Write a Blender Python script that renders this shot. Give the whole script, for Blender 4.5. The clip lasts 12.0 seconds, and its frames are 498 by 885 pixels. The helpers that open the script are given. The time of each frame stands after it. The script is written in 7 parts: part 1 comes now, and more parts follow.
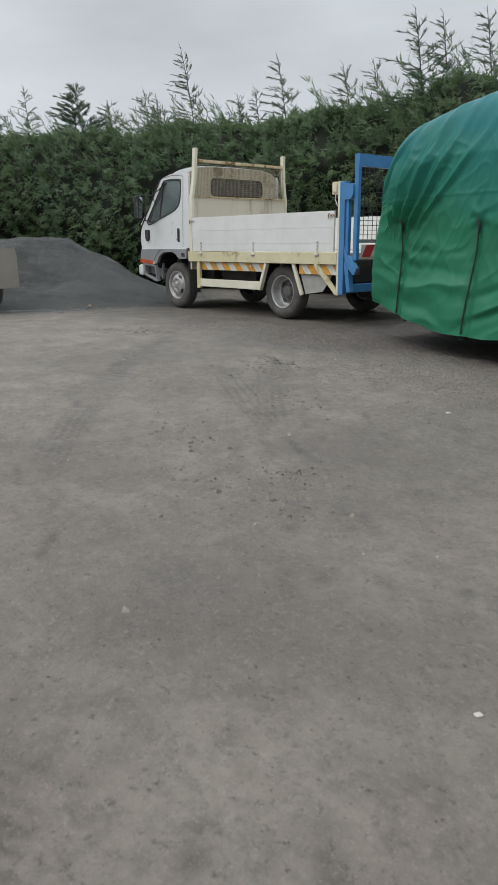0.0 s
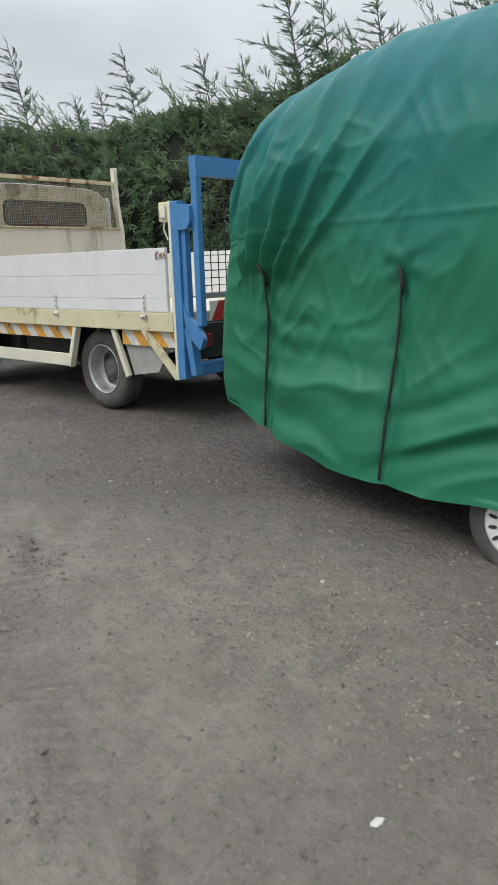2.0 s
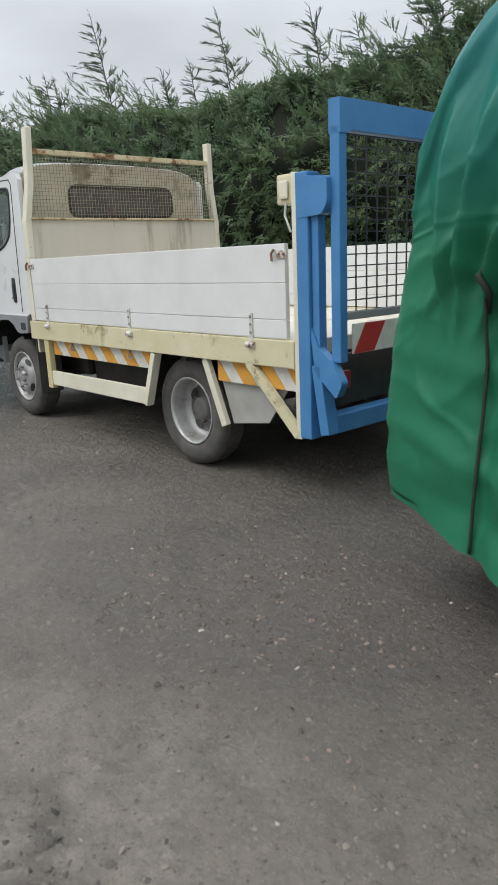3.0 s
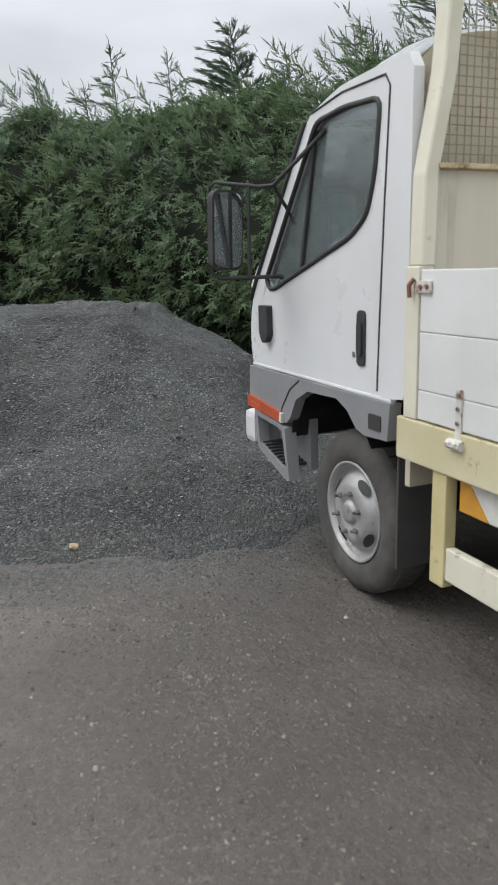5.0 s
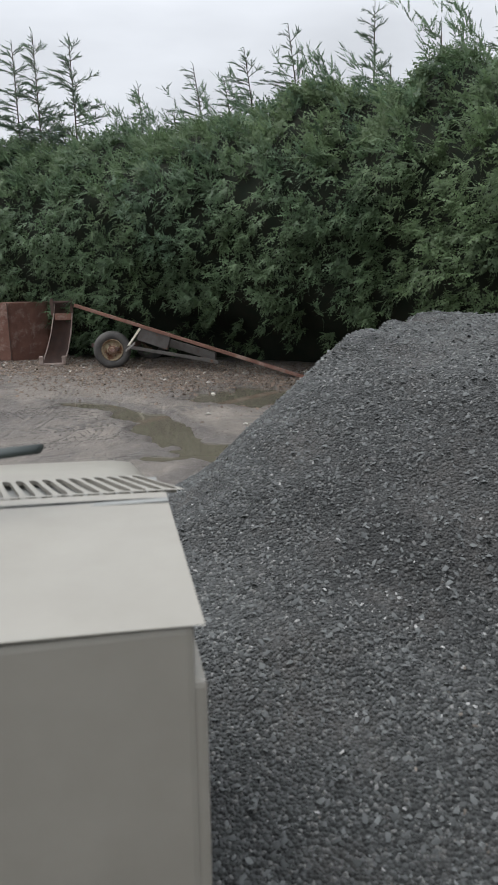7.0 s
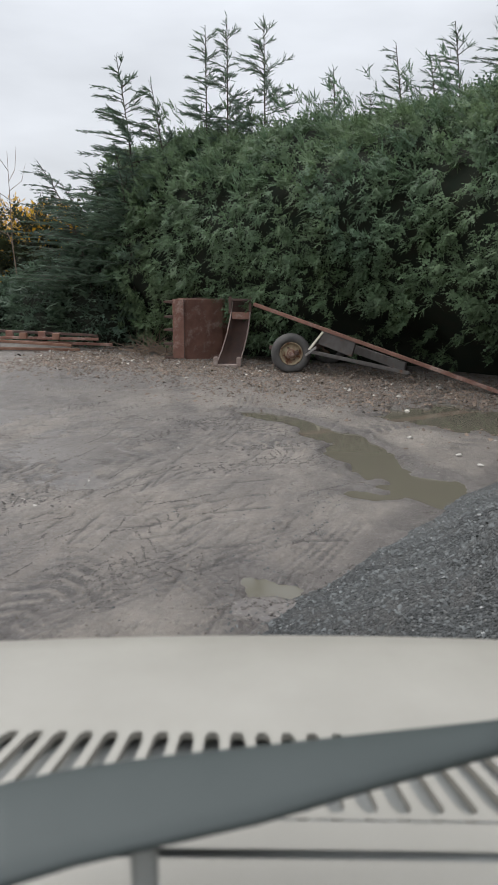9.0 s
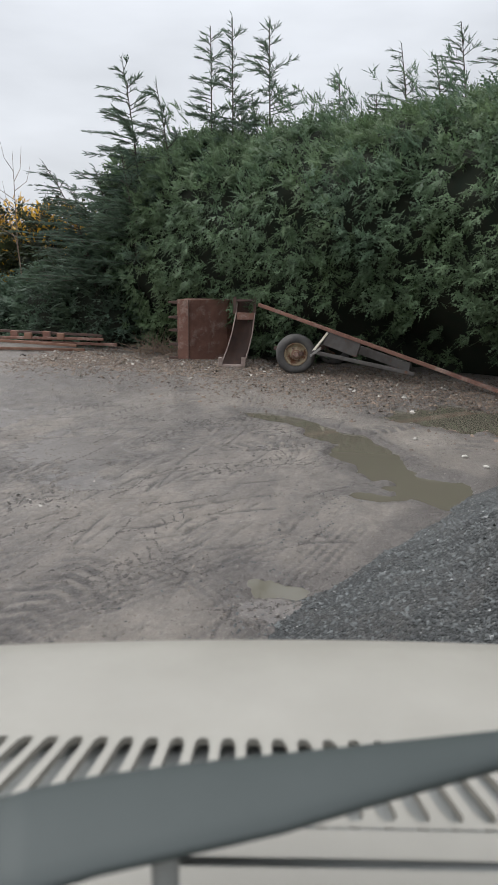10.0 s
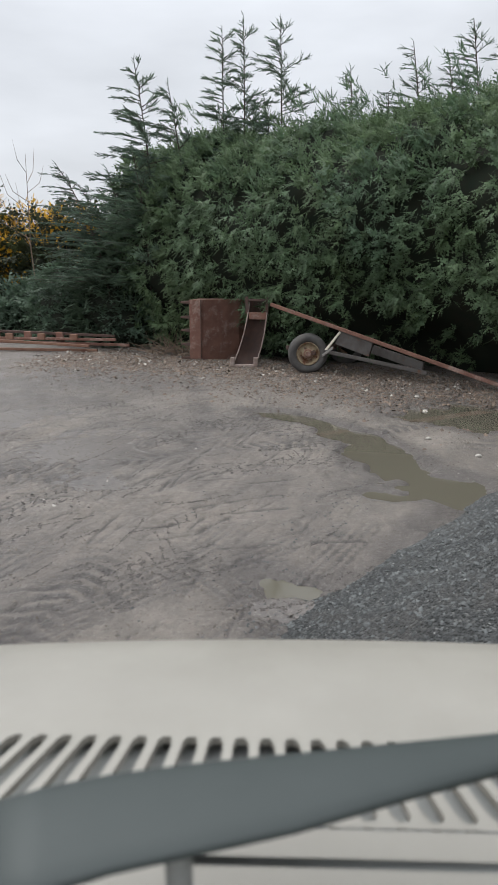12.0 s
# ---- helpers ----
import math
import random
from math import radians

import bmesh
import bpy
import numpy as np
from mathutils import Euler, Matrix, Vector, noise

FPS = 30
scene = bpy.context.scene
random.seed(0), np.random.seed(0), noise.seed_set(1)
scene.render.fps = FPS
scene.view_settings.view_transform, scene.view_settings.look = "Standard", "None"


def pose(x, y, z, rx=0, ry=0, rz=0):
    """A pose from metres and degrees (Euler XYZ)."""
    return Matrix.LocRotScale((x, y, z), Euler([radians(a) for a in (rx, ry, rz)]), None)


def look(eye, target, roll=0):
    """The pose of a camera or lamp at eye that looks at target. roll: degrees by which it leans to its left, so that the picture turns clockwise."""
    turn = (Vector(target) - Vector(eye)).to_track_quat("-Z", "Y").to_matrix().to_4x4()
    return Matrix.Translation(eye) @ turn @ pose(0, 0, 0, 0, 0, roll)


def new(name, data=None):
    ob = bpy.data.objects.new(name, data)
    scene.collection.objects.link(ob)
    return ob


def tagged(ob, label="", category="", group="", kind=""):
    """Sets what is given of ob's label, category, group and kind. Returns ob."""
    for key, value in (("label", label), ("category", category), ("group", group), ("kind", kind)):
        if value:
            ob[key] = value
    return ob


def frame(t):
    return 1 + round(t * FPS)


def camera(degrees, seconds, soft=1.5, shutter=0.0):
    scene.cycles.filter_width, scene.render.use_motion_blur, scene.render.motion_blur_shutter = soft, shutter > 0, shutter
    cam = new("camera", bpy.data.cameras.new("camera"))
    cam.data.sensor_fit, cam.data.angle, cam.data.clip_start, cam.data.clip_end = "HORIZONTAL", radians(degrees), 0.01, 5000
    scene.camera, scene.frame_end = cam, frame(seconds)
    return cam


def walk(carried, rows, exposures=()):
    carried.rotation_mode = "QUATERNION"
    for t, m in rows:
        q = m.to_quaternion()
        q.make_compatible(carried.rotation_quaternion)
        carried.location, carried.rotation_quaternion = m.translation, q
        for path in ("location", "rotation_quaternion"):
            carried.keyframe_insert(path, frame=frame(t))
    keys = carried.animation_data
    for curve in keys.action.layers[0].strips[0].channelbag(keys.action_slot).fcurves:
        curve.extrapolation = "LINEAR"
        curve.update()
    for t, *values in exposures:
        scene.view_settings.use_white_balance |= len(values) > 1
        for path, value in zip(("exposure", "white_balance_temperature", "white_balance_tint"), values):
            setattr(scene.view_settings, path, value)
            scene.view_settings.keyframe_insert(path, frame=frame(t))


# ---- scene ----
cam = camera(39.0, 12.0, soft=1.5)

PATH = [
    (0, (9.76, -6.648, 1.013), (8.291, -5.405, 0.467), -0.4),
    (0.5, (9.363, -5.85, 1.098), (8.005, -4.481, 0.569), -0.8),
    (1, (8.89, -5.083, 1.158), (7.614, -3.628, 0.651), -0.8),
    (1.5, (8.352, -4.383, 1.222), (7.089, -2.916, 0.719), -1.1),
    (2, (7.73, -3.707, 1.264), (6.427, -2.274, 0.766), -1.8),
    (2.5, (6.998, -3.117, 1.299), (5.621, -1.755, 0.799), -2.2),
    (2.7, (6.691, -2.897, 1.309), (5.279, -1.572, 0.805), -2.3),
    (4.3, (3.81, -1.573, 1.348), (2.118, -0.617, 0.873), -2.3),
    (4.5, (3.44, -1.49, 1.369), (1.715, -0.595, 0.895), -2.2),
    (5, (2.557, -1.401, 1.399), (0.75, -0.686, 0.926), -1.7),
    (5.5, (1.739, -1.47, 1.438), (-0.137, -0.964, 0.964), -1.4),
    (6, (1.03, -1.582, 1.464), (-0.887, -1.271, 0.983), -1.2),
    (6.5, (0.385, -1.796, 1.48), (-1.553, -1.68, 0.999), -0.8),
    (7, (-0.132, -2.040, 1.470), (-2.069, -2.123, 0.980), -0.5),
    (7.5, (-0.532, -2.297, 1.481), (-2.454, -2.543, 0.984), -0.3),
    (7.7, (-0.664, -2.362, 1.485), (-2.577, -2.669, 0.986), -0.3),
    (9.3, (-0.9, -2.686, 1.535), (-2.776, -3.160, 1.027), 0.7),
    (9.5, (-0.9, -2.686, 1.535), (-2.775, -3.161, 1.027), 0.7),
    (10, (-0.9, -2.686, 1.535), (-2.774, -3.164, 1.028), 0.7),
    (10.5, (-0.9, -2.686, 1.535), (-2.773, -3.169, 1.028), 0.7),
    (11, (-0.9, -2.686, 1.535), (-2.770, -3.182, 1.029), 0.5),
    (11.5, (-0.9, -2.686, 1.535), (-2.768, -3.190, 1.028), 0.4),
    (12, (-0.9, -2.686, 1.535), (-2.765, -3.198, 1.027), 0.3),
]
EXPOSURES = [(0, 0.25), (0.6, 0.43), (2.0, 0.46), (4.5, 0.52), (6.0, 0.50), (7.5, 0.56), (12, 0.56)]
cam.data.dof.use_dof, cam.data.dof.focus_distance, cam.data.dof.aperture_fstop = True, 8.0, 8.0
walk(cam, [(t, look(eye, target, roll)) for t, eye, target, roll in PATH], exposures=[(t, stops, 6400, 5 if t < 3 else 7 if t < 6 else 8.5) for t, stops in EXPOSURES])

# ---- overcast daylight ----
world = bpy.data.worlds.new("sky")
scene.world = world
world.use_nodes = True
nt = world.node_tree
sky = nt.nodes.new("ShaderNodeTexSky")
sky.sky_type, sky.sun_disc = "NISHITA", False
sky.sun_elevation, sky.sun_rotation = radians(50), radians(160)
sky.air_density, sky.dust_density = 1.0, 5.0
coord = nt.nodes.new("ShaderNodeTexCoord")
split = nt.nodes.new("ShaderNodeSeparateXYZ")
nt.links.new(coord.outputs["Generated"], split.inputs[0])
lift_up = nt.nodes.new("ShaderNodeMapRange")  # an overcast dome is about twice as bright overhead as at the horizon
lift_up.inputs["From Min"].default_value, lift_up.inputs["From Max"].default_value = 0.28, 1.0
lift_up.inputs["To Min"].default_value, lift_up.inputs["To Max"].default_value = 6.0, 18.0
nt.links.new(split.outputs["Z"], lift_up.inputs["Value"])
clouds = nt.nodes.new("ShaderNodeTexNoise")
clouds.inputs["Scale"].default_value, clouds.inputs["Detail"].default_value = 2.2, 5.0
squash = nt.nodes.new("ShaderNodeMapping")
squash.inputs["Scale"].default_value = (1, 1, 3.5)
nt.links.new(coord.outputs["Generated"], squash.inputs[0])
nt.links.new(squash.outputs[0], clouds.inputs["Vector"])
tone = nt.nodes.new("ShaderNodeMapRange")
tone.inputs["From Min"].default_value, tone.inputs["From Max"].default_value = 0.3, 0.7
tone.inputs["To Min"].default_value, tone.inputs["To Max"].default_value = 0.80, 1.10
nt.links.new(clouds.outputs[0], tone.inputs["Value"])
both = nt.nodes.new("ShaderNodeMath")
both.operation = "MULTIPLY"
nt.links.new(lift_up.outputs[0], both.inputs[0])
nt.links.new(tone.outputs[0], both.inputs[1])
grey = nt.nodes.new("ShaderNodeMix")
grey.data_type, grey.blend_type = "RGBA", "MULTIPLY"
grey.inputs[0].default_value = 1.0
grey.inputs[6].default_value = (0.955, 0.975, 1.03, 1)
nt.links.new(both.outputs[0], grey.inputs[7])
cover_mix = nt.nodes.new("ShaderNodeMix")
cover_mix.data_type = "RGBA"
cover_mix.inputs[0].default_value = 0.92
nt.links.new(sky.outputs[0], cover_mix.inputs[6])
nt.links.new(grey.outputs[2], cover_mix.inputs[7])
nt.links.new(cover_mix.outputs[2], nt.nodes["Background"].inputs[0])
nt.nodes["Background"].inputs[1].default_value = 0.10
sun = new("sun", bpy.data.lights.new("sun", "SUN"))
sun.data.energy, sun.data.angle, sun.data.color = 1.0, radians(35), (1.0, 0.98, 0.95)
sun.matrix_world = pose(0, 0, 20, 38, 0, -25)

# ---- tools ----
def part(name, bm, material, parent=None, label="", smooth=False):
    """Links a bmesh as one mesh object, under a thing or a part if one is given."""
    me = bpy.data.meshes.new(name)
    bm.to_mesh(me)
    bm.free()
    if smooth:
        me.shade_smooth()
    me.materials.append(material)
    ob = new(name, me)
    if parent is not None:
        ob.parent = parent
    if label:
        ob["label"] = label
    return ob


def mesh_part(name, verts, faces, material, parent=None, label="", smooth=False):
    """The same from arrays; faces is an (n, 3) or (n, 4) array."""
    verts, faces = np.asarray(verts, np.float32), np.asarray(faces, np.int32)
    me = bpy.data.meshes.new(name)
    n, k = faces.shape
    me.vertices.add(len(verts))
    me.vertices.foreach_set("co", verts.ravel())
    me.loops.add(n * k)
    me.loops.foreach_set("vertex_index", faces.ravel())
    me.polygons.add(n)
    me.polygons.foreach_set("loop_start", np.arange(0, n * k, k, dtype=np.int32))
    me.update(calc_edges=True)
    if smooth:
        me.shade_smooth()
    me.materials.append(material)
    ob = new(name, me)
    if parent is not None:
        ob.parent = parent
    if label:
        ob["label"] = label
    return ob


def thing(name, label, category, at=(0, 0, 0), group="", turn=0.0):
    ob = new(name)
    ob.empty_display_size = 0.2
    ob.matrix_world = pose(*at, 0, 0, turn)
    return tagged(ob, label, category, group)


def box(bm, lo, hi, bevel=0.0, m=None):
    """A box between two corners, with rounded edges."""
    lo, hi = Vector(lo), Vector(hi)
    made = bmesh.ops.create_cube(bm, size=1.0)["verts"]
    for v in made:
        v.co = Vector([(a + b) / 2 + c * (b - a) for a, b, c in zip(lo, hi, v.co)])
    if bevel > 0:
        edges = list({e for v in made for e in v.link_edges})
        bev = bmesh.ops.bevel(bm, geom=edges, offset=bevel, segments=2, affect="EDGES", profile=0.6)
        made = list({v for f in bev["faces"] for v in f.verts} | {v for v in made if v.is_valid})
    if m is not None:
        bmesh.ops.transform(bm, matrix=m, verts=[v for v in made if v.is_valid])
    return bm


def bar(bm, a, b, wide, deep, bevel=0.004, up=(0, 0, 1)):
    """A beam of rectangular section from a to b."""
    a, b = Vector(a), Vector(b)
    z = (b - a).normalized()
    x = Vector(up).cross(z)
    if x.length < 1e-4:
        x = Vector((1, 0, 0))
    x.normalize()
    y = z.cross(x)
    m = Matrix((x, y, z)).transposed().to_4x4()
    m.translation = (a + b) / 2
    length = (b - a).length
    return box(bm, (-wide / 2, -deep / 2, -length / 2), (wide / 2, deep / 2, length / 2), bevel, m)


def tube(bm, points, radius, sides=8, closed=False):
    """A round tube along points, with capped ends."""
    pts = [Vector([float(c) for c in p]) for p in points]
    rings = []
    ref = Vector((0.31, 0.17, 0.93))
    n = len(pts)
    for i, p in enumerate(pts):
        a = pts[(i - 1) % n] if closed or i > 0 else p
        b = pts[(i + 1) % n] if closed or i < n - 1 else p
        d = (b - a).normalized()
        x = ref - d * ref.dot(d)
        if x.length < 0.05:
            x = Vector((1, 0, 0)) - d * d.x
        x.normalize()
        y = d.cross(x)
        r = float(radius[i]) if isinstance(radius, (list, tuple)) else radius
        rings.append([bm.verts.new(p + r * (math.cos(t) * x + math.sin(t) * y)) for t in [2 * math.pi * k / sides for k in range(sides)]])
        ref = x
    for i in range(n if closed else n - 1):
        p, q = rings[i], rings[(i + 1) % n]
        for k in range(sides):
            bm.faces.new((p[k], p[(k + 1) % sides], q[(k + 1) % sides], q[k]))
    if not closed:
        bm.faces.new(rings[0][::-1])
        bm.faces.new(rings[-1])
    return bm


def lathe(bm, profile, sides=32, m=None):
    """A solid of revolution about the y axis; profile: (radius, y)."""
    rings = []
    for r, y in profile:
        if r < 1e-5:
            rings.append([bm.verts.new((0, y, 0))])
        else:
            rings.append([bm.verts.new((r * math.cos(2 * math.pi * k / sides), y, r * math.sin(2 * math.pi * k / sides))) for k in range(sides)])
    for p, q in zip(rings, rings[1:]):
        for k in range(sides):
            j = (k + 1) % sides
            a = [p[k % len(p)], p[j % len(p)], q[j % len(q)], q[k % len(q)]]
            a = list(dict.fromkeys(a))
            if len(a) > 2:
                bm.faces.new(a)
    if m is not None:
        bmesh.ops.transform(bm, matrix=m, verts=[v for r in rings for v in r])
    return bm


def plate(bm, outline, thick, m=None):
    """A flat plate: an outline in x, z, thick along y."""
    front = [bm.verts.new((x, 0, z)) for x, z in outline]
    back = [bm.verts.new((x, thick, z)) for x, z in outline]
    bm.faces.new(front)
    bm.faces.new(back[::-1])
    n = len(outline)
    for k in range(n):
        bm.faces.new((front[k], back[k], back[(k + 1) % n], front[(k + 1) % n]))
    bmesh.ops.recalc_face_normals(bm, faces=bm.faces[:])
    if m is not None:
        bmesh.ops.transform(bm, matrix=m, verts=front + back)
    return bm


def lattice_noise(x, y, seed=0):
    """Smooth value noise in -1..1 for arrays."""
    xi, yi = np.floor(x).astype(np.int64), np.floor(y).astype(np.int64)
    fx, fy = x - xi, y - yi
    fx, fy = fx * fx * (3 - 2 * fx), fy * fy * (3 - 2 * fy)

    def h(i, j):
        n = (i * 374761393 + j * 668265263 + seed * 1442695041) & 0x7FFFFFFF
        n = ((n ^ (n >> 13)) * 1274126177) & 0x7FFFFFFF
        return ((n ^ (n >> 16)) & 0xFFFF) / 32767.5 - 1

    top = h(xi, yi) * (1 - fx) + h(xi + 1, yi) * fx
    low = h(xi, yi + 1) * (1 - fx) + h(xi + 1, yi + 1) * fx
    return top * (1 - fy) + low * fy


def fbm(x, y, octaves=4, seed=0):
    total, amp = 0, 1.0
    for o in range(octaves):
        total = total + amp * lattice_noise(x * 2 ** o, y * 2 ** o, seed + o)
        amp *= 0.5
    return total


def smooth_step(a, b, x):
    s = np.clip((x - a) / (b - a), 0, 1)
    return s * s * (3 - 2 * s)


def grid_faces(nx, ny):
    """Quads of an ny by nx grid of vertices, x fastest."""
    i = np.arange(nx * ny).reshape(ny, nx)
    return np.stack([i[:-1, :-1], i[:-1, 1:], i[1:, 1:], i[1:, :-1]], -1).reshape(-1, 4)


def scatter(template, faces, mats):
    """Copies of a small mesh at many 3x4 matrices, joined: arrays of vertices and faces."""
    t = np.asarray(template, float)
    v = np.einsum("nij,vj->nvi", mats[:, :, :3], t) + mats[:, None, :, 3]
    f = np.asarray(faces)[None] + (np.arange(len(mats)) * len(t))[:, None, None]
    return v.reshape(-1, 3), f.reshape(-1, f.shape[-1])

# ---- materials ----
def material(name, colour, rough=0.6, metal=0.0, colour2=None, scale=6.0, detail=6.0, spread=(0.35, 0.65), bump=0.0, bump_scale=60.0,
             rust=None, rust_cover=0.6, rust_scale=5.0, per_island=0.0, per_object=0.0, rough_spread=0.1, stretch=(1, 1, 1), trans=0.0, spec=0.5, dirt=None, dirt_cover=0.6, dirt_scale=2.0):
    """A procedural surface: two colours mixed by noise, a second layer of rust or dirt in patches, fine relief."""
    m = bpy.data.materials.new(name)
    m.use_nodes = True
    n, l = m.node_tree.nodes, m.node_tree.links
    out = n["Principled BSDF"]
    out.inputs["Metallic"].default_value = metal
    out.inputs["Specular IOR Level"].default_value = spec
    tc = n.new("ShaderNodeTexCoord")
    mp = n.new("ShaderNodeMapping")
    mp.inputs["Scale"].default_value = stretch
    l.new(tc.outputs["Object"], mp.inputs[0])

    def noise_node(sc, det=6.0, rgh=0.6):
        k = n.new("ShaderNodeTexNoise")
        k.inputs["Scale"].default_value, k.inputs["Detail"].default_value, k.inputs["Roughness"].default_value = sc, det, rgh
        l.new(mp.outputs[0], k.inputs["Vector"])
        return k

    def ramp(src, a, b):
        k = n.new("ShaderNodeMapRange")
        k.inputs["From Min"].default_value, k.inputs["From Max"].default_value = a, b
        l.new(src, k.inputs["Value"])
        return k.outputs[0]

    def mix(fac, a, b):
        k = n.new("ShaderNodeMix")
        k.data_type = "RGBA"
        if isinstance(fac, float):
            k.inputs[0].default_value = fac
        else:
            l.new(fac, k.inputs[0])
        for sock, v in ((k.inputs[6], a), (k.inputs[7], b)):
            if isinstance(v, (tuple, list)):
                sock.default_value = (*v, 1)
            else:
                l.new(v, sock)
        return k.outputs[2]

    n1 = noise_node(scale, detail)
    col = mix(ramp(n1.outputs[0], *spread), colour, colour2 or tuple(c * 0.8 for c in colour))
    rgh = n.new("ShaderNodeMapRange")
    rgh.inputs["To Min"].default_value, rgh.inputs["To Max"].default_value = max(rough - rough_spread, 0.02), min(rough + rough_spread, 1)
    n2 = noise_node(scale * 3.1)
    l.new(n2.outputs[0], rgh.inputs["Value"])
    rgh_out = rgh.outputs[0]
    for layer, cover, lsc in ((dirt, dirt_cover, dirt_scale), (rust, rust_cover, rust_scale)):
        if layer:
            n3 = noise_node(lsc, 8.0, 0.7)
            mask = ramp(n3.outputs[0], cover, cover + 0.09)
            n4 = noise_node(lsc * 6, 6.0)
            col = mix(mask, col, mix(ramp(n4.outputs[0], 0.3, 0.7), layer, tuple(c * 0.5 for c in layer)))
            mr = n.new("ShaderNodeMix")
            l.new(mask, mr.inputs[0])
            l.new(rgh_out, mr.inputs[2])
            mr.inputs[3].default_value = 0.85
            rgh_out = mr.outputs[0]
    if per_island or per_object:
        if per_island:
            g = n.new("ShaderNodeNewGeometry")
            rnd, amount = g.outputs["Random Per Island"], per_island
        else:
            g = n.new("ShaderNodeObjectInfo")
            rnd, amount = g.outputs["Random"], per_object
        hs = n.new("ShaderNodeHueSaturation")
        mr = n.new("ShaderNodeMapRange")
        mr.inputs["To Min"].default_value, mr.inputs["To Max"].default_value = 1 - amount, 1 + amount
        l.new(rnd, mr.inputs["Value"])
        l.new(mr.outputs[0], hs.inputs["Value"])
        l.new(col, hs.inputs["Color"])
        col = hs.outputs[0]
    l.new(col, out.inputs["Base Color"])
    l.new(rgh_out, out.inputs["Roughness"])
    if bump:
        nb = noise_node(bump_scale, 5.0, 0.65)
        b = n.new("ShaderNodeBump")
        b.inputs["Strength"].default_value, b.inputs["Distance"].default_value = bump, 0.01
        l.new(nb.outputs[0], b.inputs["Height"])
        l.new(b.outputs[0], out.inputs["Normal"])
    if trans:
        out.inputs["Transmission Weight"].default_value = trans
    return m


RUST = (0.16, 0.065, 0.03)
M_white = material("white_paint", (0.66, 0.655, 0.65), 0.42, colour2=(0.59, 0.585, 0.575), scale=2.5, rust=(0.34, 0.25, 0.15), rust_cover=0.68, bump=0.05, bump_scale=20)
M_cab = material("white_cab_paint", (0.66, 0.665, 0.675), 0.3, colour2=(0.60, 0.605, 0.61), scale=1.8, dirt=(0.38, 0.33, 0.27), dirt_cover=0.73, dirt_scale=3.0)
M_cream = material("cream_paint", (0.60, 0.55, 0.39), 0.5, colour2=(0.51, 0.46, 0.28), scale=3.0, rust=(0.20, 0.10, 0.045), rust_cover=0.59, rust_scale=6.0, dirt=(0.36, 0.31, 0.17), dirt_cover=0.56, bump=0.1, bump_scale=40)
M_cream_pale = material("pale_cream_paint", (0.66, 0.63, 0.52), 0.5, colour2=(0.57, 0.54, 0.43), scale=3.0, rust=(0.26, 0.15, 0.08), rust_cover=0.61, rust_scale=7.0, bump=0.08, bump_scale=40)
M_rusty_white = material("rusty_white_paint", (0.62, 0.61, 0.58), 0.5, colour2=(0.5, 0.48, 0.43), scale=8.0, rust=(0.24, 0.11, 0.05), rust_cover=0.52, rust_scale=14.0, bump=0.1, bump_scale=60)
M_rusty_cream = material("rusty_cream_paint", (0.58, 0.50, 0.33), 0.55, colour2=(0.46, 0.37, 0.22), scale=5.0, rust=(0.24, 0.12, 0.055), rust_cover=0.52, rust_scale=7.0, bump=0.15, bump_scale=60)
M_cab_back = material("grimy_cab_back", (0.58, 0.53, 0.42), 0.6, colour2=(0.48, 0.43, 0.33), scale=2.0, dirt=(0.30, 0.26, 0.17), dirt_cover=0.54, dirt_scale=3.0)
M_yellow = material("yellowed_cream_paint", (0.58, 0.51, 0.29), 0.5, colour2=(0.50, 0.43, 0.22), scale=5.0, rust=(0.24, 0.13, 0.05), rust_cover=0.62, rust_scale=8.0)
M_headboard = material("weathered_cream_panel", (0.57, 0.53, 0.45), 0.6, colour2=(0.49, 0.455, 0.375), scale=2.0, rust=(0.30, 0.20, 0.11), rust_cover=0.615, rust_scale=14.0, dirt=(0.38, 0.35, 0.26), dirt_cover=0.58, stretch=(1, 1, 0.12))
M_flap = material("pale_grey_flap", (0.36, 0.35, 0.33), 0.6, colour2=(0.28, 0.27, 0.25), scale=4.0)
M_flap_dark = material("dusty_flap_rubber", (0.050, 0.050, 0.050), 0.8, colour2=(0.075, 0.072, 0.068), scale=6.0)
M_grey = material("grey_plastic", (0.20, 0.205, 0.215), 0.5, colour2=(0.24, 0.24, 0.245), scale=4.0, bump=0.05)
M_black = material("black_rubber", (0.022, 0.022, 0.023), 0.7, colour2=(0.04, 0.039, 0.037), scale=8.0, bump=0.1)
M_chassis = material("dark_chassis_steel", (0.03, 0.03, 0.03), 0.75, colour2=(0.06, 0.05, 0.04), scale=5.0, rust=(0.09, 0.05, 0.03), rust_cover=0.62)
M_tyre = material("dusty_tyre", (0.055, 0.052, 0.05), 0.85, colour2=(0.10, 0.093, 0.085), scale=7.0, bump=0.15, bump_scale=90)
M_rim = material("grey_rim_paint", (0.42, 0.42, 0.42), 0.45, metal=0.3, colour2=(0.30, 0.29, 0.28), scale=9.0, dirt=(0.18, 0.15, 0.12), dirt_cover=0.6, dirt_scale=9)
M_disc = material("dark_wheel_disc", (0.14, 0.135, 0.13), 0.6, metal=0.2, colour2=(0.09, 0.085, 0.08), scale=9.0)
M_cap = material("white_wheel_trim", (0.74, 0.74, 0.72), 0.4, colour2=(0.6, 0.59, 0.56), scale=12)
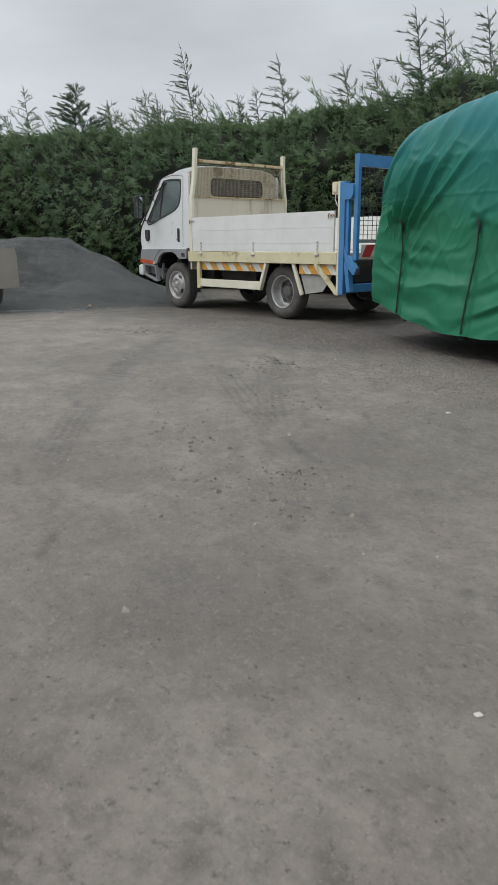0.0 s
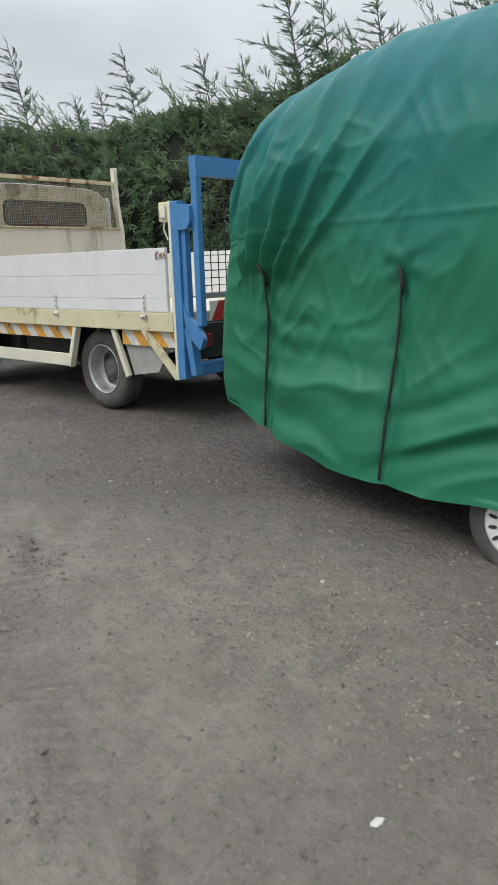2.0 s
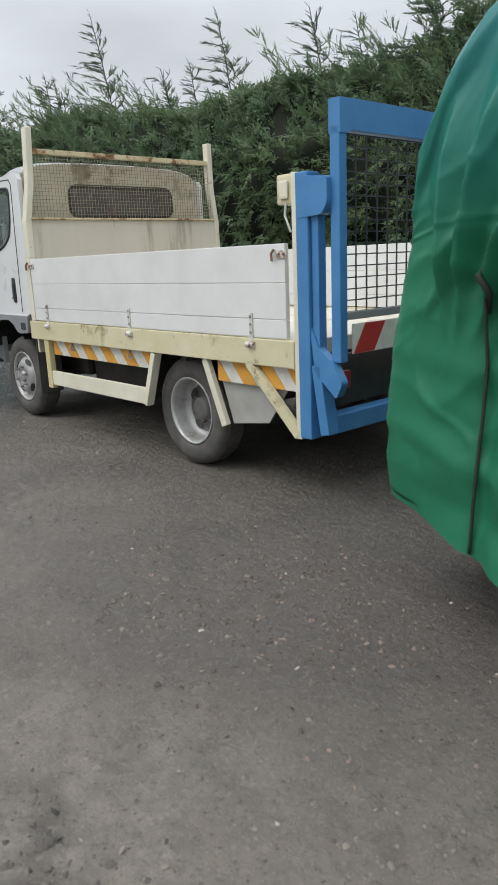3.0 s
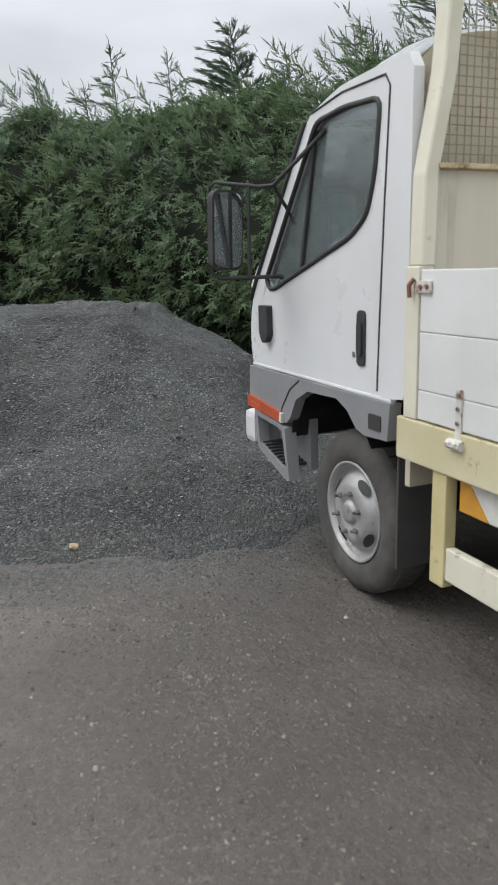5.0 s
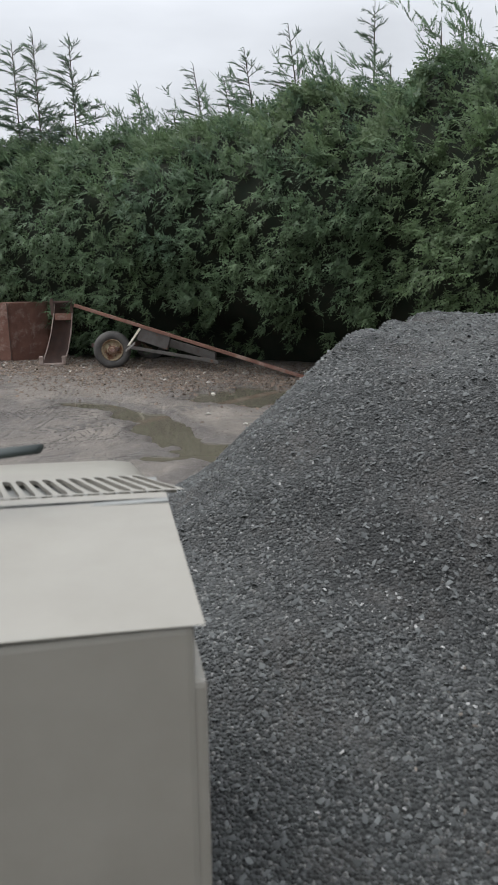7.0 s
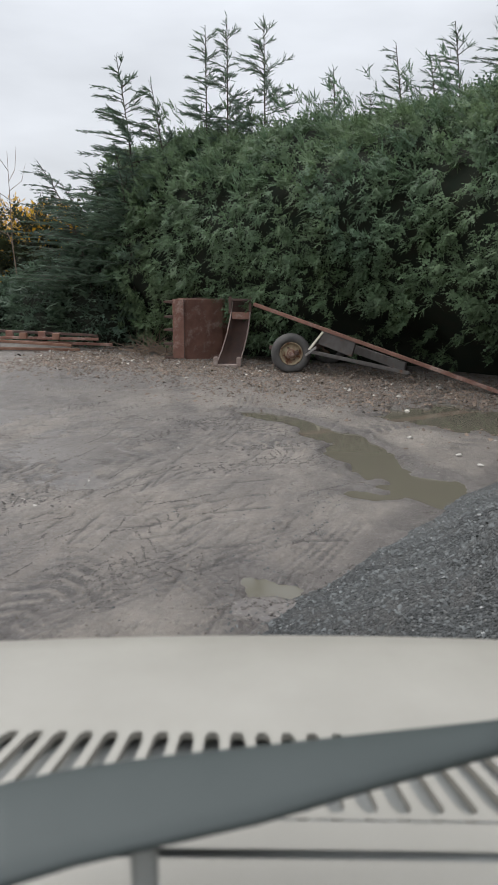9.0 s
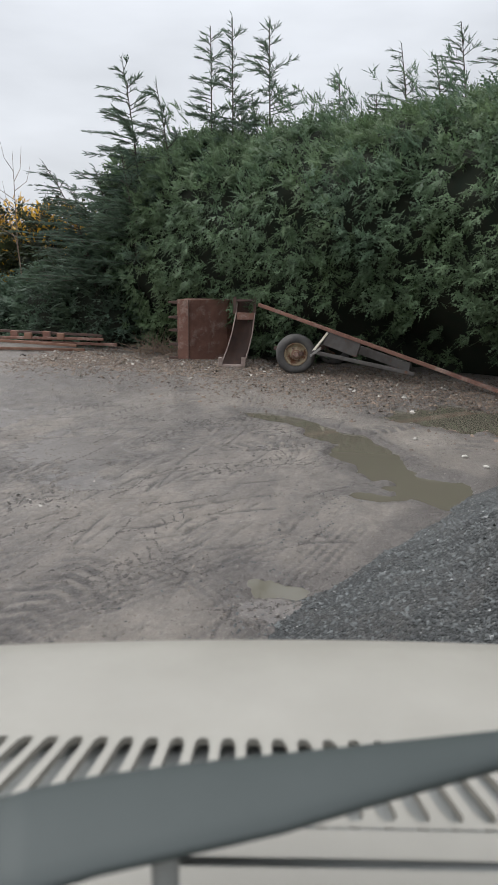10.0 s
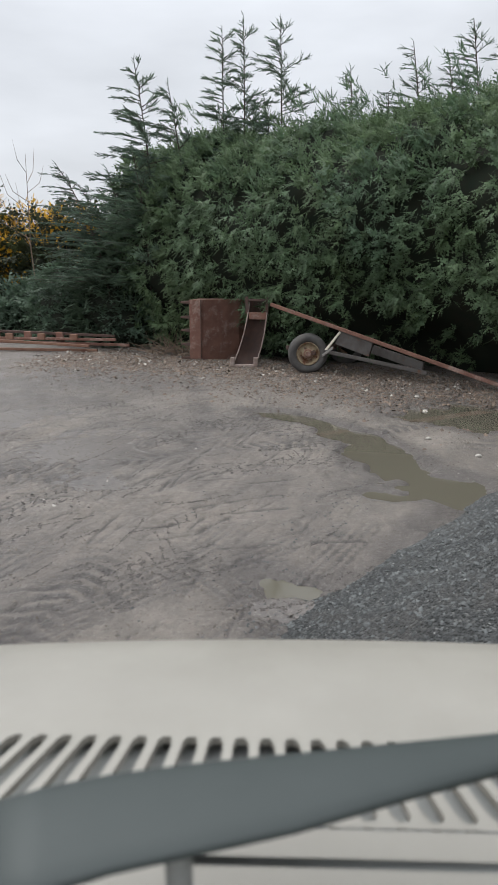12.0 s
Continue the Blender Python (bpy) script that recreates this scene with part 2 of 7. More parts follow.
M_blue = material("blue_paint", (0.045, 0.165, 0.37), 0.45, colour2=(0.06, 0.20, 0.42), scale=4.0, rust=(0.12, 0.08, 0.06), rust_cover=0.73, rust_scale=9.0, bump=0.05)
M_steel = material("bare_steel", (0.35, 0.34, 0.32), 0.45, metal=0.8, rust=RUST, rust_cover=0.55, rust_scale=30)
M_rust = material("rusted_steel", (0.21, 0.105, 0.075), 0.85, colour2=(0.14, 0.068, 0.05), scale=6.0, dirt=(0.33, 0.22, 0.18), dirt_cover=0.52, dirt_scale=5.0, bump=0.4, bump_scale=60)
M_rust_dark = material("dark_rusted_steel", (0.065, 0.042, 0.036), 0.8, colour2=(0.10, 0.055, 0.04), scale=7.0, bump=0.3, bump_scale=60)
M_rust_pale = material("pale_rusted_steel", (0.25, 0.145, 0.10), 0.8, colour2=(0.17, 0.08, 0.05), scale=9.0, bump=0.3)
M_orange = material("orange_lens", (0.50, 0.095, 0.035), 0.25, colour2=(0.40, 0.075, 0.03), scale=10)
M_amber = material("amber_stripe_tape", (0.62, 0.31, 0.045), 0.45, colour2=(0.52, 0.25, 0.04), scale=12, dirt=(0.25, 0.2, 0.13), dirt_cover=0.64, dirt_scale=9)
M_stripe = material("white_stripe_tape", (0.62, 0.62, 0.58), 0.45, colour2=(0.5, 0.5, 0.46), scale=12, dirt=(0.25, 0.22, 0.17), dirt_cover=0.62, dirt_scale=9)
M_red = material("red_stripe_tape", (0.42, 0.035, 0.03), 0.45, colour2=(0.34, 0.03, 0.03), scale=12)
M_seat = material("dark_cab_lining", (0.03, 0.032, 0.036), 0.8)
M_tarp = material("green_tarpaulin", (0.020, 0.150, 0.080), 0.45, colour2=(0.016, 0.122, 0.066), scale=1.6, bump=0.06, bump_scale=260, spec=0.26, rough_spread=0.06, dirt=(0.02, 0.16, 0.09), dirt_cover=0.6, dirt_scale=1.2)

def sky_tinted(m, low, high, tint):
    """Puts the sky's teal sheen into the colour towards the top, unevenly."""
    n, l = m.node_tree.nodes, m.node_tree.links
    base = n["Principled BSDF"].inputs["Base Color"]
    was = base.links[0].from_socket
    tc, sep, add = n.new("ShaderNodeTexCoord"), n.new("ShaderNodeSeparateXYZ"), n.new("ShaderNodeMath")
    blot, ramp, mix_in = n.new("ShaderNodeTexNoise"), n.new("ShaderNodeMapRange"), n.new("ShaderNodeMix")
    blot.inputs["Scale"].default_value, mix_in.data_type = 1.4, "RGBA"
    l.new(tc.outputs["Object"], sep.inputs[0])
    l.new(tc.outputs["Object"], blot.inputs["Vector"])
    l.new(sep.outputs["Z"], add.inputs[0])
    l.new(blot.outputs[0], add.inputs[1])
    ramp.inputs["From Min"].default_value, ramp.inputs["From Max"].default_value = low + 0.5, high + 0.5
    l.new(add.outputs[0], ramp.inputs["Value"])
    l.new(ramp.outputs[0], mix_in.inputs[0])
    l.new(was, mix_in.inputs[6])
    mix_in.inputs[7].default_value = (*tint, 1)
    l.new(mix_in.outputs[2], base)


# The cover's teal top is sky sheen painted into the cloth colour.
sky_tinted(M_tarp, 1.2, 2.2, (0.012, 0.130, 0.142))
M_strap = material("black_strap", (0.012, 0.02, 0.015), 0.75)
# Near-black: the shade deep within foliage is put into this colour.
M_core = material("shade_core", (0.020, 0.026, 0.019), 0.95, spec=0.05, colour2=(0.026, 0.027, 0.020), scale=5)
M_leaf = material("conifer_green", (0.088, 0.140, 0.082), 0.55, colour2=(0.112, 0.165, 0.078), scale=0.35, per_island=0.4, spread=(0.4, 0.6), spec=0.3)
M_leaf_dark = material("dark_conifer_green", (0.076, 0.116, 0.082), 0.55, colour2=(0.090, 0.130, 0.082), scale=0.5, per_island=0.35, spec=0.3)
M_leaf_new = material("fresh_conifer_green", (0.125, 0.178, 0.088), 0.55, colour2=(0.100, 0.152, 0.082), scale=0.4, per_island=0.3, spec=0.3)
M_gorse = material("gorse_green", (0.045, 0.055, 0.022), 0.75, colour2=(0.035, 0.04, 0.02), scale=1.0, per_island=0.4)
M_flower = material("gorse_yellow", (0.62, 0.36, 0.02), 0.6, colour2=(0.5, 0.28, 0.02), scale=3.0, per_island=0.3)
M_bark = material("bark", (0.05, 0.042, 0.034), 0.9, colour2=(0.05, 0.04, 0.03), scale=12, bump=0.4)
M_twig = material("dry_twigs", (0.20, 0.15, 0.11), 0.9, colour2=(0.13, 0.09, 0.06), scale=9)
M_stone = material("gravel_stone", (0.094, 0.099, 0.097), 0.75, colour2=(0.062, 0.066, 0.065), scale=14, per_island=0.5)
M_stone_pale = material("pale_stone", (0.34, 0.32, 0.285), 0.8, colour2=(0.25, 0.235, 0.21), scale=14, per_island=0.5)
M_chip_pale = material("pale_gravel_chip", (0.25, 0.25, 0.24), 0.8, colour2=(0.17, 0.17, 0.165), scale=14, per_island=0.5)
M_grit = material("pale_brown_grit", (0.175, 0.153, 0.128), 0.9, colour2=(0.12, 0.104, 0.088), scale=12, per_island=0.4)
M_litter = material("white_litter", (0.55, 0.53, 0.50), 0.7, colour2=(0.38, 0.36, 0.33), scale=30)
M_mesh = material("galvanised_mesh", (0.30, 0.27, 0.19), 0.6, metal=0.0, rust=(0.25, 0.14, 0.07), rust_cover=0.55, rust_scale=8)
M_mesh_dark = material("dark_wire_mesh", (0.05, 0.055, 0.06), 0.55, metal=0.3)
M_bonnet = material("cream_bonnet_paint", (0.272, 0.257, 0.224), 0.42, colour2=(0.228, 0.214, 0.184), scale=5.0, spread=(0.25, 0.75))
M_slot = material("dark_slot", (0.24, 0.245, 0.235), 0.8)
M_wiper = material("black_wiper_plastic", (0.023, 0.031, 0.029), 0.6, colour2=(0.030, 0.038, 0.036), scale=3)


def glass(name, tint, rough=0.03):
    m = bpy.data.materials.new(name)
    m.use_nodes = True
    p = m.node_tree.nodes["Principled BSDF"]
    p.inputs["Base Color"].default_value = (*tint, 1)
    p.inputs["Roughness"].default_value = rough
    p.inputs["Transmission Weight"].default_value = 0.9
    p.inputs["IOR"].default_value = 1.45
    return m


M_glass = glass("window_glass", (0.58, 0.64, 0.66))
M_rear_pane = material("dusty_dark_glass", (0.095, 0.086, 0.09), 0.25, colour2=(0.125, 0.11, 0.112), scale=3.0)
M_mirror = material("mirror_glass", (0.75, 0.78, 0.8), 0.05, metal=1.0, rough_spread=0.0)
M_water = bpy.data.materials.new("muddy_water")
M_water.use_nodes = True
_w = M_water.node_tree.nodes["Principled BSDF"]
_w.inputs["Base Color"].default_value = (0.100, 0.091, 0.069, 1)
_w.inputs["Roughness"].default_value = 0.06
_w.inputs["IOR"].default_value = 1.33


def ground_material():
    """Trodden wet dirt: brown-grey, darker and smoother where it is wet, with grit and clods."""
    m = bpy.data.materials.new("muddy_yard_dirt")
    m.use_nodes = True
    n, l = m.node_tree.nodes, m.node_tree.links
    out = n["Principled BSDF"]
    tc = n.new("ShaderNodeTexCoord")

    def noise_node(sc, det=8.0, rgh=0.6, stretch=(1, 1, 1)):
        mp = n.new("ShaderNodeMapping")
        mp.inputs["Scale"].default_value = stretch
        l.new(tc.outputs["Object"], mp.inputs[0])
        k = n.new("ShaderNodeTexNoise")
        k.inputs["Scale"].default_value, k.inputs["Detail"].default_value, k.inputs["Roughness"].default_value = sc, det, rgh
        l.new(mp.outputs[0], k.inputs["Vector"])
        return k.outputs[0]

    def rng(src, a, b, c=0.0, d=1.0):
        k = n.new("ShaderNodeMapRange")
        for key, v in (("From Min", a), ("From Max", b), ("To Min", c), ("To Max", d)):
            k.inputs[key].default_value = v
        l.new(src, k.inputs["Value"])
        return k.outputs[0]

    def mix(fac, a, b):
        k = n.new("ShaderNodeMix")
        k.data_type = "RGBA"
        l.new(fac, k.inputs[0])
        for sock, v in ((k.inputs[6], a), (k.inputs[7], b)):
            if isinstance(v, tuple):
                sock.default_value = (*v, 1)
            else:
                l.new(v, sock)
        return k.outputs[2]

    big = noise_node(0.35, 5.0, 0.55)
    mid = noise_node(2.2, 8.0, 0.65)
    fine = noise_node(38.0, 6.0, 0.7)
    mask = n.new("ShaderNodeAttribute")
    mask.attribute_name = "wet"
    add = n.new("ShaderNodeMath")
    add.use_clamp = True
    l.new(rng(big, 0.45, 0.66, 0.0, 0.75), add.inputs[0])
    l.new(mask.outputs["Fac"], add.inputs[1])
    wet = add.outputs[0]
    base = mix(rng(mid, 0.36, 0.64), (0.268, 0.236, 0.201), (0.202, 0.174, 0.148))
    base = mix(rng(noise_node(0.85, 10.0, 0.8), 0.47, 0.68, 0.0, 0.30), base, (0.310, 0.275, 0.236))
    base = mix(rng(noise_node(6.0, 9.0, 0.8), 0.50, 0.62, 0.0, 0.45), base, (0.130, 0.113, 0.098))
    base = mix(rng(noise_node(1.3, 9.0, 0.75, (1.0, 3.4, 1.0)), 0.50, 0.68, 0.0, 0.55), base, (0.150, 0.134, 0.118))
    base = mix(rng(noise_node(11.0, 10.0, 0.78), 0.46, 0.66, 0.0, 0.55), base, (0.125, 0.112, 0.100))
    base = mix(wet, base, (0.118, 0.104, 0.094))
    marks = n.new("ShaderNodeAttribute")
    marks.attribute_name = "mark"
    base = mix(rng(marks.outputs["Fac"], 0.06, 0.6, 0.0, 0.85), base, (0.060, 0.053, 0.049))
    base = mix(rng(fine, 0.54, 0.76, 0.0, 0.7), base, (0.30, 0.275, 0.245))
    base = mix(rng(noise_node(31.0, 7.0, 0.75), 0.56, 0.70, 0.0, 0.85), base, (0.060, 0.053, 0.047))
    base = mix(rng(noise_node(120.0, 4.0, 0.7), 0.60, 0.72, 0.0, 0.8), base, (0.36, 0.335, 0.30))
    l.new(base, out.inputs["Base Color"])
    rough = n.new("ShaderNodeMix")
    l.new(wet, rough.inputs[0])
    l.new(rng(mid, 0.35, 0.6, 0.62, 0.85), rough.inputs[2])
    l.new(rng(mid, 0.35, 0.6, 0.27, 0.55), rough.inputs[3])
    film = n.new("ShaderNodeMix")
    l.new(rng(mask.outputs["Fac"], 1.0, 1.5), film.inputs[0])
    l.new(rough.outputs[0], film.inputs[2])
    film.inputs[3].default_value = 0.32
    l.new(film.outputs[0], out.inputs["Roughness"])
    out.inputs["Specular IOR Level"].default_value = 0.4
    calm = rng(mask.outputs["Fac"], 1.0, 1.5, 0.6, 0.03)
    b0 = n.new("ShaderNodeBump")
    b0.inputs["Strength"].default_value, b0.inputs["Distance"].default_value = 0.5, 0.008
    l.new(calm, b0.inputs["Strength"])
    l.new(noise_node(52.0, 6.0, 0.75), b0.inputs["Height"])
    b1 = n.new("ShaderNodeBump")
    l.new(b0.outputs[0], b1.inputs["Normal"])
    b1.inputs["Strength"].default_value, b1.inputs["Distance"].default_value = 0.6, 0.045
    l.new(calm, b1.inputs["Strength"])
    l.new(noise_node(14.0, 8.0, 0.72), b1.inputs["Height"])
    b2 = n.new("ShaderNodeBump")
    l.new(b1.outputs[0], b2.inputs["Normal"])
    b2.inputs["Strength"].default_value, b2.inputs["Distance"].default_value = 0.6, 0.10
    l.new(calm, b2.inputs["Strength"])
    l.new(noise_node(4.5, 9.0, 0.75), b2.inputs["Height"])
    l.new(b2.outputs[0], out.inputs["Normal"])
    return m


def heap_material():
    """Crushed dark stone: each chip a cell of its own grey, with the joints between chips sunk."""
    m = bpy.data.materials.new("dark_crushed_gravel")
    m.use_nodes = True
    n, l = m.node_tree.nodes, m.node_tree.links
    out = n["Principled BSDF"]
    tc = n.new("ShaderNodeTexCoord")
    v = n.new("ShaderNodeTexVoronoi")
    v.inputs["Scale"].default_value, v.inputs["Randomness"].default_value = 88.0, 1.0
    l.new(tc.outputs["Object"], v.inputs["Vector"])
    ramp = n.new("ShaderNodeValToRGB")
    for pos, c in ((0.0, (0.026, 0.028, 0.027)), (0.55, (0.055, 0.058, 0.057)), (0.88, (0.086, 0.090, 0.088)), (1.0, (0.20, 0.20, 0.19))):
        e = ramp.color_ramp.elements.new(pos) if pos not in (0.0, 1.0) else ramp.color_ramp.elements[0 if pos == 0.0 else len(ramp.color_ramp.elements) - 1]
        e.color = (*c, 1)
    sep = n.new("ShaderNodeSeparateColor")
    l.new(v.outputs["Color"], sep.inputs[0])
    l.new(sep.outputs[0], ramp.inputs[0])
    big = n.new("ShaderNodeTexNoise")
    big.inputs["Scale"].default_value, big.inputs["Detail"].default_value = 1.1, 6.0
    l.new(tc.outputs["Object"], big.inputs["Vector"])
    hs = n.new("ShaderNodeHueSaturation")
    mr = n.new("ShaderNodeMapRange")
    for key, val in (("From Min", 0.3), ("From Max", 0.7), ("To Min", 0.45), ("To Max", 1.45)):
        mr.inputs[key].default_value = val
    l.new(big.outputs[0], mr.inputs["Value"])
    l.new(mr.outputs[0], hs.inputs["Value"])
    l.new(ramp.outputs[0], hs.inputs["Color"])
    dusty = n.new("ShaderNodeTexNoise")
    dusty.inputs["Scale"].default_value, dusty.inputs["Detail"].default_value, dusty.inputs["Roughness"].default_value = 2.6, 8.0, 0.7
    l.new(tc.outputs["Object"], dusty.inputs["Vector"])
    share, over = n.new("ShaderNodeMapRange"), n.new("ShaderNodeMix")
    for key, val in (("From Min", 0.48), ("From Max", 0.66), ("To Min", 0.0), ("To Max", 0.55)):
        share.inputs[key].default_value = val
    l.new(dusty.outputs[0], share.inputs["Value"])
    over.data_type = "RGBA"
    l.new(share.outputs[0], over.inputs[0])
    l.new(hs.outputs[0], over.inputs[6])
    over.inputs[7].default_value = (0.082, 0.076, 0.070, 1)
    l.new(over.outputs[2], out.inputs["Base Color"])
    out.inputs["Roughness"].default_value = 0.72
    b = n.new("ShaderNodeBump")
    b.inputs["Strength"].default_value, b.inputs["Distance"].default_value = 1.0, 0.022
    b.invert = True
    l.new(v.outputs["Distance"], b.inputs["Height"])
    l.new(b.outputs[0], out.inputs["Normal"])
    return m


M_ground = ground_material()
M_heap = heap_material()
M_rim_old = material("flaking_old_rim", (0.30, 0.25, 0.16), 0.7, colour2=(0.20, 0.13, 0.08), scale=12, rust=RUST, rust_cover=0.5, rust_scale=14)
M_bank = material("mixed_bank_stone", (0.165, 0.122, 0.090), 0.85, colour2=(0.085, 0.064, 0.049), scale=10, per_island=0.5)
M_bar = material("dull_dark_steel", (0.085, 0.080, 0.074), 0.7, colour2=(0.06, 0.05, 0.045), scale=9, rust=RUST, rust_cover=0.6, rust_scale=12)
M_edge = material("worn_pale_edge", (0.30, 0.245, 0.215), 0.7, colour2=(0.20, 0.14, 0.115), scale=9)
M_mud = material("churned_mud", (0.088, 0.077, 0.068), 0.7, colour2=(0.064, 0.055, 0.049), scale=12, per_island=0.3, bump=0.5, bump_scale=80)
M_clod = material("dirt_clod", (0.165, 0.143, 0.120), 0.9, colour2=(0.12, 0.103, 0.087), scale=12, per_island=0.4, bump=0.5, bump_scale=80)
M_crumb = material("brick_crumb", (0.15, 0.112, 0.092), 0.9, colour2=(0.10, 0.08, 0.067), scale=12, per_island=0.5)
M_buff = material("buff_brick", (0.42, 0.32, 0.20), 0.85, colour2=(0.34, 0.26, 0.16), scale=20, bump=0.4)


def leafy(m, share=0.4):
    """Lets light through thin leaves."""
    n, l = m.node_tree.nodes, m.node_tree.links
    solid, out = n["Principled BSDF"], n["Material Output"]
    thin, both = n.new("ShaderNodeBsdfTranslucent"), n.new("ShaderNodeMixShader")
    l.new(solid.inputs["Base Color"].links[0].from_socket, thin.inputs["Color"])
    both.inputs[0].default_value = share
    l.new(solid.outputs[0], both.inputs[1])
    l.new(thin.outputs[0], both.inputs[2])
    l.new(both.outputs[0], out.inputs["Surface"])


for m in (M_leaf, M_leaf_dark, M_leaf_new, M_gorse, M_flower):
    leafy(m)

# ---- ground: one sheet to the horizon, fine in the yard ----
PUDDLES = [  # centre, half sizes, turn, depth
    (-8.12, -2.20, 1.05, 0.52, 80, 0.20), (-7.58, -4.00, 0.52, 0.19, 65, 0.055), (-7.02, -3.42, 0.48, 0.24, 40, 0.055), (-6.35, -3.00, 0.50, 0.27, 35, 0.06), (-5.72, -2.55, 0.46, 0.30, 38, 0.06),
    (-5.46, -2.92, 0.20, 0.09, 80, 0.035), (-3.74, -3.16, 0.40, 0.16, 45, 0.055),
]

FILMS = [(-6.04, -5.5, 0.55, 0.45), (-5.2, -5.05, 0.26, 0.24), (-6.8, -6.65, 0.50, 0.30), (-3.75, -3.2, 0.16, 0.2), (-5.55, -5.2, 0.22, 0.2)]  # centre, half sizes


TRACKS = [  # wheel marks on arcs: centre, radius, half width, from and to degrees, share of lugs, depth
    (14.0, 6.5, 12.6, 0.14, 180, 262, 0.15, 0.35), (14.0, 6.5, 14.0, 0.14, 180, 262, 0.15, 0.35), (11.2, 7.45, 12.0, 0.15, 236, 252, 0.05, 0.3), (11.2, 7.45, 11.45, 0.10, 238, 247, 0.05, 0.25),
    (-12.5, -15.0, 11.9, 0.15, 25, 105, 1.0, 0.16), (-12.5, -15.0, 10.4, 0.15, 25, 105, 1.0, 0.16), (-11.0, -14.0, 12.4, 0.14, 30, 100, 0.1, 0.4), (-11.6, -14.5, 11.2, 0.13, 30, 100, 0.2, 0.4),
    (-6.6, -14.4, 10.0, 0.16, 58, 104, 0.1, 0.4), (-6.6, -14.4, 9.35, 0.13, 62, 100, 0.3, 0.5), (-6.6, -14.4, 10.75, 0.13, 60, 96, 0.15, 0.4), (6.8, -4.4, 12.05, 0.16, 163, 198, 1.0, 0.6), (7.0, -3.4, 12.0, 0.14, 172, 189, 1.0, 0.6),
    (-6.2, -10.95, 8.0, 0.13, 60, 88, 0.05, 0.5), (-6.2, -10.95, 9.3, 0.12, 64, 100, 0.1, 0.4), (9.0, -9.0, 16.6, 0.14, 150, 172, 0.9, 0.5), (-16.0, -12.0, 12.4, 0.15, 20, 62, 0.9, 0.55), (-16.0, -12.0, 13.9, 0.15, 20, 62, 0.4, 0.45),
    (-3.0, -19.0, 14.7, 0.15, 80, 150, 1.0, 0.5), (-3.0, -19.0, 13.4, 0.14, 80, 150, 0.9, 0.45), (-14.0, 2.0, 10.2, 0.13, 290, 345, 0.8, 0.4), (4.0, -11.0, 10.8, 0.13, 110, 175, 0.2, 0.35),
]


def scratches(x, y):
    """Short wheel scrapes in the mud: narrow grooves in a few main directions."""
    out = np.zeros(np.shape(x))
    pick = (x > -8.2) & (x < -2.6) & (y > -7.2) & (y < -2.6)
    if not np.any(pick):
        return out
    px, py = x[pick], y[pick]
    best = np.zeros(px.shape)
    draw = random.Random(31)
    for k in range(300):
        cx, cy = draw.uniform(-7.8, -3.0), draw.uniform(-6.8, -3.1)
        turn = math.radians(draw.choice((169, 169, 152, 108, 128, 175)) + draw.gauss(0, 6))
        c, s = math.cos(turn), math.sin(turn)
        half, wide, deep = draw.uniform(0.06, 0.38), draw.uniform(0.008, 0.019), draw.uniform(0.4, 1.0)
        near = (np.abs(px - cx) < half + 0.1) & (np.abs(py - cy) < half + 0.1)
        u, v = (px[near] - cx) * c + (py[near] - cy) * s, -(px[near] - cx) * s + (py[near] - cy) * c
        v = v + 0.25 * u * u
        line = np.exp(-(v / wide) ** 2) * smooth_step(half, half * 0.6, np.abs(u)) * (0.6 + 0.4 * lattice_noise(u * 14, v * 3, k))
        best[near] = np.maximum(best[near], deep * line)
    out[pick] = best
    return out


def scrapes(x, y):
    """Long shallow wheel scrapes between the gate and the truck, most of them along the way of driving."""
    out = np.zeros(np.shape(x))
    pick = (x > -1.0) & (x < 9.6) & (y > -7.4) & (y < -0.6)
    if not np.any(pick):
        return out
    px, py = x[pick], y[pick]
    best = np.zeros(px.shape)
    draw = random.Random(37)
    for k in range(230):
        cx, cy = draw.uniform(1.0, 9.2), draw.uniform(-6.8, -1.2)
        turn = math.radians(draw.choice((128, 135, 142, 150, 165, 100)) + draw.gauss(0, 8))
        c, s = math.cos(turn), math.sin(turn)
        half, wide, deep, bow = draw.uniform(0.10, 0.55), draw.uniform(0.022, 0.05), draw.uniform(0.12, 0.5), draw.uniform(-0.3, 0.5)
        near = (np.abs(px - cx) < half + 0.15) & (np.abs(py - cy) < half + 0.15)
        u, v = (px[near] - cx) * c + (py[near] - cy) * s, -(px[near] - cx) * s + (py[near] - cy) * c
        v = v + bow * u * u
        line = np.exp(-(v / wide) ** 2) * smooth_step(half, half * 0.5, np.abs(u)) * (0.5 + 0.5 * lattice_noise(u * 11, v * 4, k))
        best[near] = np.maximum(best[near], deep * line)
    out[pick] = best
    return out


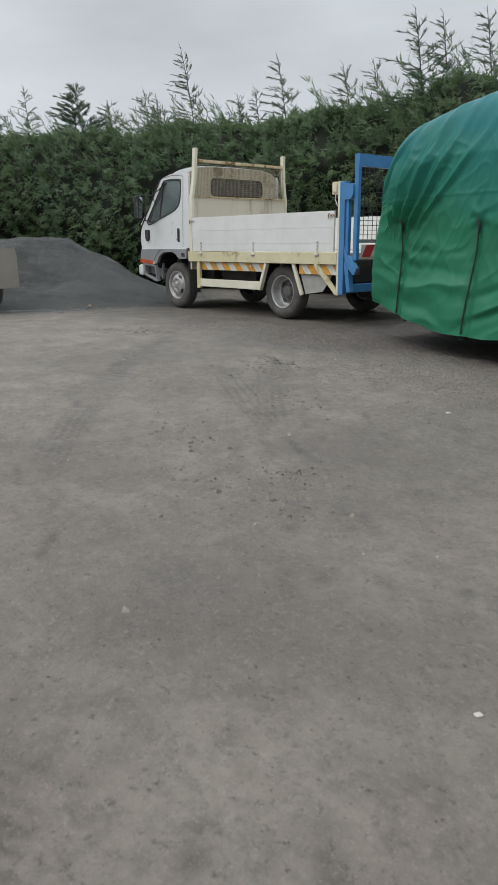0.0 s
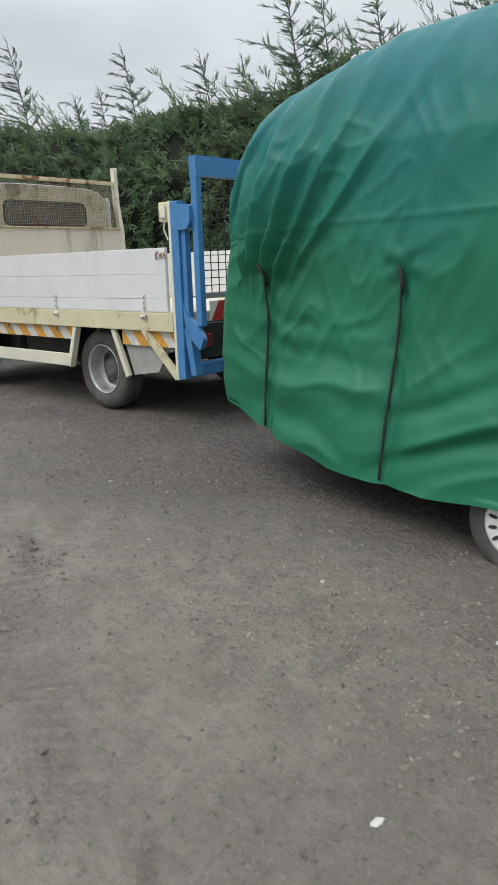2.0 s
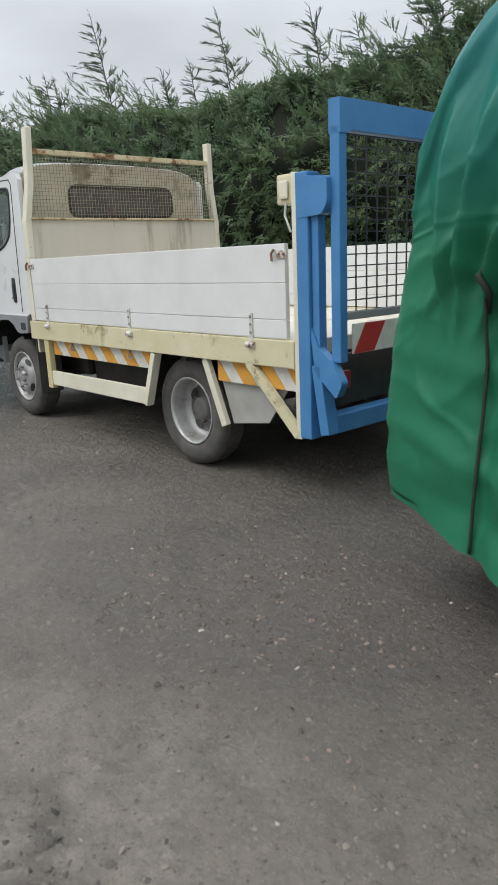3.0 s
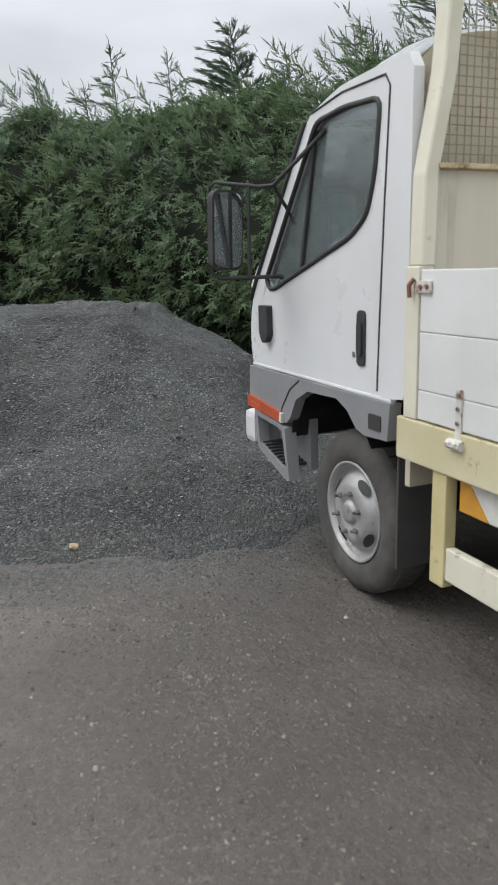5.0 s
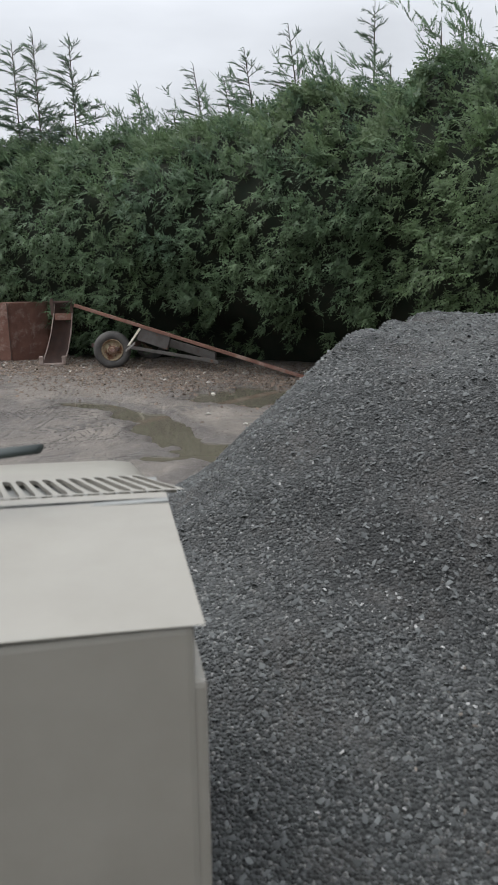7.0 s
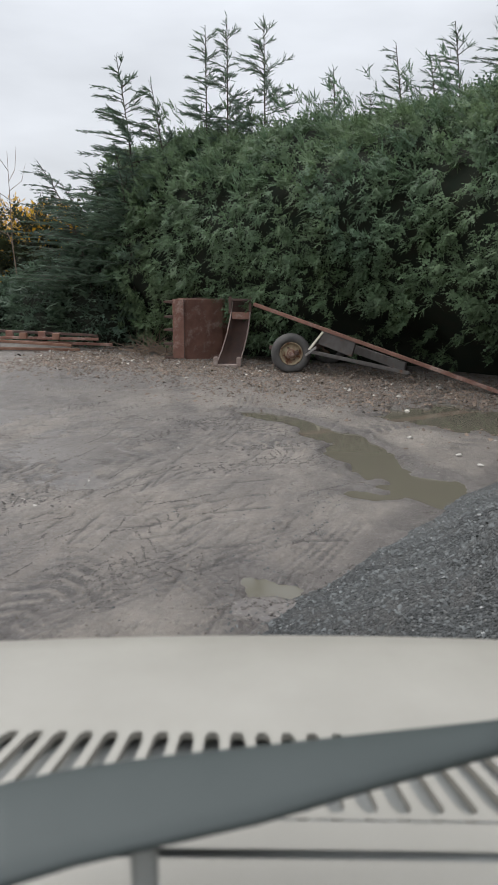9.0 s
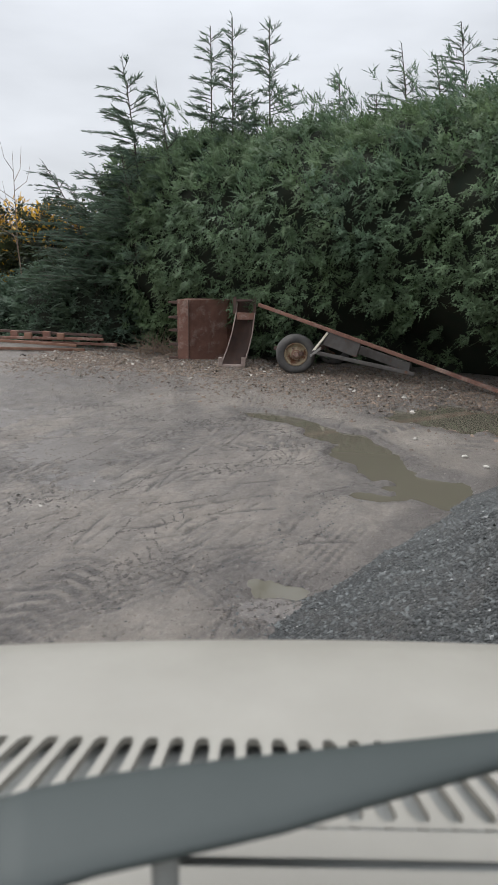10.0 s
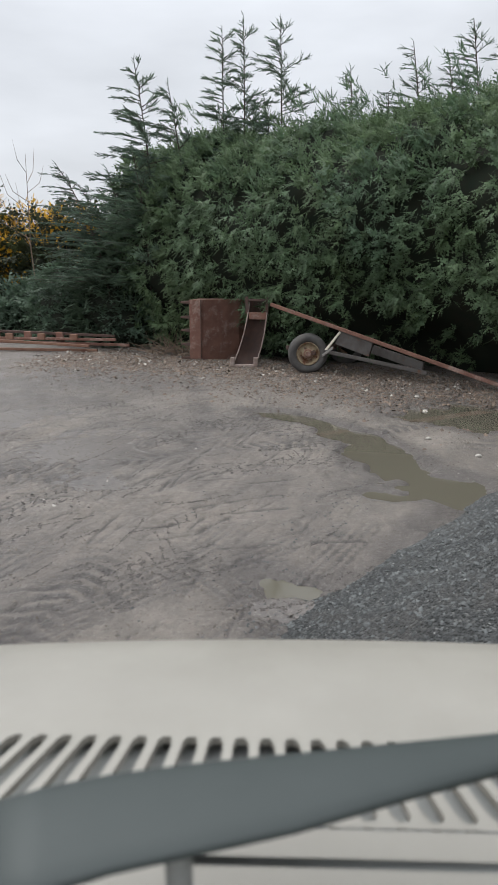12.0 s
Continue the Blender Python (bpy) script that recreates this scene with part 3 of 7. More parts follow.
def heap_height(x, y):
    px, py = x + 4.4, y + 0.6
    c, s = math.cos(radians(-23.6)), math.sin(radians(-23.6))
    u, v = px * c + py * s, -px * s + py * c
    du, dv = np.abs(u) - 0.8, np.abs(v) - 0.78
    ou, ov = np.maximum(du, 0), np.maximum(dv, 0)
    d = np.hypot(ou, ov) + 1e-9
    left = np.where(v < 0, ov, 0) / d
    back = np.where(u < 0, ou, 0) / d
    d = d * (1 + 0.95 * left ** 2 + 0.25 * back)
    d = d + 0.13 * fbm(x * 0.9, y * 0.9, 3, 5)
    z = np.interp(d, [-0.5, 0.0, 0.07, 0.16, 0.5, 1.32, 1.7, 1.95, 2.4, 2.8, 3.2], [1.10, 1.10, 1.08, 1.02, 0.83, 0.36, 0.23, 0.15, 0.03, -0.06, -0.20])
    foot = smooth_step(2.3, 1.6, d)
    return z + 0.035 * fbm(x * 1.3, y * 1.3, 2, 19) * foot + 0.045 * foot * np.maximum(lattice_noise(x * 1.1 + y * 2.0, y * 0.6 - x * 0.5, 29), 0) + 0.022 * fbm(x * 2.7, y * 2.7, 3, 8) * (0.3 + 0.7 * foot) + (0.004 + 0.010 * foot) * fbm(x * 9, y * 9, 3, 12)


def ground_height(x, y, want_wet=False):
    """Gentle fall towards the gate, bumps, wheel ruts and hollows."""
    fall_x, fall_y = np.clip(x - 2.9, 0, 9), np.clip(-y - 0.2, 0, 8)
    z = -0.034 * fall_x ** 2 / (fall_x + 0.5) - 0.030 * fall_y ** 2 / (fall_y + 0.5) * smooth_step(1.0, 5.0, x)
    near = np.exp(-((x + 1) / 16) ** 4 - ((y + 2) / 12) ** 4)
    z = z + near * (0.012 * fbm(x * 0.7, y * 0.7, 3, 3) + 0.008 * fbm(x * 3.1, y * 3.1, 4, 9) + 0.010 * np.maximum(fbm(x * 6.0, y * 6.0, 2, 15) - 0.55, 0) * smooth_step(-0.1, 0.5, fbm(x * 0.6, y * 0.6, 2, 17)))
    wet, mark = 0.0 * x, 0.0 * x
    for cx, cy, r, half, a0, a1, lug_amp, depth_of in TRACKS:
        dx, dy = x - cx, y - cy
        rad, ang = np.hypot(dx, dy), np.degrees(np.arctan2(dy, dx)) % 360
        inside = smooth_step(a0, a0 + 4, ang) * smooth_step(a1, a1 - 4, ang)
        s = (rad - r) / half
        lug = smooth_step(0.1, 0.45, np.sin(np.radians(ang) * r * 2 * np.pi / 0.115 + 4.5 * np.abs(s)))
        rib = smooth_step(-0.2, 0.4, np.sin(s * 15.0))
        patch = smooth_step(-0.35, 0.3, fbm(x * 0.7, y * 0.7, 2, 21))
        z = z + inside * patch * depth_of * (0.5 + 0.5 * smooth_step(-2.5, 0.0, x)) * (np.exp(-s ** 6) * (-0.017 + 0.016 * (lug * lug_amp + rib * (1 - lug_amp))) + 0.018 * np.exp(-((np.abs(s) - 1.25) / 0.25) ** 2) * (0.6 + 0.6 * lattice_noise(x * 5, y * 5, 27)))
        mark = np.maximum(mark, inside * patch * np.exp(-s ** 6) * 1.1 * depth_of * (1 - (lug * lug_amp + rib * (1 - lug_amp))) * (0.7 + 0.5 * lattice_noise(x * 9, y * 9, 23)))
        wet = np.maximum(wet, inside * patch * np.exp(-s ** 6) * depth_of * (1.5 - 1.4 * (lug * lug_amp + rib * (1 - lug_amp))))
    for cx, cy, a, b, turn, deep in PUDDLES:
        c, s = math.cos(radians(turn)), math.sin(radians(turn))
        u, v = ((x - cx) * c + (y - cy) * s) / a, (-(x - cx) * s + (y - cy) * c) / b
        rr = np.sqrt(u * u + v * v) + 0.35 * fbm(x * 1.9, y * 1.9, 3, 31) + 0.22 * fbm(x * 6.5, y * 6.5, 3, 39)
        z = z - deep * smooth_step(1.25, 0.55, rr)
        wet = np.maximum(wet, smooth_step(2.0, 1.1, rr))
    wet = np.maximum(wet, 0.60 * smooth_step(-1.8, -0.5, y + 0.35 * fbm(x * 0.8, y * 0.8, 3, 37)) * smooth_step(-2.5, -0.5, x) * smooth_step(8.5, 7.0, x))
    # churned mud towards the far end, and films of standing water on it
    mud = smooth_step(-1.5, -4.5, x) * smooth_step(-9.4, -8.2, x) * smooth_step(-2.0, -3.4, y)
    rough = fbm(x * 4.2 + y * 1.1, y * 7.5, 3, 43)
    film = 0.0 * x
    for cx, cy, a, b in FILMS:
        rr = np.hypot((x - cx) / a, (y - cy) / b) + 0.4 * fbm(x * 3.5, y * 3.5, 3, 49)
        film = np.maximum(film, smooth_step(1.1, 0.75, rr + 0.35 * fbm(x * 11, y * 11, 2, 67)))
    z = z + near * mud * (1 - film) * (0.006 * np.abs(rough) + 0.003 * fbm(x * 17, y * 17, 2, 45))
    wet = np.maximum(wet, mud * (0.16 + 0.16 * fbm(x * 1.1, y * 1.1, 3, 47) + 0.30 * smooth_step(0.1, -0.4, rough)))
    cut = np.maximum(scratches(x, y), scrapes(x, y))
    z, mark = z - 0.012 * cut, np.maximum(mark, cut)
    wet = np.maximum(wet, 1.7 * film)
    wet = np.maximum(wet, 0.95 * smooth_step(-0.20, -0.02, heap_height(x, y) - z + 0.05 * fbm(x * 3, y * 3, 3, 65)) * smooth_step(1.5, -0.5, x))
    z = z + film * (near * 0.012 * fbm(x * 0.7, y * 0.7, 3, 3) - 0.004 - z)
    # raised gritty bank along the hedge
    z = z + 0.07 * smooth_step(-8.6, -9.8, x + 0.12 * (y + 4)) * near
    wet = np.maximum(wet, 0.75 * smooth_step(-8.0, -9.4, x + 0.12 * (y + 4)) * near)
    return (z, wet, mark) if want_wet else z


def spread_axis(lo, hi, step, far):
    inner = np.arange(lo, hi + step / 2, step)
    out = step * 1.35 ** np.arange(1, 60)
    out = np.cumsum(out)
    out = out[out < far]
    return np.concatenate([lo - out[::-1], inner, hi + out])


def finer(axis, lo, hi):
    """Halve the step of an axis between two places."""
    mid = (axis[1:] + axis[:-1]) / 2
    return np.sort(np.concatenate([axis, mid[(mid > lo) & (mid < hi)]]))


gx, gy = finer(finer(finer(spread_axis(-11.4, 9.9, 0.064, 400), -7.8, -2.6), -6.6, -2.8), 4.9, 7.2), finer(finer(spread_axis(-7.6, 2.2, 0.062, 400), -6.6, -2.6), -5.8, -2.8)
GX, GY = np.meshgrid(gx, gy)
GZ, GWET, GMARK = ground_height(GX, GY, True)
ground = mesh_part("ground", np.stack([GX, GY, GZ], -1).reshape(-1, 3), grid_faces(len(gx), len(gy)), M_ground, smooth=True)
wet_mask = ground.data.attributes.new("wet", "FLOAT", "POINT")
wet_mask.data.foreach_set("value", np.ascontiguousarray(GWET, np.float32).ravel())
mark_mask = ground.data.attributes.new("mark", "FLOAT", "POINT")
mark_mask.data.foreach_set("value", np.ascontiguousarray(GMARK, np.float32).ravel())
tagged(ground, "wet brown-grey dirt yard with tyre marks", "ground", kind="structure")

for i, (cx, cy, a, b, turn, deep) in enumerate(PUDDLES):
    bm = bmesh.new()
    ring = []
    for k in range(40):
        t = 2 * math.pi * k / 40
        u, v = (a + 0.25) * math.cos(t), (b + 0.22) * math.sin(t)
        c, s = math.cos(radians(turn)), math.sin(radians(turn))
        ring.append(bm.verts.new((cx + u * c - v * s, cy + u * s + v * c, (-0.024 if deep > 0.045 else -0.016) - 0.0007 * i)))
    bm.faces.new(ring)
    p = part("puddle", bm, M_water)
    tagged(p, "shallow puddle of muddy brown water in the dirt", "puddle", kind="structure")


hx, hy = np.arange(-8.2, -0.6, 0.035), np.arange(-4.2, 3.6, 0.035)
HX, HY = np.meshgrid(hx, hy)
HZ = heap_height(HX, HY)
heap = mesh_part("gravel_mound", np.stack([HX, HY, HZ], -1).reshape(-1, 3), grid_faces(len(hx), len(hy)), M_heap, smooth=True)
tagged(heap, "flat-topped heap of dark grey crushed gravel", "gravel heap")

# ---- conifer hedge and the trees that rise from it ----
rng = np.random.default_rng(7)

def plume(pairs, opening, reach, sag, at=(0, 0, 0), turn=0.0, size=1.0):
    """A flat feathered spray: a thin stem of length 1 with narrow scale-leaf twigs on both sides, all in one piece."""
    verts, faces = [], []
    c, s = math.cos(turn) * size, math.sin(turn) * size

    def put(x, y, z):
        verts.append((at[0] + c * x - s * y, at[1] + s * x + c * y, at[2] + z * size))
        return len(verts) - 1

    a = put(0, 0, 0)
    for k in range(pairs):
        x0, x1 = k / (pairs + 1), (k + 1) / (pairs + 1)
        b = put(x1, 0, -sag * x1 ** 2 + 0.012 * (-1) ** k)
        l = reach * (1.0 - 0.55 * x1) * (0.55 + 0.45 * min(1, 3 * x1)) * (1.0 if k % 2 else 0.82)
        for sign in (-1, 1):
            tip = put(x0 + l * math.cos(opening), sign * l * math.sin(opening), -sag * x1 ** 2 - 0.16 * l)
            faces.append((a, tip, b) if sign < 0 else (a, b, tip))
        a = b
    side, tip = put(1 - 0.5 / (pairs + 1), 0.035, -sag * 0.9), put(1.06, 0, -sag * 1.15)
    faces.append((a, tip, side))
    return np.array(verts), np.array(faces)


def joined(*pieces):
    """Several small meshes as one."""
    vs, fs, n = [], [], 0
    for v, f in pieces:
        vs.append(v)
        fs.append(f + n)
        n += len(v)
    return np.concatenate(vs), np.concatenate(fs)


SPRAY_V, SPRAY_F = plume(5, radians(36), 0.42, 0.10)
FROND_V, FROND_F = joined(plume(4, radians(44), 0.30, 0.30), plume(3, radians(44), 0.34, 0.16, (0.10, 0, 0), radians(44), 0.74), plume(3, radians(44), 0.34, 0.16, (0.20, 0, -0.01), radians(-42), 0.66))
TWIG_V, TWIG_F = plume(5, radians(27), 0.34, 0.14)
WIND = np.array([-0.40, -0.92, 0.0])


def spray_mats(at, out, size, droop=0.25, wind=0.3, mess=0.42, face=None):
    """3x4 matrices: branchlets at points, pointing along out with scatter, blown a little with the wind."""
    n = len(at)
    x = out + rng.normal(0, mess, (n, 3)) + wind * WIND
    x[:, 2] += droop + rng.normal(0, 0.8 * mess, n)
    x /= np.linalg.norm(x, axis=1, keepdims=True)
    up = (np.array([0, 0, 1.0]) if face is None else face) + rng.normal(0, 0.40, (n, 3))
    y = np.cross(up, x)
    y /= np.linalg.norm(y, axis=1, keepdims=True)
    z = np.cross(x, y)
    s = size * rng.uniform(0.6, 1.4, n)
    m = np.zeros((n, 3, 4))
    m[:, :, 0], m[:, :, 1], m[:, :, 2], m[:, :, 3] = x * s[:, None], y * s[:, None], z * s[:, None], at
    return m


# the face of the hedge in plan, from the far end to beyond the tarpaulin
FACE = np.array([(-12.6, -8.6), (-11.5, -6.4), (-10.7, -4.6), (-10.2, -3.2), (-9.0, -1.0), (-7.6, 0.4), (-6.2, 1.35), (-5.0, 2.2), (-2.7, 3.5), (0.5, 4.0), (4.0, 4.3), (9.0, 5.0), (16.0, 6.5)])
seg = np.hypot(*np.diff(FACE, axis=0).T)
ARC = np.concatenate([[0], np.cumsum(seg)])


def face_at(s):
    p = np.stack([np.interp(s, ARC, FACE[:, 0]), np.interp(s, ARC, FACE[:, 1])], -1)
    q = np.stack([np.interp(s + 0.6, ARC, FACE[:, 0]), np.interp(s + 0.6, ARC, FACE[:, 1])], -1)
    r = np.stack([np.interp(s - 0.6, ARC, FACE[:, 0]), np.interp(s - 0.6, ARC, FACE[:, 1])], -1)
    d = q - r
    d /= np.linalg.norm(d, axis=-1, keepdims=True) + 1e-9
    return p, np.stack([d[..., 1], -d[..., 0]], -1)  # point, outward normal to the yard


def hedge_top(s):
    end = smooth_step(-2.6, 1.0, s)
    return (3.25 + 0.25 * fbm(s * 0.45, s * 0 + 1.5, 3, 41)) * (0.55 + 0.45 * end) + 0.35 * smooth_step(17, 22, s)


def hedge_surface(s, v, depth=0.0):
    """v: 0 at the foot, 1 at the top's front edge, up to 1.6 over the top; depth pushes in."""
    p, nrm = face_at(s)
    top = hedge_top(s)
    bulge = 0.35 * np.sin(np.clip(v, 0, 1) * math.pi * 0.85) + 0.20 * fbm(s * 0.9, v * 2.6, 3, 51) + 0.12 * fbm(s * 2.1, v * 8.0, 2, 53) - 0.25 * smooth_step(0.25, 0.0, v) - 0.60 * np.exp(-((s - 7.0) / 1.9) ** 4) * smooth_step(0.34, 0.12, v)
    over = np.maximum(v - 1, 0)
    z = top * np.minimum(v, 1) + 0.25 * np.sqrt(np.maximum(over, 0)) + 0.18 * fbm(s * 1.1, v * 2, 3, 57) * smooth_step(0.6, 1.0, v)
    back = over * 3.0 + depth + 0.75 * smooth_step(0.55, 1.05, v) ** 2
    xy = p + nrm * (bulge - back)[..., None] * 1.0
    return np.concatenate([xy, z[..., None]], -1), nrm


hedge = thing("conifer_hedge", "tall dense dark green clipped cypress hedge round the yard", "hedge")
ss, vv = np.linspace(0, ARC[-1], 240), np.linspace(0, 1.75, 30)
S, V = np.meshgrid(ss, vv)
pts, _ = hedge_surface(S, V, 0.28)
# A plain dark sheet stands in for the hedge's shaded depth.
mesh_part("inside", pts.reshape(-1, 3), grid_faces(len(ss), len(vv)), M_core, hedge, "near-black sheet for the shaded inside", smooth=True)
N_CLUMP, PER_CLUMP = 7000, 6
s = rng.uniform(0, ARC[-1] - 6, N_CLUMP)
v = rng.uniform(0.03, 1.28, N_CLUMP) ** 0.95
under = (np.abs(s - 7.0) < 2.2) & (v < 0.26 + 0.06 * np.sin(s * 5))
hidden = (s > 20.5) & (v < 0.7)  # behind the covered van
gap = ~(under & (rng.random(N_CLUMP) < 0.7)) & ~(hidden & (rng.random(N_CLUMP) < 0.6))
s, v, under = s[gap], v[gap], under[gap]
at, nrm = hedge_surface(s, v, 0.0)
deep = rng.uniform(0, 0.30, len(s)) ** 1.2 + 0.06 * under
at = at - np.concatenate([nrm, np.zeros((len(s), 1))], -1) * deep[:, None]
out = np.concatenate([nrm, np.full((len(s), 1), 0.05)], -1)
out[v > 0.72] = out[v > 0.72] * 0.6 + np.array([0, 0, 0.55])
out = out + rng.normal(0, 0.32, out.shape)  # each clump leans its own way
fresh = (v > 0.78) & (rng.random(len(v)) < 0.7) | (fbm(s * 1.1, v * 4.5, 2, 63) > 0.62) | (rng.random(len(v)) < 0.06)
for pick, mat, name in ((~fresh, M_leaf, "foliage"), (fresh, M_leaf_new, "fresh_growth")):
    many = lambda a: np.repeat(a[pick], PER_CLUMP, axis=0)
    spots, ways, high = many(at), many(out), many(v)
    spots = spots + rng.normal(0, 0.045, spots.shape) + ways * rng.uniform(-0.05, 0.06, len(spots))[:, None]
    hang = ways * np.array([0.55, 0.55, 1.0])  # the sprays hang with their flat sides to the yard
    flat = ways * np.array([1, 1, 0.2]) + np.where(high > 0.72, 1.1, 0.75)[:, None] * np.array([0, 0, 1.0])
    vs, fs = scatter(FROND_V, FROND_F, spray_mats(spots, hang, np.where(high > 0.72, 0.175, 0.15), np.where(high > 0.72, 0.15, -0.30), 0.45, 0.40, flat))
    foliage = mesh_part(name, vs, fs, mat, hedge, "flat drooping green sprays")
    foliage["kind"] = "stuff"
# feathery shoots that stand up from the top, combed by the wind
ats, outs = [], []
for k in range(420):
    s0, v0 = rng.uniform(0.5, ARC[-1] - 6), rng.uniform(0.72, 1.35)
    p, _ = hedge_surface(np.array([s0]), np.array([v0]))
    h = rng.uniform(0.2, 0.75) ** 1.2 * (0.55 if v0 < 0.95 else 1.0)
    m = int(34 * h) + 8
    t = rng.uniform(0, 1, m)
    ats.append(p[0] + np.stack([rng.normal(0, 0.02, m), rng.normal(0, 0.02, m), h * t], -1) + 0.55 * h * (t ** 1.8)[:, None] * WIND)
    a = rng.uniform(0, 2 * math.pi, m)
    outs.append(np.stack([np.cos(a) * 0.5, np.sin(a) * 0.5, 0.45 + 0.6 * t], -1) + 0.35 * WIND)
vs, fs = scatter(TWIG_V, TWIG_F, spray_mats(np.concatenate(ats), np.concatenate(outs), 0.14, 0.15, 0.35, 0.42, rng.normal(0, 1, (sum(map(len, ats)), 3))))
shoots = mesh_part("upper_foliage", vs, fs, M_leaf, hedge, "feathery upright growth along the top")
shoots["kind"] = "stuff"


def conifer(x, y, base, height, spread, lean=0.5, density=1.0, label="wind-blown young cypress rising above the hedge"):
    """A tapered leaning trunk, rising limbs and feathery sprays along them, all swept by the wind."""
    root = np.array([x, y, 0]) - 0.75 * lean * spread * WIND
    tree = thing("conifer_tree", label, "tree", tuple(root), group="trees above the hedge")
    bend = lambda t: np.array([0, 0, t * height]) + 0.75 * lean * spread * t ** 2.4 * WIND
    bm = bmesh.new()
    tube(bm, [tuple(bend(t)) for t in np.linspace(0, 1, 9)], [0.024 * float(height) / 5 * (1 - float(t)) + 0.005 for t in np.linspace(0, 1, 9)], 6)
    part("trunk", bm, M_bark, tree)
    ats, outs, sizes = [], [], []
    limbs = bmesh.new()
    t = base / height
    while t < 0.97:
        k = (1 - t) / (1 - base / height)
        reach = 1.15 * spread * (0.13 + 1.02 * k ** 0.9) * rng.uniform(0.55, 1.25)
        a = rng.uniform(0, 2 * math.pi)
        p0 = bend(t)
        d = np.array([math.cos(a), math.sin(a), 0.04 + 0.75 * (1 - k) ** 1.6]) + 0.34 * lean * WIND
        d /= np.linalg.norm(d)
        p1 = p0 + d * reach * 0.5
        p2 = p1 + (d * np.array([1, 1, 0.55]) + 0.55 * lean * WIND + np.array([0, 0, 0.02])) * reach * 0.55
        tube(limbs, [tuple(p0), tuple(p1), tuple(p2)], [0.008, 0.005, 0.002], 3)
        m = max(6, int(reach / 0.018 * density))
        f = rng.uniform(0.10, 1.0, m) ** 0.8
        q = np.where(f[:, None] < 0.5, p0 + (p1 - p0) * (f / 0.5)[:, None], p1 + (p2 - p1) * ((f - 0.5) / 0.5)[:, None])
        along = np.where(f[:, None] < 0.5, p1 - p0, p2 - p1)
        along = along / np.linalg.norm(along, axis=1, keepdims=True)
        side = np.cross(along, [0, 0, 1.0]) * np.where(np.arange(m) % 2, 0.8, -0.8)[:, None]
        ats.append(q)
        outs.append(along + side * (1 - 0.65 * f)[:, None])
        sizes.append((0.105 + 0.065 * k) * (1.2 - 0.4 * f))
        t += 0.034 / height / density ** 0.5 * rng.uniform(0.5, 1.6) * (1.0 + 0.6 * (1 - k))
    tops = np.linspace(0.80, 1.0, 22)
    ats.append(np.array([bend(u) for u in tops]))
    outs.append(np.array([0, 0, 0.75]) + 0.45 * lean * WIND + rng.normal(0, 0.38, (22, 3)))
    sizes.append(0.15 - 0.25 * (tops - 0.8))
    branchwork = part("branchwork", limbs, M_bark, tree)
    branchwork["kind"] = "stuff"
    vs, fs = scatter(TWIG_V, TWIG_F, spray_mats(np.concatenate(ats), np.concatenate(outs), np.concatenate(sizes), 0.08, 0.30 + 0.35 * lean, 0.22, rng.normal(0, 0.8, (sum(map(len, ats)), 3)) + np.array([0, 0, 0.6])))
    crown = mesh_part("crown", vs, fs, M_leaf_dark, tree)
    crown["kind"] = "stuff"
    return tree


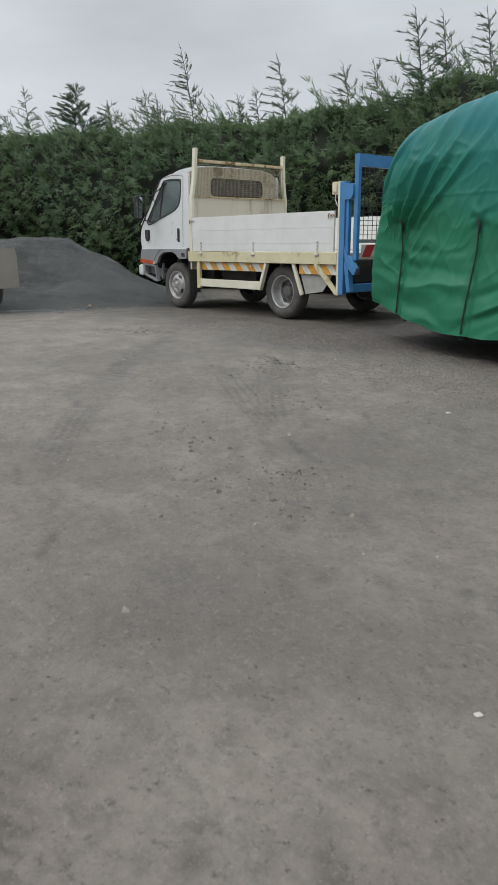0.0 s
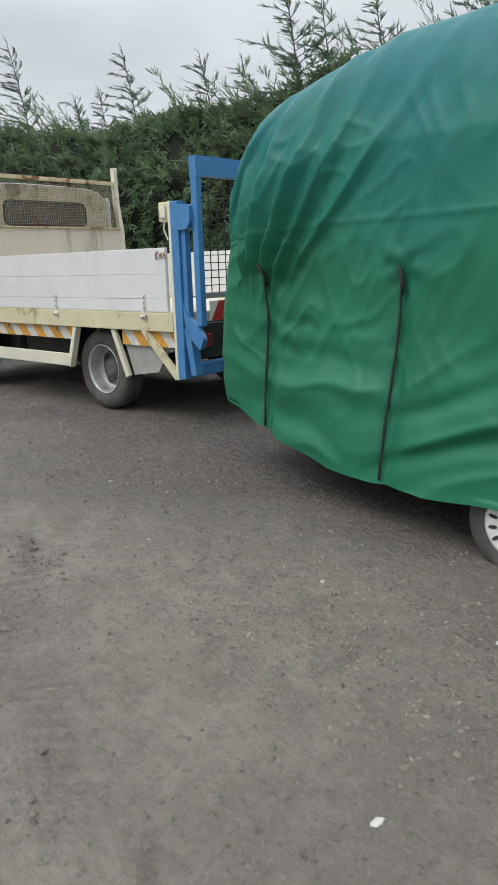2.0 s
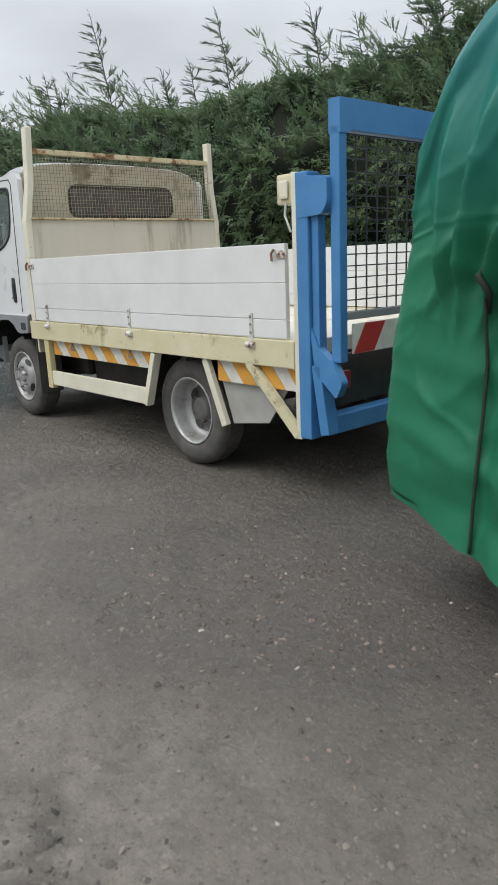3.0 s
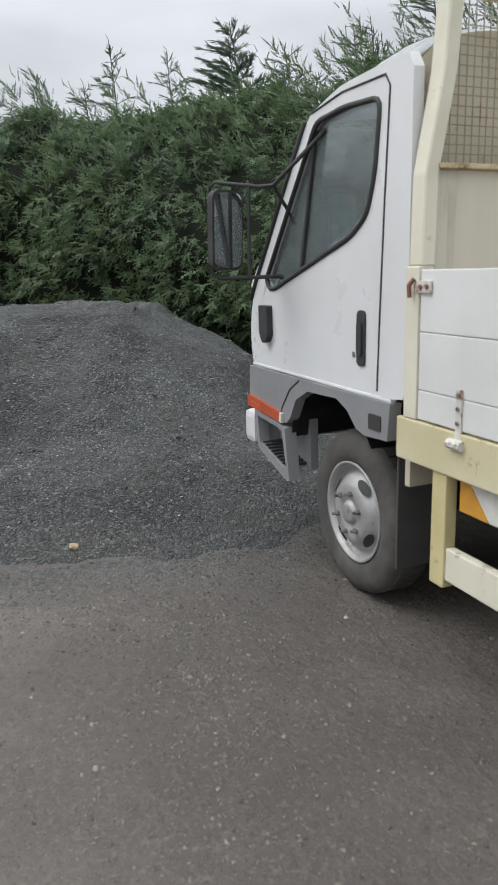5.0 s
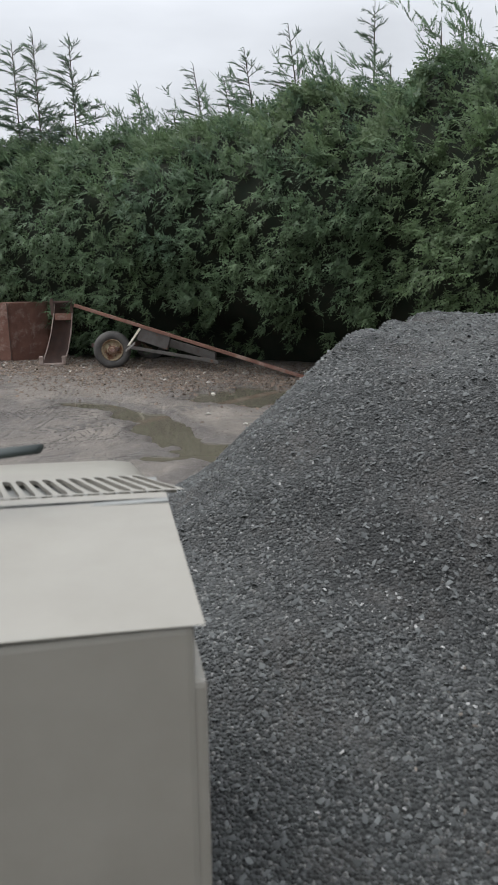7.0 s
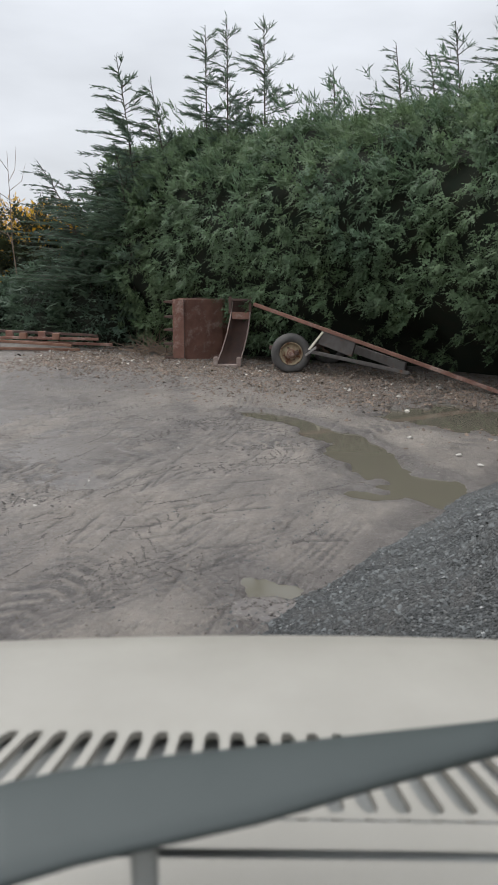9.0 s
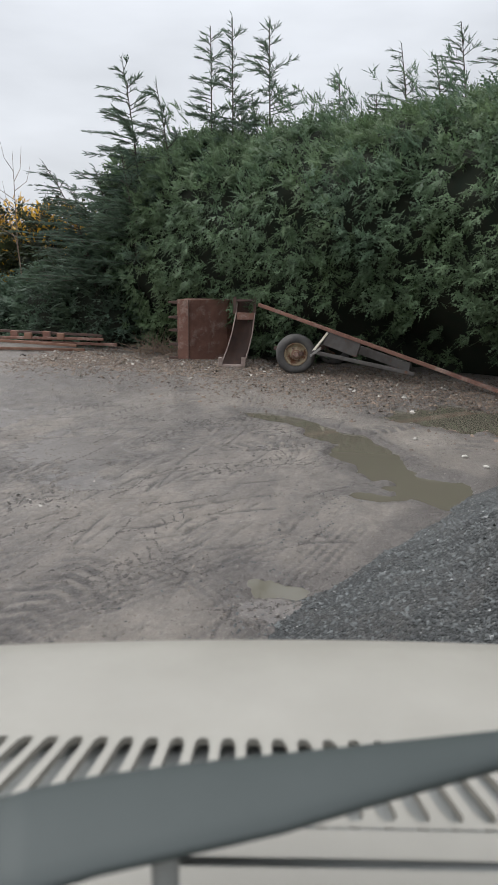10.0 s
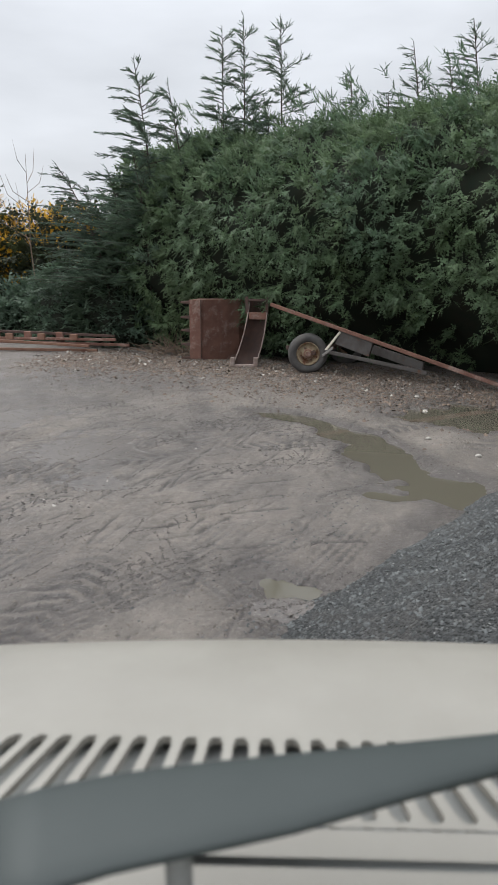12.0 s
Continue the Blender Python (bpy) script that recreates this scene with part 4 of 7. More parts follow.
TREES = [  # tip x and y, first limb, height, reach, lean, density
    (-6.78, 5.12, 2.4, 5.90, 0.70, 1.0), (-3.19, 5.24, 2.4, 5.02, 0.66, 0.8), (-0.82, 4.82, 2.4, 4.42, 0.65, 0.9), (1.06, 4.6, 2.5, 4.95, 0.8, 0.7), (0.27, 6.5, 2.5, 5.4, 0.8, 0.7), (1.2, 6.6, 2.5, 5.3, 0.9, 0.7),
    (-4.29, 5.5, 2.5, 4.6, 0.55, 0.7), (-1.9, 7.0, 2.5, 5.0, 0.75, 0.8), (-6.33, 4.0, 2.4, 4.6, 0.55, 0.6), (-7.64, 4.5, 2.4, 4.95, 0.7, 0.5), (-5.9, 3.9, 2.4, 4.25, 0.7, 0.6), (-4.2, 4.9, 2.4, 4.2, 0.7, 0.6),
    (3.0, 6.4, 2.5, 5.2, 1.0, 0.7), (4.6, 6.6, 2.5, 5.3, 1.0, 0.7), (6.5, 7.0, 2.5, 5.2, 1.0, 0.7), (8.6, 7.2, 2.5, 5.4, 1.0, 0.7),
    (-8.1, 2.7, 2.2, 4.95, 1.1, 0.4, 2.0), (-8.7, 2.9, 2.2, 4.9, 1.0, 0.3, 1.8), (-7.5, 3.3, 2.2, 4.5, 1.0, 0.4, 1.2), (-10.4, 1.4, 2.4, 5.25, 0.75, 0.3), (-10.5, 2.43, 2.4, 5.2, 0.6, 0.3), (-11.0, 1.03, 2.4, 4.7, 0.6, 0.4), (-12.0, 0.4, 2.4, 4.95, 0.4, 0.3),
    (-13.87, -0.38, 2.4, 5.9, 0.72, 0.1, 1.2), (-12.5, -1.3, 2.4, 4.5, 0.6, 0.6), (-12.5, -1.9, 2.4, 5.15, 0.72, 0.7), (-12.5, -2.6, 2.4, 4.83, 0.7, 0.7), (-12.5, -3.42, 2.4, 4.6, 0.62, 0.8), (-12.5, -4.32, 2.4, 4.3, 0.45, 0.5),
    (-12.5, -5.41, 2.4, 5.05, 0.75, 0.15, 1.2), (-12.5, -5.99, 2.4, 5.1, 0.55, 0.1, 1.2), (-12.5, -6.34, 2.4, 5.0, 0.55, 0.1, 1.2), (-12.5, -7.26, 2.2, 4.25, 0.7, 0.9, 1.3), (-12.5, -7.84, 2.0, 4.65, 0.85, 0.7, 1.3),
    (-12.6, -9.43, 1.0, 3.12, 0.70, 2.6, 1.5), (-12.6, -9.0, 1.0, 2.75, 0.75, 2.0, 1.4), (-12.5, -8.4, 1.1, 3.0, 0.85, 0.9, 1.3), (-12.2, -7.8, 1.2, 3.3, 0.9, 0.6, 1.3),
]
for row in TREES:
    conifer(*row)
for s0 in np.arange(1.5, ARC[-1] - 8, 1.0):  # lower tops all along
    p, nrm = face_at(np.array([s0 + rng.uniform(-0.3, 0.3)]))
    q = p[0] - nrm[0] * rng.uniform(1.3, 2.4)
    conifer(float(q[0]), float(q[1]), 2.3, float(rng.uniform(3.6, 4.3)), float(rng.uniform(0.5, 0.75)), float(rng.uniform(0.3, 0.9)), 0.7)

# ---- flatbed truck: front towards -x, near side on y = 0 ----
def resample(loop, n):
    p = np.array([*loop, loop[0]], float)
    d = np.concatenate([[0], np.cumsum(np.linalg.norm(np.diff(p, axis=0), axis=1))])
    s = np.linspace(0, d[-1], n, endpoint=False)
    return np.stack([np.interp(s, d, p[:, 0]), np.interp(s, d, p[:, 1])], -1)


def round_corners(loop, r, steps=4):
    """A polygon with its corners rounded."""
    out, n = [], len(loop)
    for i in range(n):
        a, b, c = (np.array(loop[(i + k) % n], float) for k in (-1, 0, 1))
        k = min(r, 0.45 * np.linalg.norm(a - b), 0.45 * np.linalg.norm(c - b))
        p, q = b + (a - b) / np.linalg.norm(a - b) * k, b + (c - b) / np.linalg.norm(c - b) * k
        for t in np.linspace(0, 1, steps + 1):
            out.append(tuple((1 - t) ** 2 * p + 2 * t * (1 - t) * b + t * t * q))
    return out


def framed(bm, outer, inner, thick, m=None, n=72, about=None):
    """A plate (x, z) with an opening, thick along y. Without a point about which to match them, both loops begin at matching corners and run the same way."""
    if about is None:
        o, i = resample(outer, n), resample(inner, n)
    else:  # matched by direction from a point inside both
        turns = []
        for loop in (outer, inner):
            p = np.array(loop)
            turns.append(np.arctan2(p[:, 1] - about[1], p[:, 0] - about[0]))
        every = np.unique(np.round(np.concatenate(turns), 5))
        n = len(every)
        o, i = (np.stack([np.interp(every, np.sort(a), np.array(loop)[np.argsort(a), k], period=2 * math.pi) for k in (0, 1)], -1) for a, loop in zip(turns, (outer, inner)))
    rings = []
    for y in (0.0, thick):
        rings.append(([bm.verts.new((x, y, z)) for x, z in o], [bm.verts.new((x, y, z)) for x, z in i]))
    (of, nf), (ob, nb) = rings
    for k in range(n):
        j = (k + 1) % n
        bm.faces.new((of[k], of[j], nf[j], nf[k]))
        bm.faces.new((ob[j], ob[k], nb[k], nb[j]))
        bm.faces.new((of[j], of[k], ob[k], ob[j]))
        bm.faces.new((nf[k], nf[j], nb[j], nb[k]))
    bmesh.ops.recalc_face_normals(bm, faces=bm.faces[:])
    if m is not None:
        bmesh.ops.transform(bm, matrix=m, verts=bm.verts[:])
    return bm


def wire_grid(width, height, pitch_x, pitch_z, gauge, m):
    """Woven wire: two sets of thin square wires, one mesh."""
    bm = bmesh.new()
    nx, nz = int(width / pitch_x), int(height / pitch_z)
    for k in range(nx + 1):
        x = width * k / nx + random.uniform(-0.003, 0.003)
        bar(bm, (x, 0, 0), (x + random.uniform(-0.004, 0.004), 0, height), gauge, gauge, 0)
    for k in range(nz + 1):
        z = height * k / nz + random.uniform(-0.002, 0.002)
        bar(bm, (0, gauge, z), (width, gauge, z), gauge, gauge, 0)
    bmesh.ops.transform(bm, matrix=m, verts=bm.verts[:])
    return bm


def truck_wheel(x, y, side, convex, parent, name="wheel", r=0.36):
    """Tyre, rim, hub, nuts and black discs for hand holes. side: -1 faces -y. convex: a front disc that stands out."""
    wheel = new(name)
    wheel.parent = parent
    wheel.matrix_local = pose(x, y, r, 0, 0, 0 if side < 0 else 180)
    bm = lathe(bmesh.new(), [(0.222, 0.0), (0.235, -0.012), (0.27, -0.024), (0.315, -0.020), (0.342, -0.006), (r - 0.006, 0.012), (r, 0.035), (r, 0.135), (r - 0.006, 0.155), (0.33, 0.175), (0.26, 0.18), (0.222, 0.17)], 44)
    for v in bm.verts:  # slightly flattened where it stands
        if v.co.z < -r + 0.02:
            v.co.z = -r + 0.02 + (v.co.z + r - 0.02) * 0.15 - 0.012
    tyre = part("tyre", bm, M_tyre, wheel, smooth=True)
    bm = bmesh.new()
    for k in range(44):  # tread blocks
        a = 2 * math.pi * k / 44
        for y0, off in ((0.03, 0.0), (0.088, 0.07)):
            box(bm, (-0.018, y0, -0.004), (0.018, y0 + 0.048, 0.004), 0, Matrix.Rotation(-a - off, 4, "Y") @ Matrix.Translation((0, 0, r - 0.001)))
    part("tread", bm, M_tyre, tyre)
    bm = bmesh.new()
    if convex:
        lathe(bm, [(0.224, -0.004), (0.226, -0.014), (0.214, -0.012), (0.205, 0.012), (0.196, 0.030), (0.180, 0.032), (0.160, 0.002), (0.135, -0.022), (0.118, -0.028), (0.07, -0.028), (0.062, -0.020), (0.05, -0.020), (0.048, -0.034), (0.03, -0.038), (0.0, -0.038)], 44)
    else:
        lathe(bm, [(0.224, -0.004), (0.226, -0.014), (0.214, -0.012), (0.206, 0.01), (0.200, 0.075), (0.190, 0.110), (0.165, 0.118)], 44)
    rim = part("rim", bm, M_rim, wheel, smooth=True)
    if not convex:
        part("disc", lathe(bmesh.new(), [(0.168, 0.117), (0.13, 0.135), (0.105, 0.120), (0.085, 0.118), (0.078, 0.075), (0.06, 0.062), (0.0, 0.060)], 44), M_disc, rim, "dark sunken wheel disc", smooth=True)
    for k in range(6):
        a = 2 * math.pi * (k + 0.3) / 6
        bm = bmesh.new()
        ry = -0.028 if convex else 0.118
        rr = 0.092 if convex else 0.100
        lathe(bm, [(0.012, 0.0), (0.012, -0.018), (0.007, -0.020), (0.006, -0.034), (0.0, -0.034)], 6, Matrix.Translation((rr * math.cos(a), ry, rr * math.sin(a))))
        part("wheel_nut", bm, M_steel, rim)
    # Black ovals on the closed rim imitate the shade inside hand holes.
    for k in range(4):
        a = 2 * math.pi * (k + 0.62) / 4
        bm = bmesh.new()
        d, ry, tilt = (0.160, -0.0075, -48) if convex else (0.150, 0.1165, 24)
        n = [bm.verts.new((0.046 * math.cos(t), 0, 0.021 * math.sin(t))) for t in np.linspace(0, 2 * math.pi, 18, endpoint=False)]
        bm.faces.new(n)
        bmesh.ops.transform(bm, matrix=Matrix.Rotation(-a + math.pi / 2, 4, "Y") @ Matrix.Translation((0, ry, d)) @ Matrix.Rotation(radians(tilt), 4, "X"), verts=n)
        part("hand_hole", bm, M_black, rim)
    return wheel


truck = thing("flatbed_truck", "white and cream dropside flatbed truck with a blue tail lift", "truck")
CY, CW = -0.01, 1.86  # cab: near side plane and width

# cab sides, with real window openings
SIDE = [(-0.20, 2.00), (0.06, 2.055), (0.53, 2.06), (0.53, 0.94), (-0.86, 0.92), (-0.885, 1.06), (-0.865, 1.22), (-0.80, 1.33)]
WINDOW = [(-0.13, 1.965), (0.10, 1.975), (0.345, 1.955), (0.315, 1.72), (0.265, 1.585), (0.15, 1.515), (-0.56, 1.315), (-0.63, 1.315), (-0.66, 1.36)]
win = round_corners(WINDOW, 0.045, 3)
sid = round_corners(SIDE, 0.05, 3)
for y, name in ((CY, "door_side"), (CY + CW - 0.04, "door_side")):
    bm = framed(bmesh.new(), sid, win, 0.04, Matrix.Translation((0, y, 0)))
    panel = part(name, bm, M_cab, truck)
    bm = plate(bmesh.new(), win, 0.005, Matrix.Translation((0, y + 0.020, 0)))
    pane = part("window_pane", bm, M_glass, panel, "clear side window glass")
    pane.visible_shadow = False
    bm = tube(bmesh.new(), [(x, y - 0.001 if y < 1 else y + 0.041, z) for x, z in win], 0.011, 6, closed=True)
    part("window_seal", bm, M_black, panel, "black rubber window seal", smooth=True)
    bm = bar(bmesh.new(), (-0.155, y + 0.014, 1.955), (-0.30, y + 0.014, 1.41), 0.018, 0.02, 0.003)
    part("quarter_light_bar", bm, M_black, panel)
    if y < 1:
        seam = [(-0.17, 2.005), (0.08, 2.03), (0.37, 2.02), (0.40, 1.98), (0.375, 1.60), (0.355, 1.20), (0.345, 0.955)]
        bm = tube(bmesh.new(), [(x, y - 0.0005, z) for x, z in seam], 0.0045, 5)
        part("door_seam", bm, M_black, panel)
        bm = plate(bmesh.new(), round_corners([(0.205, 1.245), (0.262, 1.245), (0.262, 1.035), (0.205, 1.035)], 0.026), 0.012, Matrix.Translation((0, y - 0.008, 0)))
        handle = part("door_handle", bm, M_black, panel, "black recessed door handle")
        bm = plate(bmesh.new(), round_corners([(0.215, 1.20), (0.25, 1.20), (0.25, 1.075), (0.215, 1.075)], 0.014), 0.01, Matrix.Translation((0, y - 0.016, 0)))
        part("pull", bm, M_seat, handle)
        bm = lathe(bmesh.new(), [(0.011, 0.004), (0.011, -0.004), (0.006, -0.005), (0.0, -0.004)], 12, Matrix.Translation((0.175, y, 1.075)))
        part("door_lock", bm, M_steel, panel)
        bm = box(bmesh.new(), (-0.86, y - 0.004, 0.925), (0.44, y + 0.02, 0.937), 0.003)
        part("sill_strip", bm, M_cab, panel)

# roof, rear wall, front panel, windscreen
bm = bmesh.new()
nx, ny = 12, 16
prof = [(-0.235, 1.965), (-0.20, 2.0), (-0.12, 2.045), (0.0, 2.085), (0.14, 2.11), (0.30, 2.12), (0.42, 2.115), (0.47, 2.108), (0.488, 2.098), (0.498, 2.092)]
rows = []
for x, z in prof:
    row = []
    for k in range(ny + 1):
        c = 2 * k / ny - 1
        drop = 0.10 * abs(c) ** 9 + 0.03 * c * c
        row.append(bm.verts.new((x + 0.05 * c * c * (0.5 - x), CY + CW / 2 + c * (CW / 2 - 0.0), z - drop + 0.06)))
    rows.append(row)
for a, b in zip(rows, rows[1:]):
    for k in range(ny):
        bm.faces.new((a[k], a[k + 1], b[k + 1], b[k]))
bmesh.ops.solidify(bm, geom=bm.faces[:], thickness=0.02)
part("roof", bm, M_cab, truck, smooth=True)
rear = [(CW / 2 + c * (CW / 2 - 0.03), 2.156 - 0.03 * c * c - 0.10 * abs(c) ** 9) for c in np.linspace(-1, 1, 25)] + [(CW - 0.045, 1.70), (CW - 0.045, 0.62), (0.045, 0.62), (0.045, 1.70)]
rwin = round_corners([(0.465, 1.98), (1.505, 1.98), (1.515, 1.735), (0.46, 1.73)], 0.075, 6)
turn = Matrix.Translation((0.50, CY, 0)) @ Matrix.Rotation(radians(90), 4, "Z")
bm = framed(bmesh.new(), rear, rwin, 0.03, turn, about=(0.985, 1.86))
back = part("rear_wall", bm, M_cab_back, truck, "grimy cream cab back")
bm = bmesh.new()
bm.faces.new([bm.verts.new(turn @ Vector((x, 0.012, z))) for x, z in rwin])
pane = part("window_pane", bm, M_rear_pane, back, "dark rear window")
bm = tube(bmesh.new(), [turn @ Vector((x, -0.004, z)) for x, z in rwin], 0.012, 6, closed=True)
part("window_seal", bm, M_black, back, smooth=True)
bm = bmesh.new()
fp = [(-0.885, 0.55), (-0.90, 0.92), (-0.905, 1.10), (-0.885, 1.24), (-0.82, 1.35)]
rows = [[bm.verts.new((x - 0.05 * (1 - (2 * k / 10 - 1) ** 4) + 0.03, CY + 0.004 + (CW - 0.008) * k / 10, z)) for k in range(11)] for x, z in fp]
for a, b in zip(rows, rows[1:]):
    for k in range(10):
        bm.faces.new((a[k], b[k], b[k + 1], a[k + 1]))
part("front_panel", bm, M_cab, truck, smooth=True)
bm = bmesh.new()
a = [bm.verts.new((-0.82 + 0.0, CY + 0.05 + 1.70 * k / 8, 1.35)) for k in range(9)]
b = [bm.verts.new((-0.235, CY + 0.09 + 1.62 * k / 8, 1.97)) for k in range(9)]
for k in range(8):
    bm.faces.new((a[k], a[k + 1], b[k + 1], b[k]))
bmesh.ops.recalc_face_normals(bm, faces=bm.faces[:])
bmesh.ops.solidify(bm, geom=bm.faces[:], thickness=0.005)
ws = part("windscreen", bm, M_glass, truck, "raked clear windscreen")
ws.visible_shadow = False
for y0, y1 in ((CY + 0.02, CY + 0.06), (CY + CW - 0.02, CY + CW - 0.06)):
    bm = bar(bmesh.new(), (-0.845, y0, 1.31), (-0.215, y1, 1.99), 0.05, 0.05, 0.012)
    part("windscreen_pillar", bm, M_cab, truck)
bm = tube(bmesh.new(), [(-0.86, CY - 0.004, 1.26), (-0.79, CY - 0.004, 1.345), (-0.52, CY - 0.003, 1.655), (-0.225, CY - 0.004, 1.985)], 0.012, 6)
part("pillar_seal", bm, M_black, truck, smooth=True)

# inside of the cab
bm = box(bmesh.new(), (-0.80, CY + 0.05, 0.90), (0.46, CY + CW - 0.05, 0.95), 0.02)
part("cab_floor", bm, M_seat, truck)
bm = box(bmesh.new(), (-0.80, CY + 0.06, 0.95), (-0.55, CY + CW - 0.06, 1.30), 0.05)
part("dashboard", bm, M_seat, truck, "dark grey dashboard")
for y in (0.25, 0.95, 1.35):
    seat = new("seat")
    seat.parent = truck
    part("cushion", box(bmesh.new(), (-0.25, y, 0.95), (0.25, y + 0.48, 1.12), 0.05), M_seat, seat)
    part("backrest", box(bmesh.new(), (-0.08, y + 0.02, 0), (0.06, y + 0.46, 0.55), 0.05, pose(0.20, 0, 1.08, 0, 10, 0)), M_seat, seat)
    part("headrest", box(bmesh.new(), (-0.05, y + 0.12, 0), (0.05, y + 0.36, 0.17), 0.04, pose(0.30, 0, 1.60, 0, 10, 0)), M_seat, seat)
ring = [Matrix.Translation((-0.42, 1.45, 1.38)) @ Matrix.Rotation(radians(-55), 4, "Y") @ Vector((0.19 * math.cos(t), 0.19 * math.sin(t), 0)) for t in np.linspace(0, 2 * math.pi, 24, endpoint=False)]
part("steering_wheel", tube(bmesh.new(), ring, 0.014, 6, closed=True), M_seat, truck, smooth=True)

# grey lower cladding with the wheel arch, corner lamp, bumper and step
ARCH = [(-0.40, 0.60), (-0.385, 0.72), (-0.32, 0.82), (-0.20, 0.875), (0.06, 0.885), (0.15, 0.85), (0.22, 0.79)]
clad = [(-0.87, 0.92), (-0.885, 0.768), (-0.52, 0.738), (-0.43, 0.69)] + [(x, z) for x, z in ARCH[1:]] + [(0.28, 0.775), (0.44, 0.785), (0.455, 0.925)]
bm = plate(bmesh.new(), clad, 0.05, Matrix.Translation((0, CY - 0.016, 0)))
cladding = part("lower_cladding", bm, M_grey, truck, "grey plastic lower cab panel")
bm = tube(bmesh.new(), [(-0.50, CY - 0.0165, 0.665), (-0.47, CY - 0.0165, 0.76), (-0.38, CY - 0.0165, 0.86), (-0.28, CY - 0.0165, 0.915)], 0.004, 5)
part("panel_seam", bm, M_black, cladding)
bm = plate(bmesh.new(), round_corners([(0.315, 0.87), (0.40, 0.87), (0.40, 0.81), (0.315, 0.81)], 0.01), 0.01, Matrix.Translation((0, CY - 0.020, 0)))
part("vent", bm, M_black, cladding)
bm = plate(bmesh.new(), round_corners([(-0.885, 0.768), (-0.83, 0.765), (-0.56, 0.743), (-0.48, 0.735), (-0.485, 0.688), (-0.885, 0.708)], 0.008), 0.03, Matrix.Translation((0, CY - 0.03, 0)))
part("indicator_lamp", bm, M_orange, truck, "orange wrap-round corner indicator lamp")
bm = plate(bmesh.new(), [(-0.48, 0.735), (-0.455, 0.732), (-0.46, 0.686), (-0.485, 0.688)], 0.03, Matrix.Translation((0, CY - 0.029, 0)))
part("lamp_end", bm, M_stripe, truck)
step = new("step_well")
step.parent = truck
part("frame", framed(bmesh.new(), [(-0.80, 0.70), (-0.50, 0.68), (-0.43, 0.665), (-0.385, 0.41), (-0.45, 0.415), (-0.76, 0.50)], [(-0.765, 0.67), (-0.52, 0.655), (-0.465, 0.645), (-0.42, 0.47), (-0.47, 0.465), (-0.74, 0.53)], 0.06, Matrix.Translation((0, CY - 0.025, 0))), M_grey, step)
part("recess", box(bmesh.new(), (-0.78, CY + 0.10, 0.45), (-0.40, CY + 0.14, 0.70), 0), M_grey, step)
bm = bmesh.new()
for k in range(9):
    box(bm, (-0.745 + 0.035 * k, CY - 0.01, 0.52 - 0.007 * k), (-0.725 + 0.035 * k, CY + 0.10, 0.535 - 0.007 * k), 0.003)
part("tread", bm, M_black, step)
bm = box(bmesh.new(), (-0.97, CY - 0.02, 0.50), (-0.83, CY + CW + 0.02, 0.675), 0.035)
part("bumper", bm, M_cab, truck)
bm = box(bmesh.new(), (-0.84, CY + 0.01, 0.50), (-0.80, CY + 0.05, 0.66), 0.008)
part("bumper_end", bm, M_black, truck)
bm = bmesh.new()
pts = [(-0.43, 0.62), (-0.40, 0.75), (-0.32, 0.84), (-0.20, 0.885), (0.07, 0.892), (0.20, 0.84), (0.29, 0.72)]
rows = [[bm.verts.new((x, y, z)) for y in (CY + 0.01, CY + 0.40)] for x, z in pts]
for a, b in zip(rows, rows[1:]):
    bm.faces.new((a[0], a[1], b[1], b[0]))
bmesh.ops.solidify(bm, geom=bm.faces[:], thickness=0.012)
part("wheel_arch_liner", bm, M_black, truck)
part("front_mudflap", box(bmesh.new(), (0.385, 0.055, 0.25), (0.398, 0.27, 0.80), 0.004), M_flap_dark, truck, "dusty grey rubber mudflap")

# mirror on its bent tube frame
mirror = new("wing_mirror")
mirror.parent = truck
loop = [(-0.09, CY + 0.02, 1.93), (-0.36, -0.10, 1.755), (-0.40, -0.15, 1.752), (-0.50, -0.315, 1.78), (-0.51, -0.34, 1.755), (-0.51, -0.34, 1.40), (-0.50, -0.315, 1.372), (-0.44, -0.17, 1.372), (-0.52, 0.015, 1.372), (-0.60, 0.035, 1.355), (-0.635, 0.036, 1.29), (-0.64, 0.036, 1.22)]
part("arm", tube(bmesh.new(), loop, 0.009, 7), M_black, mirror, "black bent tube arm", smooth=True)
part("strut", tube(bmesh.new(), [(-0.42, -0.19, 1.755), (-0.44, -0.19, 1.372)], 0.009, 7), M_black, mirror)
part("strut", tube(bmesh.new(), [(-0.36, -0.10, 1.755), (-0.44, 0.045, 1.60)], 0.008, 7), M_black, mirror)
tilt = Matrix.Translation((-0.475, -0.272, 1.575)) @ Matrix.Rotation(radians(108), 4, "Z") @ Matrix.Rotation(radians(3), 4, "X")
shape = round_corners([(-0.085, 0.17), (0.085, 0.17), (0.085, -0.17), (-0.085, -0.17)], 0.045)
part("housing", plate(bmesh.new(), shape, 0.035, tilt @ Matrix.Translation((0, 0.0, 0))), M_black, mirror)
bm = bmesh.new()
bm.faces.new([bm.verts.new(tilt @ Vector((x * 0.9, -0.003, z * 0.94))) for x, z in shape])
part("mirror_glass", bm, M_mirror, mirror, "mirror glass")
part("mount", plate(bmesh.new(), round_corners([(-0.70, 1.235), (-0.60, 1.235), (-0.60, 1.09), (-0.635, 1.055), (-0.665, 1.055), (-0.70, 1.10)], 0.012), 0.035, Matrix.Translation((0, CY - 0.032, 0))), M_black, mirror)

